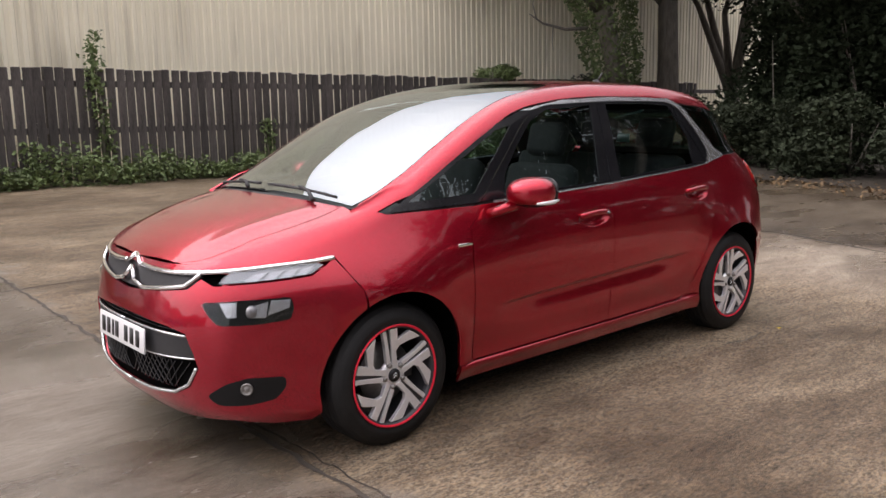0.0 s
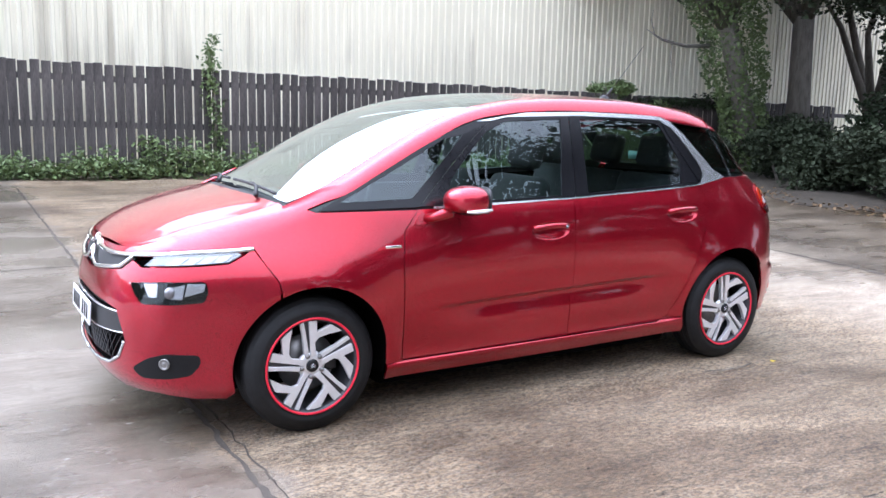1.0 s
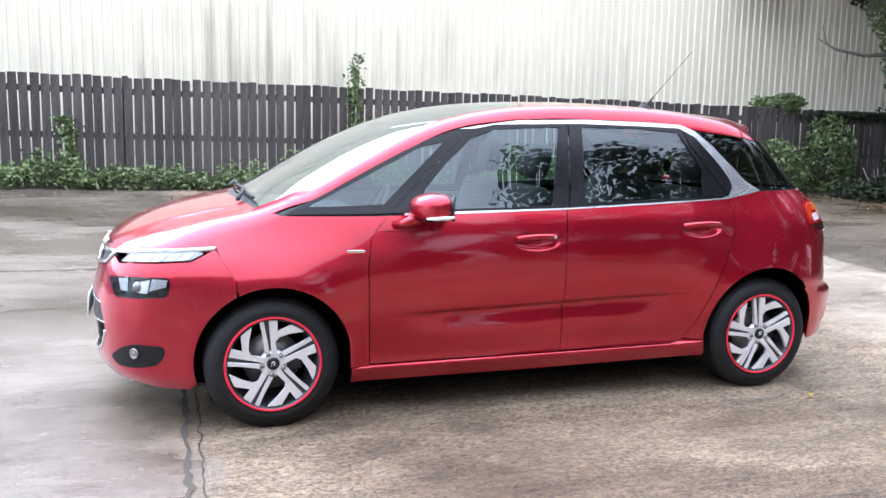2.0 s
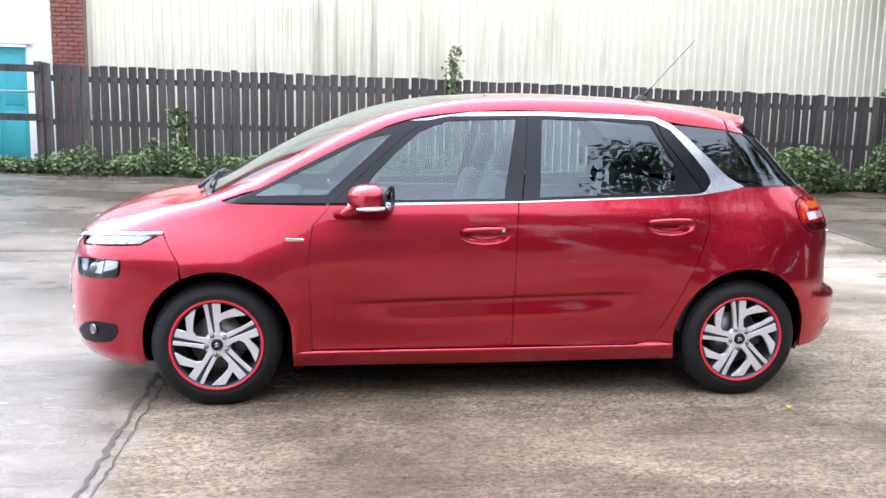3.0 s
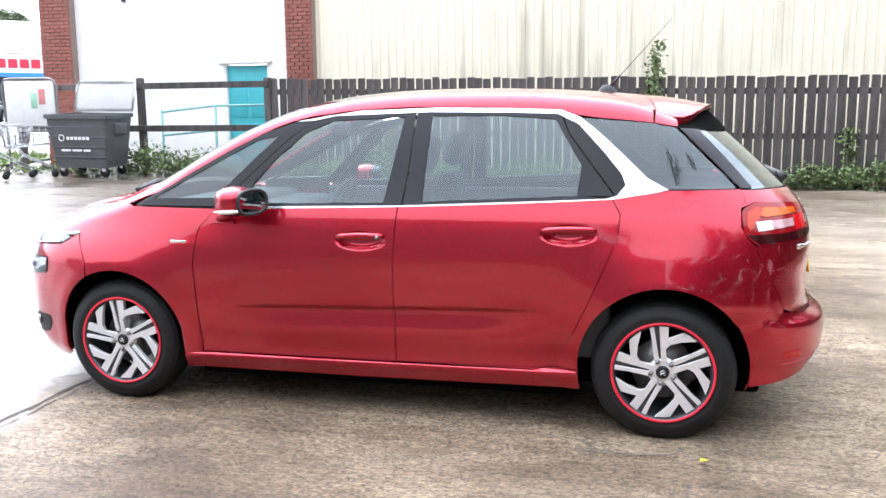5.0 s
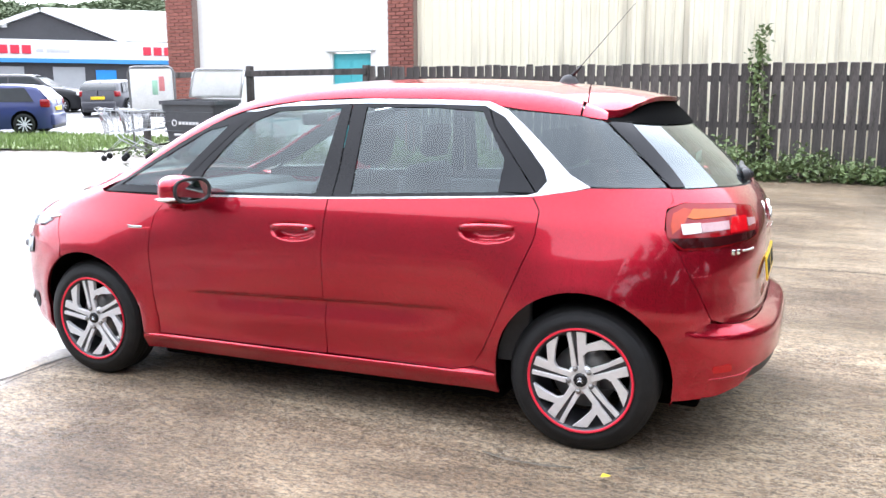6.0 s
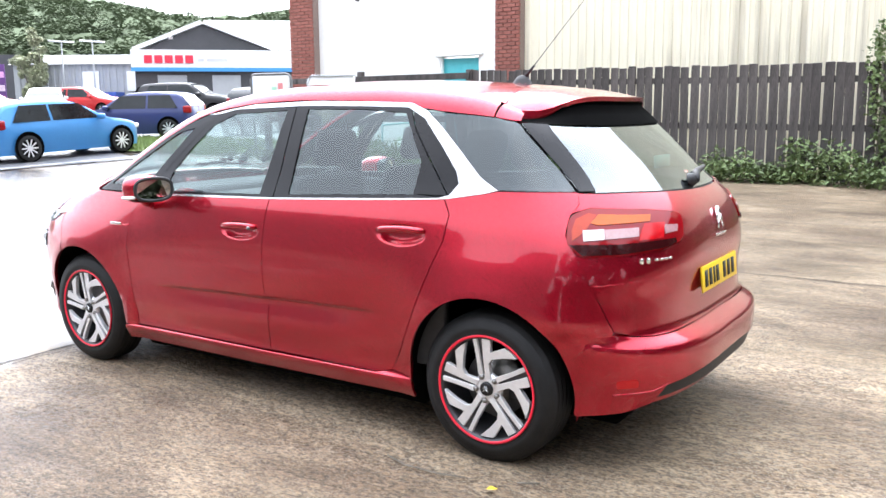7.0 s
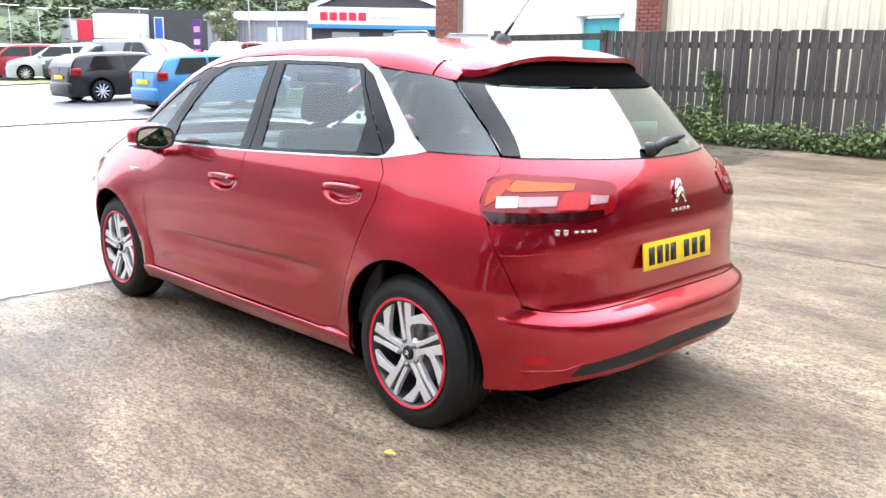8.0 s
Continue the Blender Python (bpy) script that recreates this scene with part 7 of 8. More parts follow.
    for y in (axf, axr):
        for s in (1, -1):
            b = bmesh.new()
            mm = pose(s * (Wd - 0.09), y, 0.305) @ pose(0, 0, 0, 0, 0, 90 * s)
            lathe(b, [(0.20, -0.10), (0.27, -0.108), (0.30, -0.085), (0.31, -0.03), (0.31, 0.08), (0.2, 0.09)], 28, "y", mm)
            tyre = part("wheel", b, M_RUBBER, o)
            b = bmesh.new()
            lathe(b, [(0.205, -0.100), (0.195, -0.085), (0.19, -0.05)], 28, "y", mm)
            for q in range(10):
                box(b, 0.03, 0.2, -0.1, -0.085, -0.016, 0.016, 0, mm @ pose(0, 0, 0, 0, 36 * q, 0))
            lathe(b, [(0.05, -0.106), (0.001, -0.108)], 16, "y", mm)
            part("rim", b, M_ALLOY, tyre, smooth=False)
            # flat near-black disc on the uncut body paints the arch's shade
            b = bmesh.new()
            lathe(b, [(0.345, -0.108), (0.345, -0.104), (0.001, -0.104)], 28, "y", pose(s * (Wd - 0.095), y, 0.33) @ pose(0, 0, 0, 0, 0, 90 * s))
            part("arch_shade_disc", b, M_VOID, o)
    for s in (1, -1):
        part("tail_lamp", boxm(s * Wd * 0.77 - 0.10, s * Wd * 0.77 + 0.10, -L * 0.975, -L * 0.84, 0.54 * Hh, 0.70 * Hh, 0.045, Matrix.Translation((s * Wd * 0.77, -L * 0.9, 0)) @ pose(0, 0, 0, 0, 0, -14 * s) @ Matrix.Translation((-s * Wd * 0.77, L * 0.9, 0))), M_REDLENS, o)
        part("headlamp", boxm(s * Wd * 0.70 - 0.14, s * Wd * 0.70 + 0.14, L * 0.88, L * 0.965, 0.43 * Hh, 0.51 * Hh, 0.03), M_WHITELENS, o)
        part("door_mirror", boxm(s * (Wd + 0.06) - 0.09, s * (Wd + 0.06) + 0.09, 0.30 * L, 0.38 * L, belt + 0.0, belt + 0.13, 0.04), body, o)
    part("rear_plate", boxm(-0.26, 0.26, -L - 0.012, -L + 0.02, 0.47 * Hh, 0.55 * Hh, 0.004), M_PLATEY, o)
    part("rear_bumper", boxm(-Wd * 0.74, Wd * 0.74, -L - 0.03, -L * 0.9, 0.24, 0.42 * Hh, 0.06), body, o)
    part("valance", boxm(-Wd * 0.7, Wd * 0.7, -L - 0.01, -L * 0.9, 0.16, 0.27, 0.03), M_BLACK, o)
    part("front_grille", boxm(-Wd * 0.6, Wd * 0.6, L * 0.93, L + 0.012, 0.22, 0.38 * Hh, 0.03), M_BLACK, o)
    return o


def at(x, y, turn):
    """On the sloping ground, nose turned by so many degrees from +y."""
    e = 1.2
    gx, gy = (G(x + e, y) - G(x - e, y)) / (2 * e), (G(x, y + e) - G(x, y - e)) / (2 * e)
    up = Vector((-gx, -gy, 1)).normalized()
    return Matrix.Translation((x, y, G(x, y) + 0.02)) @ Vector((0, 0, 1)).rotation_difference(up).to_matrix().to_4x4() @ pose(0, 0, 0, 0, 0, turn)


def car_rows():
    g = "parked cars"
    parked_car(at(-15.9, 8.0, 2), (0.05, 0.22, 0.50), "bright blue small hatchback parked on asphalt", 3.85, 1.68, 1.34, group=g)
    parked_car(at(-20.4, 7.9, 2), (0.006, 0.006, 0.007), "black hatchback parked beside the blue one", 4.2, 1.76, 1.33, estate=True, group=g)
    parked_car(at(-19.0, 12.7, 122), (0.02, 0.03, 0.12), "dark blue compact crossover parked by the lawn", 3.75, 1.66, 1.38, group=g)
    parked_car(at(-28.06, 22.1, -58), (0.015, 0.015, 0.017), "black crossover parked before the shop", 4.4, 1.8, 1.58, estate=True, group=g)
    parked_car(at(-23.4, 22.2, 23), (0.05, 0.05, 0.06), "dark grey estate parked near the lawn", 4.2, 1.72, 1.35, estate=True, group=g)
    parked_car(at(-36.2, 22.4, -62), (0.50, 0.02, 0.02), "red hatchback parked far off", 3.9, 1.7, 1.45, group=g)
    parked_car(at(-38.6, 18.2, -60), (0.30, 0.03, 0.03), "dull red estate parked far off", 4.4, 1.75, 1.5, estate=True, group=g)
    parked_car(at(-31.0, 13.2, -78), (0.22, 0.225, 0.24), "grey panel van parked across the car park", 5.2, 1.9, 1.65, van=True, group=g)
    for i, (x, y, c, lab) in enumerate(((-36.5, 10.2, (0.35, 0.02, 0.03), "red hatchback in the far row"), (-34.2, 10.9, (0.55, 0.55, 0.57), "silver hatchback in the far row"), (-39.5, 9.4, (0.6, 0.6, 0.6), "white hatchback in the far row"), (-33.0, 12.0, (0.015, 0.015, 0.018), "black hatchback in the far row"), (-36.0, 16.8, (0.62, 0.62, 0.62), "white hatchback parked far off"), (-42.0, 8.0, (0.02, 0.03, 0.08), "navy hatchback in the far row"), (-40.5, 14.6, (0.1, 0.1, 0.11), "dark grey hatchback parked far off"), (-34.5, 19.2, (0.7, 0.7, 0.7), "white hatchback near the grey building"))):
        parked_car(at(x, y, 150 + 12 * i if i != 4 else -70), c, lab, 4.0, 1.74, 1.48, estate=i % 2 == 0, group=g)


car_rows()


def bin_(m, label):
    """A four-wheeled waste container with its domed lid thrown back."""
    o = thing("waste_container", label, "bin", m)
    mg = mat("grey_bin_plastic", (0.085, 0.088, 0.095), 0.45, var=0.15, scale=4, bump=0.05)
    bm = bmesh.new()
    rings = []
    for z, hx, hy in ((0.20, 0.54, 0.40), (0.5, 0.58, 0.44), (1.0, 0.635, 0.49), (1.18, 0.65, 0.505), (1.18, 0.69, 0.54), (1.26, 0.69, 0.54), (1.26, 0.64, 0.49), (0.3, 0.56, 0.42)):
        rings.append([bm.verts.new((hx * a, hy * b, z)) for a, b in rounded([(-1, -1), (1, -1), (1, 1), (-1, 1)], 0.12, 3)])
    for a, b in zip(rings, rings[1:]):
        for i in range(len(a)):
            bm.faces.new((a[i], a[(i + 1) % len(a)], b[(i + 1) % len(a)], b[i]))
    bm.faces.new(rings[0][::-1])
    part("body", bm, mg, o, smooth=False)
    for z in (0.42, 0.62, 0.82, 1.02):
        part("rib", boxm(-0.60 - 0.03 * z, 0.60 + 0.03 * z, -0.44 - 0.055 * z, -0.41 - 0.055 * z, z - 0.012, z + 0.012, 0.006), mg, o)
    part("side_socket", boxm(0.60, 0.70, -0.2, 0.2, 0.85, 1.08, 0.02), mg, o)
    bm = bmesh.new()
    cols = []
    for i in range(9):
        u = i / 8
        yy, zz = 0.54 + 0.24 * u - 0.04 * math.sin(math.pi * u), 1.28 + 0.62 * u
        cols.append([bm.verts.new((x, yy + 0.05 * (1 - abs(x) / 0.66), zz)) for x in (-0.66, -0.6, -0.3, 0, 0.3, 0.6, 0.66)])
    for a, b in zip(cols, cols[1:]):
        for i in range(6):
            bm.faces.new((a[i], a[i + 1], b[i + 1], b[i]))
    bmesh.ops.solidify(bm, geom=bm.faces[:], thickness=0.02)
    lid = part("lid", bm, mat("pale_grey_lid", (0.72, 0.72, 0.7), 0.5, var=0.1, scale=4), o, "pale grey domed lid thrown open")
    bm = bmesh.new()
    tube(bm, [(-0.66, 0.53, 1.3), (-0.66, 0.72, 1.82), (-0.6, 0.78, 1.9), (0.6, 0.78, 1.9), (0.66, 0.72, 1.82), (0.66, 0.53, 1.3)], 0.018, 6)
    part("lid_rim", bm, M_SATIN, lid)
    for x in (-0.45, 0.45):
        for y in (-0.32, 0.32):
            bm = bmesh.new()
            lathe(bm, [(0.001, -0.025), (0.09, -0.025), (0.10, 0.0), (0.09, 0.025), (0.001, 0.025)], 18, "y", Matrix.Translation((x, y, 0.10)))
            cw = part("castor", bm, M_RUBBER, o)
            part("bracket", boxm(x - 0.04, x + 0.04, y - 0.04, y + 0.04, 0.12, 0.21, 0.01), M_SATIN, cw)
    # pale mark and lettering on the front, as plain shapes
    mw = mat("white_print", (0.75, 0.75, 0.75), 0.5, var=0.05)
    f = lambda z: -0.41 - 0.077 * z - 0.030
    bm = bmesh.new()
    tube(bm, [(-0.33 + 0.055 * math.cos(a), f(0.80), 0.80 + 0.06 * math.sin(a)) for a in [2 * math.pi * i / 16 for i in range(17)]], 0.012, 5)
    part("round_mark", bm, mw, o)
    for i in range(6):
        part("print_bar", boxm(-0.22 + 0.085 * i, -0.155 + 0.085 * i, f(0.79) - 0.004, f(0.79), 0.765, 0.825), mw, o, smooth=False)
    for x0, w in ((-0.36, 0.2), (-0.12, 0.2), (0.12, 0.15)):
        part("print_bar", boxm(x0, x0 + w, f(0.55) - 0.004, f(0.55), 0.535, 0.575), mw, o, smooth=False)
    return o


M_ZINC = mat("dull_zinc_wire", (0.42, 0.43, 0.44), 0.4, 0.7, var=0.15, scale=20)


def trolley(m, label):
    """A wire shopping trolley."""
    o = thing("shopping_trolley", label, "trolley", m, "shopping trolleys")
    b = bmesh.new()
    def wire(pts, r=0.008):
        tube(b, pts, r, 5)
    rim = [(-0.27, -0.45, 1.0), (0.27, -0.45, 1.0), (0.24, 0.42, 0.93), (-0.24, 0.42, 0.93), (-0.27, -0.45, 1.0)]
    low = [(-0.20, -0.38, 0.55), (0.20, -0.38, 0.55), (0.18, 0.36, 0.62), (-0.18, 0.36, 0.62), (-0.20, -0.38, 0.55)]
    wire(rim, 0.011)
    wire(low, 0.009)
    part("basket_rim", b, M_ZINC, o)
    b = bmesh.new()
    for (p, q), (r, s) in zip(zip(rim, rim[1:]), zip(low, low[1:])):
        for i in range(8):
            u = i / 8
            wire([Vector(p).lerp(Vector(q), u), Vector(r).lerp(Vector(s), u)], 0.0045)
    for k in range(1, 4):
        wire([Vector(p).lerp(Vector(q), k / 4) for p, q in zip(rim, low)], 0.0045)
    for i in range(7):
        u = i / 6
        wire([Vector(low[0]).lerp(Vector(low[1]), u), Vector(low[3]).lerp(Vector(low[2]), u)], 0.0045)
    part("basket", b, M_ZINC, o, "thin wire basket")
    for s in (1, -1):
        b = bmesh.new()
        wire([(s * 0.25, -0.52, 1.02), (s * 0.23, -0.45, 0.95), (s * 0.2, -0.1, 0.42), (s * 0.24, -0.42, 0.14)], 0.013)
        wire([(s * 0.2, -0.1, 0.42), (s * 0.17, 0.40, 0.15)], 0.013)
        part("frame_leg", b, M_ZINC, o)
        for y in (-0.42, 0.40):
            b = bmesh.new()
            lathe(b, [(0.001, -0.015), (0.055, -0.015), (0.062, 0.0), (0.055, 0.015), (0.001, 0.015)], 16, "y", Matrix.Translation((s * (0.24 if y < 0 else 0.17), y, 0.062)) @ pose(0, 0, 0, 0, 0, 90))
            part("castor", b, M_RUBBER, o)
    b = bmesh.new()
    wire([(-0.27, -0.53, 1.02), (0.27, -0.53, 1.02)], 0.017)
    part("handle", b, M_BLACK, o)
    part("sign_panel", boxm(-0.11, 0.11, -0.46, -0.45, 0.78, 0.92, 0.004), mat("red_panel", (0.4, 0.02, 0.03), 0.5), o)
    return o


def rubbish_corner():
    bin_(at(-8.93, 9.40, 4) @ Matrix.Scale(0.92, 4), "grey four-wheeled waste container with its lid open")
    o = thing("display_panel", "pale board in a rounded grey tube frame", "panel", at(-10.66, 10.0, 3))
    b = bmesh.new()
    hoop = [(-0.56, 0, 0.0), (-0.58, 0, 0.9), (-0.60, 0, 1.68), (-0.53, 0, 1.78), (-0.44, 0, 1.80), (0.44, 0, 1.80), (0.53, 0, 1.77), (0.59, 0, 1.66), (0.57, 0, 0.9), (0.56, 0, 0.0)]
    tube(b, hoop, 0.024, 8)
    tube(b, [(-0.58, 0, 0.9), (0.57, 0, 0.9)], 0.018, 8)
    part("frame", b, mat("dull_galvanised_tube", (0.22, 0.22, 0.22), 0.45, 0.5, var=0.2), o)
    board = part("board", boxm(-0.55, 0.54, -0.012, 0.012, 0.92, 1.76, 0.01), mat("pale_board", (0.68, 0.68, 0.66), 0.5, var=0.12, scale=3), o, "pale weathered board")
    part("colour_patch", boxm(0.02, 0.16, -0.016, -0.012, 1.22, 1.52, 0.001), mat("faded_green_print", (0.30, 0.52, 0.38), 0.6, var=0.2), board)
    part("colour_patch", boxm(0.20, 0.34, -0.016, -0.012, 1.30, 1.60, 0.001), mat("faded_red_print", (0.62, 0.22, 0.22), 0.6, var=0.2), board)
    trolley(at(-10.22, 8.72, -58), "wire shopping trolley standing by the bin")
    trolley(at(-9.86, 8.86, -52), "wire shopping trolley pushed against another")
    rnd = np.random.RandomState(31)
    o = thing("weeds", "tufts of weeds round the bin's wheels", "weeds")
    pts = np.stack([rnd.uniform(-11.5, -8.6, 900), rnd.uniform(9.3, 10.6, 900), np.zeros(900)], 1)
    pts[:, 2] = [G(a, b) + abs(rnd.normal()) * 0.08 for a, b in pts[:, :2]]
    leaves("foliage", pts, 0.06, M_LEAF, 33, o)


rubbish_corner()

M_SHOPDARK = mat("dark_grey_cladding", (0.05, 0.05, 0.055), 0.6, var=0.15, scale=0.6)
M_SHOPWHITE = mat("white_fascia", (0.75, 0.75, 0.74), 0.5, var=0.04, scale=0.5)
M_SHOPBLUE = mat("blue_stripe", (0.05, 0.25, 0.55), 0.5, var=0.05)
M_GREYSHED = mat("grey_profiled_sheet", (0.35, 0.36, 0.37), 0.55, var=0.08, scale=0.4)
M_SIGNRED = mat("red_sign_letter", (0.60, 0.02, 0.05), 0.5, var=0.05)


def red_letters(parent, m, x0, z0, hgt, n=5):
    """Red fascia lettering as plain blocks of its size."""
    w = hgt * 1.05
    for i in range(n):
        x = x0 + i * w * 1.18
        part("sign_block", boxm(x, x + w * 0.92, -0.06, 0.0, z0, z0 + hgt, 0.02, m), M_SIGNRED, parent, smooth=False)


def shop():
    """The gabled shop: local x runs along its front, y goes back, z up from its floor."""
    ax, ay = -38.4, 27.0
    m = Matrix.Translation((ax, ay, 1.45)) @ pose(0, 0, 0, 0, 0, 48)
    o = thing("shop", "white and dark grey gabled shop with a blue stripe", "shop", m)
    part("wall", boxm(0.0, 8.4, 0.3, 14, 0, 2.9), M_SHOPDARK, o, smooth=False)
    part("wall", boxm(8.4, 22, 0.3, 12, 0, 2.9), M_SHOPDARK, o, smooth=False)
    part("fascia", boxm(-0.15, 22, -0.05, 0.6, 2.45, 3.5, 0.02), M_SHOPWHITE, o, smooth=False)
    part("stripe", boxm(-0.16, 22, -0.08, -0.05, 2.30, 2.52), M_SHOPBLUE, o, smooth=False)
    bm = bmesh.new()
    tri = [(0.35, 3.45), (7.6, 3.45), (3.8, 4.95)]
    a = [bm.verts.new((x, 0.35, z)) for x, z in tri]
    b = [bm.verts.new((x, 0.6, z)) for x, z in tri]
    bm.faces.new(a)
    bm.faces.new(b[::-1])
    for i in range(3):
        bm.faces.new((a[i], b[i], b[(i + 1) % 3], a[(i + 1) % 3]))
    part("gable", bm, M_SHOPDARK, o, "dark boarded gable", smooth=False)
    for p, q in (((0.0, 3.42), (3.8, 4.98)), ((3.8, 4.98), (7.9, 3.42))):
        bm = bmesh.new()
        d = Vector((q[0] - p[0], 0, q[1] - p[1]))
        nv = Vector((-d.z, 0, d.x)).normalized() * 0.22
        c = [Vector((p[0], 0, p[1])), Vector((q[0], 0, q[1])), Vector((q[0], 0, q[1])) + nv, Vector((p[0], 0, p[1])) + nv]
        f0 = [bm.verts.new(v + Vector((0, 0.1, 0))) for v in c]
        f1 = [bm.verts.new(v + Vector((0, 14, 0))) for v in c]
        bm.faces.new(f0)
        bm.faces.new(f1[::-1])
        for i in range(4):
            bm.faces.new((f0[i], f1[i], f1[(i + 1) % 4], f0[(i + 1) % 4]))
        bmesh.ops.recalc_face_normals(bm, faces=bm.faces[:])
        part("roof", bm, M_SHOPWHITE, o, smooth=False)
    bm = bmesh.new()
    q = [bm.verts.new(v) for v in ((3.8, 0.42, 5.2), (22, 5.0, 5.8), (22, 0.2, 3.55), (7.8, 0.2, 3.55))]
    bm.faces.new(q)
    bmesh.ops.solidify(bm, geom=bm.faces[:], thickness=-0.1)
    part("roof", bm, M_SHOPWHITE, o, "pale side roof slope", smooth=False)
    red_letters(o, Matrix.Translation((0, -0.06, 0)), 0.55, 2.75, 0.45)
    red_letters(o, Matrix.Translation((0, -0.06, 0)), 8.85, 2.78, 0.45)
    mp_ = mat("faint_grey_print", (0.5, 0.5, 0.52), 0.6, var=0.1)
    for x, w in ((3.45, 0.36), (3.95, 1.15)):
        part("print_bar", boxm(x, x + w, -0.07, -0.05, 2.85, 3.02), mp_, o, smooth=False)
    part("door", boxm(6.35, 7.4, 0.22, 0.3, 0, 1.95), mat("bright_blue_door", (0.02, 0.25, 0.7), 0.5, var=0.05), o, "bright blue door", smooth=False)
    for x in (1.2, 4.2):
        part("shutter", boxm(x, x + 1.6, 0.24, 0.3, 0.3, 2.1), M_GREYSHED, o, smooth=False)
    part("alarm_box", boxm(1.9, 2.15, 0.25, 0.35, 4.1, 4.35), M_SHOPWHITE, o, smooth=False)


shop()


def grey_shed():
    m = Matrix.Translation((-57.3, 30.8, 1.9)) @ pose(0, 0, 0, 0, 0, 33)
    o = thing("industrial_shed", "grey profiled-sheet industrial shed", "shed", m)
    bm = bmesh.new()
    pts = []
    x = 0.0
    while x < 12:
        pts += [(x, 0), (x + 0.2, 0), (x + 0.25, -0.06), (x + 0.45, -0.06)]
        x += 0.5
    lo = [bm.verts.new((a, b, 0)) for a, b in pts]
    hi = [bm.verts.new((a, b, 3.0)) for a, b in pts]
    for i in range(len(pts) - 1):
        bm.faces.new((lo[i], lo[i + 1], hi[i + 1], hi[i]))
    box(bm, 0, 12, 0.02, 12, 0, 3.0)
    part("wall", bm, M_GREYSHED, o, smooth=False)
    bm = bmesh.new()
    q = [bm.verts.new(v) for v in ((-0.3, -0.3, 3.0), (12.3, -0.3, 3.0), (12.3, 5, 4.0), (-0.3, 5, 4.0))]
    bm.faces.new(q)
    bmesh.ops.solidify(bm, geom=bm.faces[:], thickness=0.15)
    part("roof", bm, M_GREYSHED, o, smooth=False)
    for x in (5.0, 8.2):
        part("window", boxm(x, x + 1.2, -0.12, -0.05, 1.1, 2.5, 0.02), M_SHOPWHITE, o, smooth=False)
    part("skip", boxm(4.2, 8.2, -2.2, -0.6, 0, 1.0, 0.03), mat("blue_skip", (0.03, 0.08, 0.35), 0.5), o, "blue skip", smooth=False)
    m = Matrix.Translation((-82.2, 29.3, 2.0)) @ pose(0, 0, 0, 0, 0, 47.6)
    o = thing("supermarket", "dark grey retail building with white fascia and sign panels", "shop", m)
    part("wall", boxm(3.2, 14.5, 0, 14, 0, 4.7), M_SHOPDARK, o, smooth=False)
    part("wall", boxm(0.0, 3.2, -0.6, 12, 0, 3.7), M_GREYSHED, o, smooth=False)
    part("fascia", boxm(3.3, 8.2, -1.2, 0.0, 1.9, 4.2, 0.03), M_SHOPWHITE, o, "white canopy fascia", smooth=False)
    part("shopfront", boxm(3.4, 8.1, -0.08, 0, 0.2, 1.85), M_CARGLASS, o, "dark glazed shopfront", smooth=False)
    part("sign", boxm(1.6, 3.05, -0.75, -0.6, 1.7, 3.6), M_SIGNRED, o, "red sign panel", smooth=False)
    part("sign", boxm(1.05, 1.6, -0.72, -0.6, 1.7, 3.45), M_SHOPWHITE, o, smooth=False)
    part("sign", boxm(8.7, 9.6, -0.12, 0.0, 1.9, 4.0), M_SHOPWHITE, o, smooth=False)
    part("sign", boxm(8.8, 9.5, -0.16, -0.12, 2.0, 3.9), mat("blue_sign", (0.04, 0.12, 0.45), 0.5), o, smooth=False)
    o = thing("totem_sign", "tall purple and pink totem sign", "sign", Matrix.Translation((-61.2, 32.0, 1.95)) @ pose(0, 0, 0, 0, 0, 55))
    part("panel", boxm(-0.32, 0.32, -0.1, 0.1, 0, 3.2, 0.02), mat("purple_panel", (0.10, 0.03, 0.16), 0.5), o, smooth=False)
    for z, c in ((2.2, (0.6, 0.3, 0.55)), (1.2, (0.65, 0.5, 0.6)), (0.4, (0.65, 0.2, 0.35))):
        part("print_bar", boxm(-0.24, 0.24, -0.13, -0.1, z, z + 0.45), mat("sign_print", c, 0.5), o, smooth=False)
    o = thing("lamp_post", "slim grey car park lamp post", "lamp post", Matrix.Translation((-74.1, 21.9, 2.0)))
    b = bmesh.new()
    tube(b, [(0, 0, -0.3), (0, 0, 4.2)], [0.06, 0.04], 8)
    part("pole", b, M_GREYSHED, o)
    for s in (1, -1):
        part("lantern", boxm(-0.12, 0.12, s * 0.45 - 0.4, s * 0.45 + 0.4, 4.16, 4.26, 0.03), M_SHOPWHITE, o)
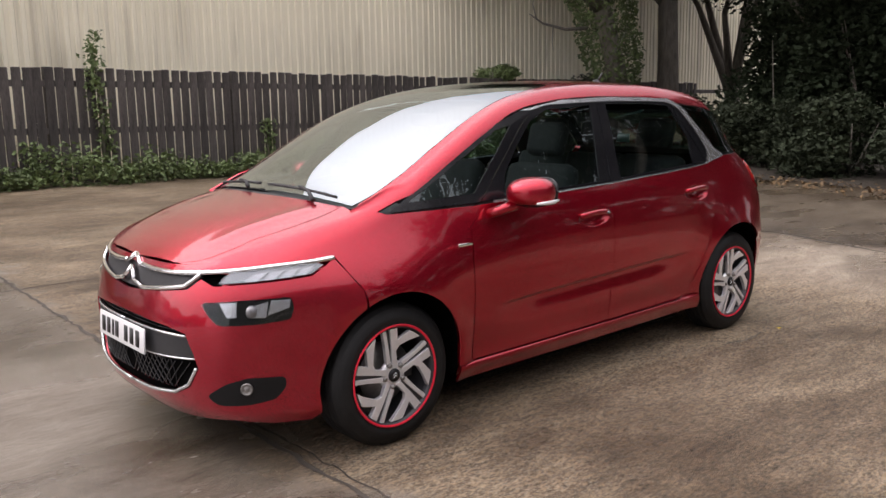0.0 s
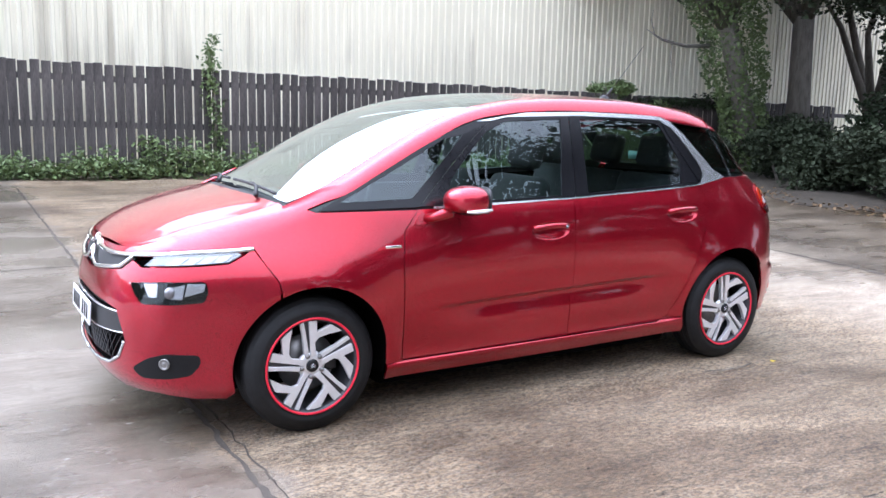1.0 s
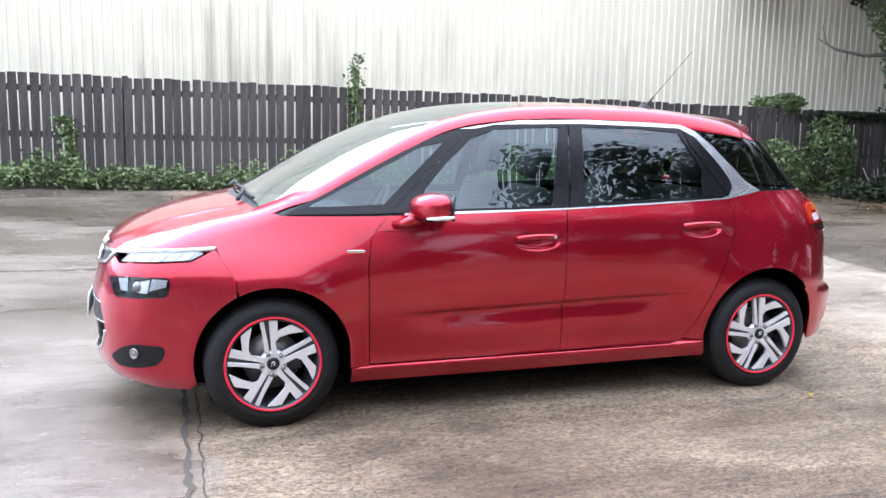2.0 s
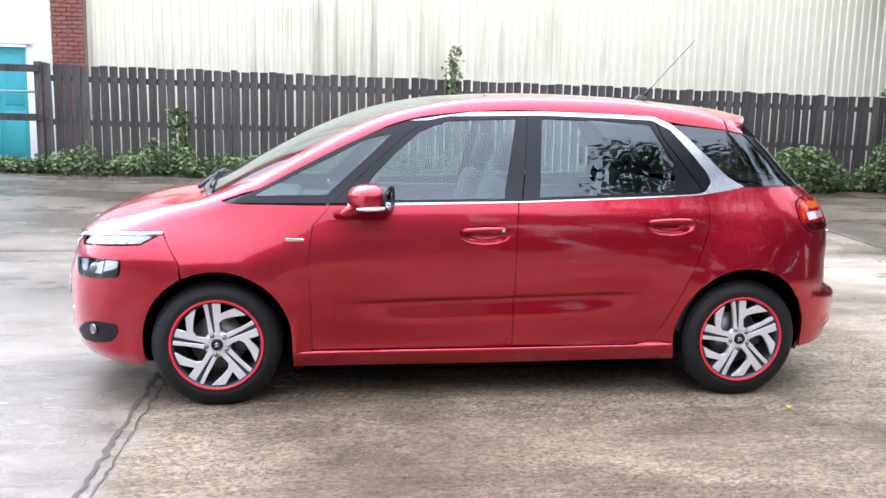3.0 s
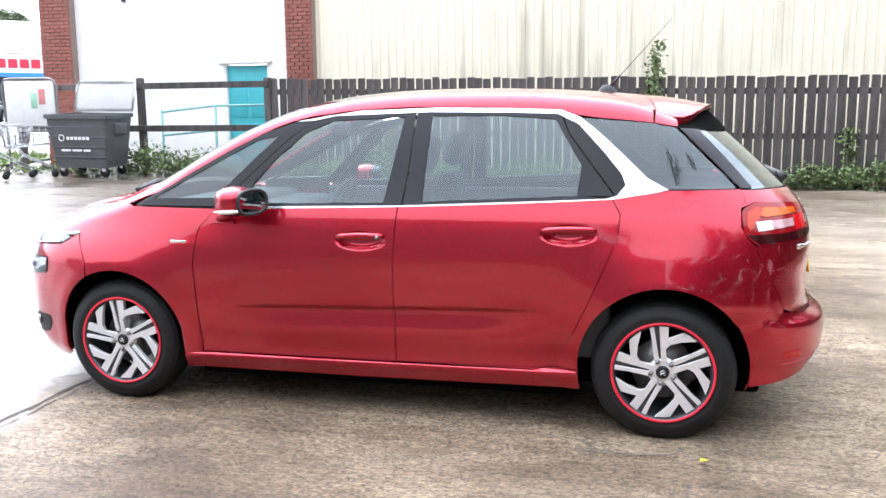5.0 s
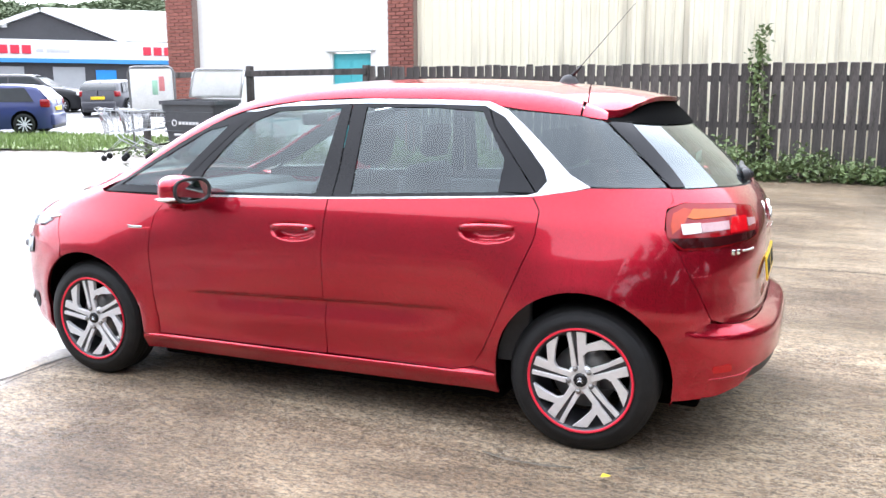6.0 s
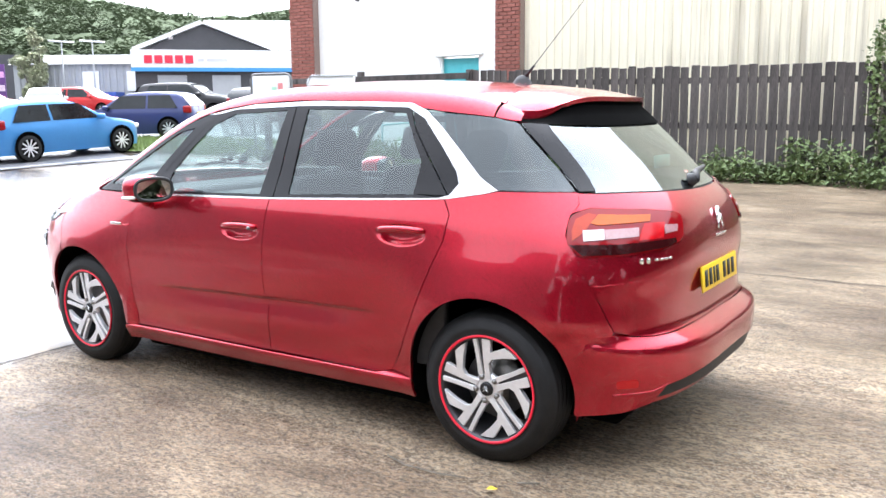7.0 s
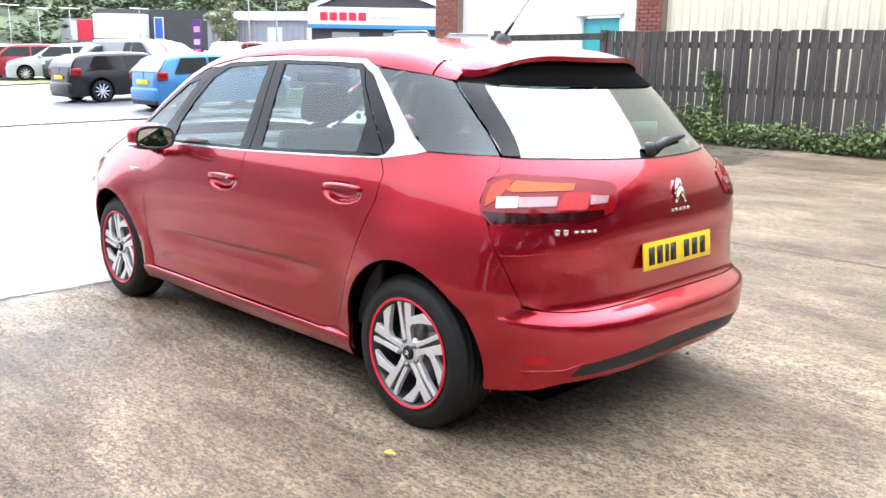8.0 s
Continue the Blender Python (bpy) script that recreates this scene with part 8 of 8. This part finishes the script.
    for x, y in ((-73.4, 24.0), (-72.6, 26.3), (-70.4, 31.5), (-47.4, 28.4), (-46.4, 29.9), (-43.9, 33.4)):
        copy_thing(o, Matrix.Translation((x, y, G(x, y))))


grey_shed()


def hill():
    """A wooded hill: a lumpy slope of crowns, with leaf clumps over it."""
    rnd = np.random.RandomState(77)

    def rise(b, d):
        ridge = 4.0 + 18.0 * step01((b - 118) / 16) * (0.9 + 0.1 * math.sin(b * 0.35))
        return 1.0 + ridge * (max(0.0, d - 85) / 105) ** 0.8

    pts = []
    for i in range(1900):
        b = rnd.uniform(116, 178)
        d = 85 + 92 * rnd.rand() ** 0.8
        r = rnd.uniform(1.0, 2.3)
        c = (d * math.cos(radians(b)), d * math.sin(radians(b)), rise(b, d) + 1.0 + r * 0.2)
        pts.append(blob(rnd, c, (r, r, r * rnd.uniform(0.8, 1.2)), 130, 0.7))
    m = mat("far_woods_green", (0.125, 0.152, 0.095), 0.95, var=0.22, scale=0.12, spec=0.05)
    woods = leaves("far_woods", np.concatenate(pts), 0.55, m, 78, droop=3.0)
    tagged(woods, "wooded hillside beyond the car park", "woods", kind="stuff")
    bm = bmesh.new()
    rows = []
    for k in range(44):
        d = 84 + 108 * k / 43
        row = []
        for i in range(180):
            b = 115 + 64 * i / 179
            x, y = d * math.cos(radians(b)), d * math.sin(radians(b))
            lump = 1.6 * noise.noise((x * 0.28, y * 0.28, 3.1)) + 0.7 * noise.noise((x * 0.8, y * 0.8, 1.7))
            row.append(bm.verts.new((x, y, rise(b, d) + (1.6 + lump if k else -2.0))))
        rows.append(row)
    for p, q in zip(rows, rows[1:]):
        for i in range(179):
            bm.faces.new((p[i], p[i + 1], q[i + 1], q[i]))
    tagged(part("hillside", bm, m), "dark wooded hillside", "hill", kind="structure")


hill()
tree(Matrix.Translation((-55.0, 30.9, 2.0)), 15, 5.0, 1.15, 8000, M_LEAFPALE, label="pale leafy tree beside the grey shed", lsize=0.2, low=0.12)
bush("bush", "pale leafy bush at the foot of the tree", (-54.6, 30.7, 3.6), (1.0, 1.0, 1.5), 3600, M_LEAFPALE, 520, 0.2)
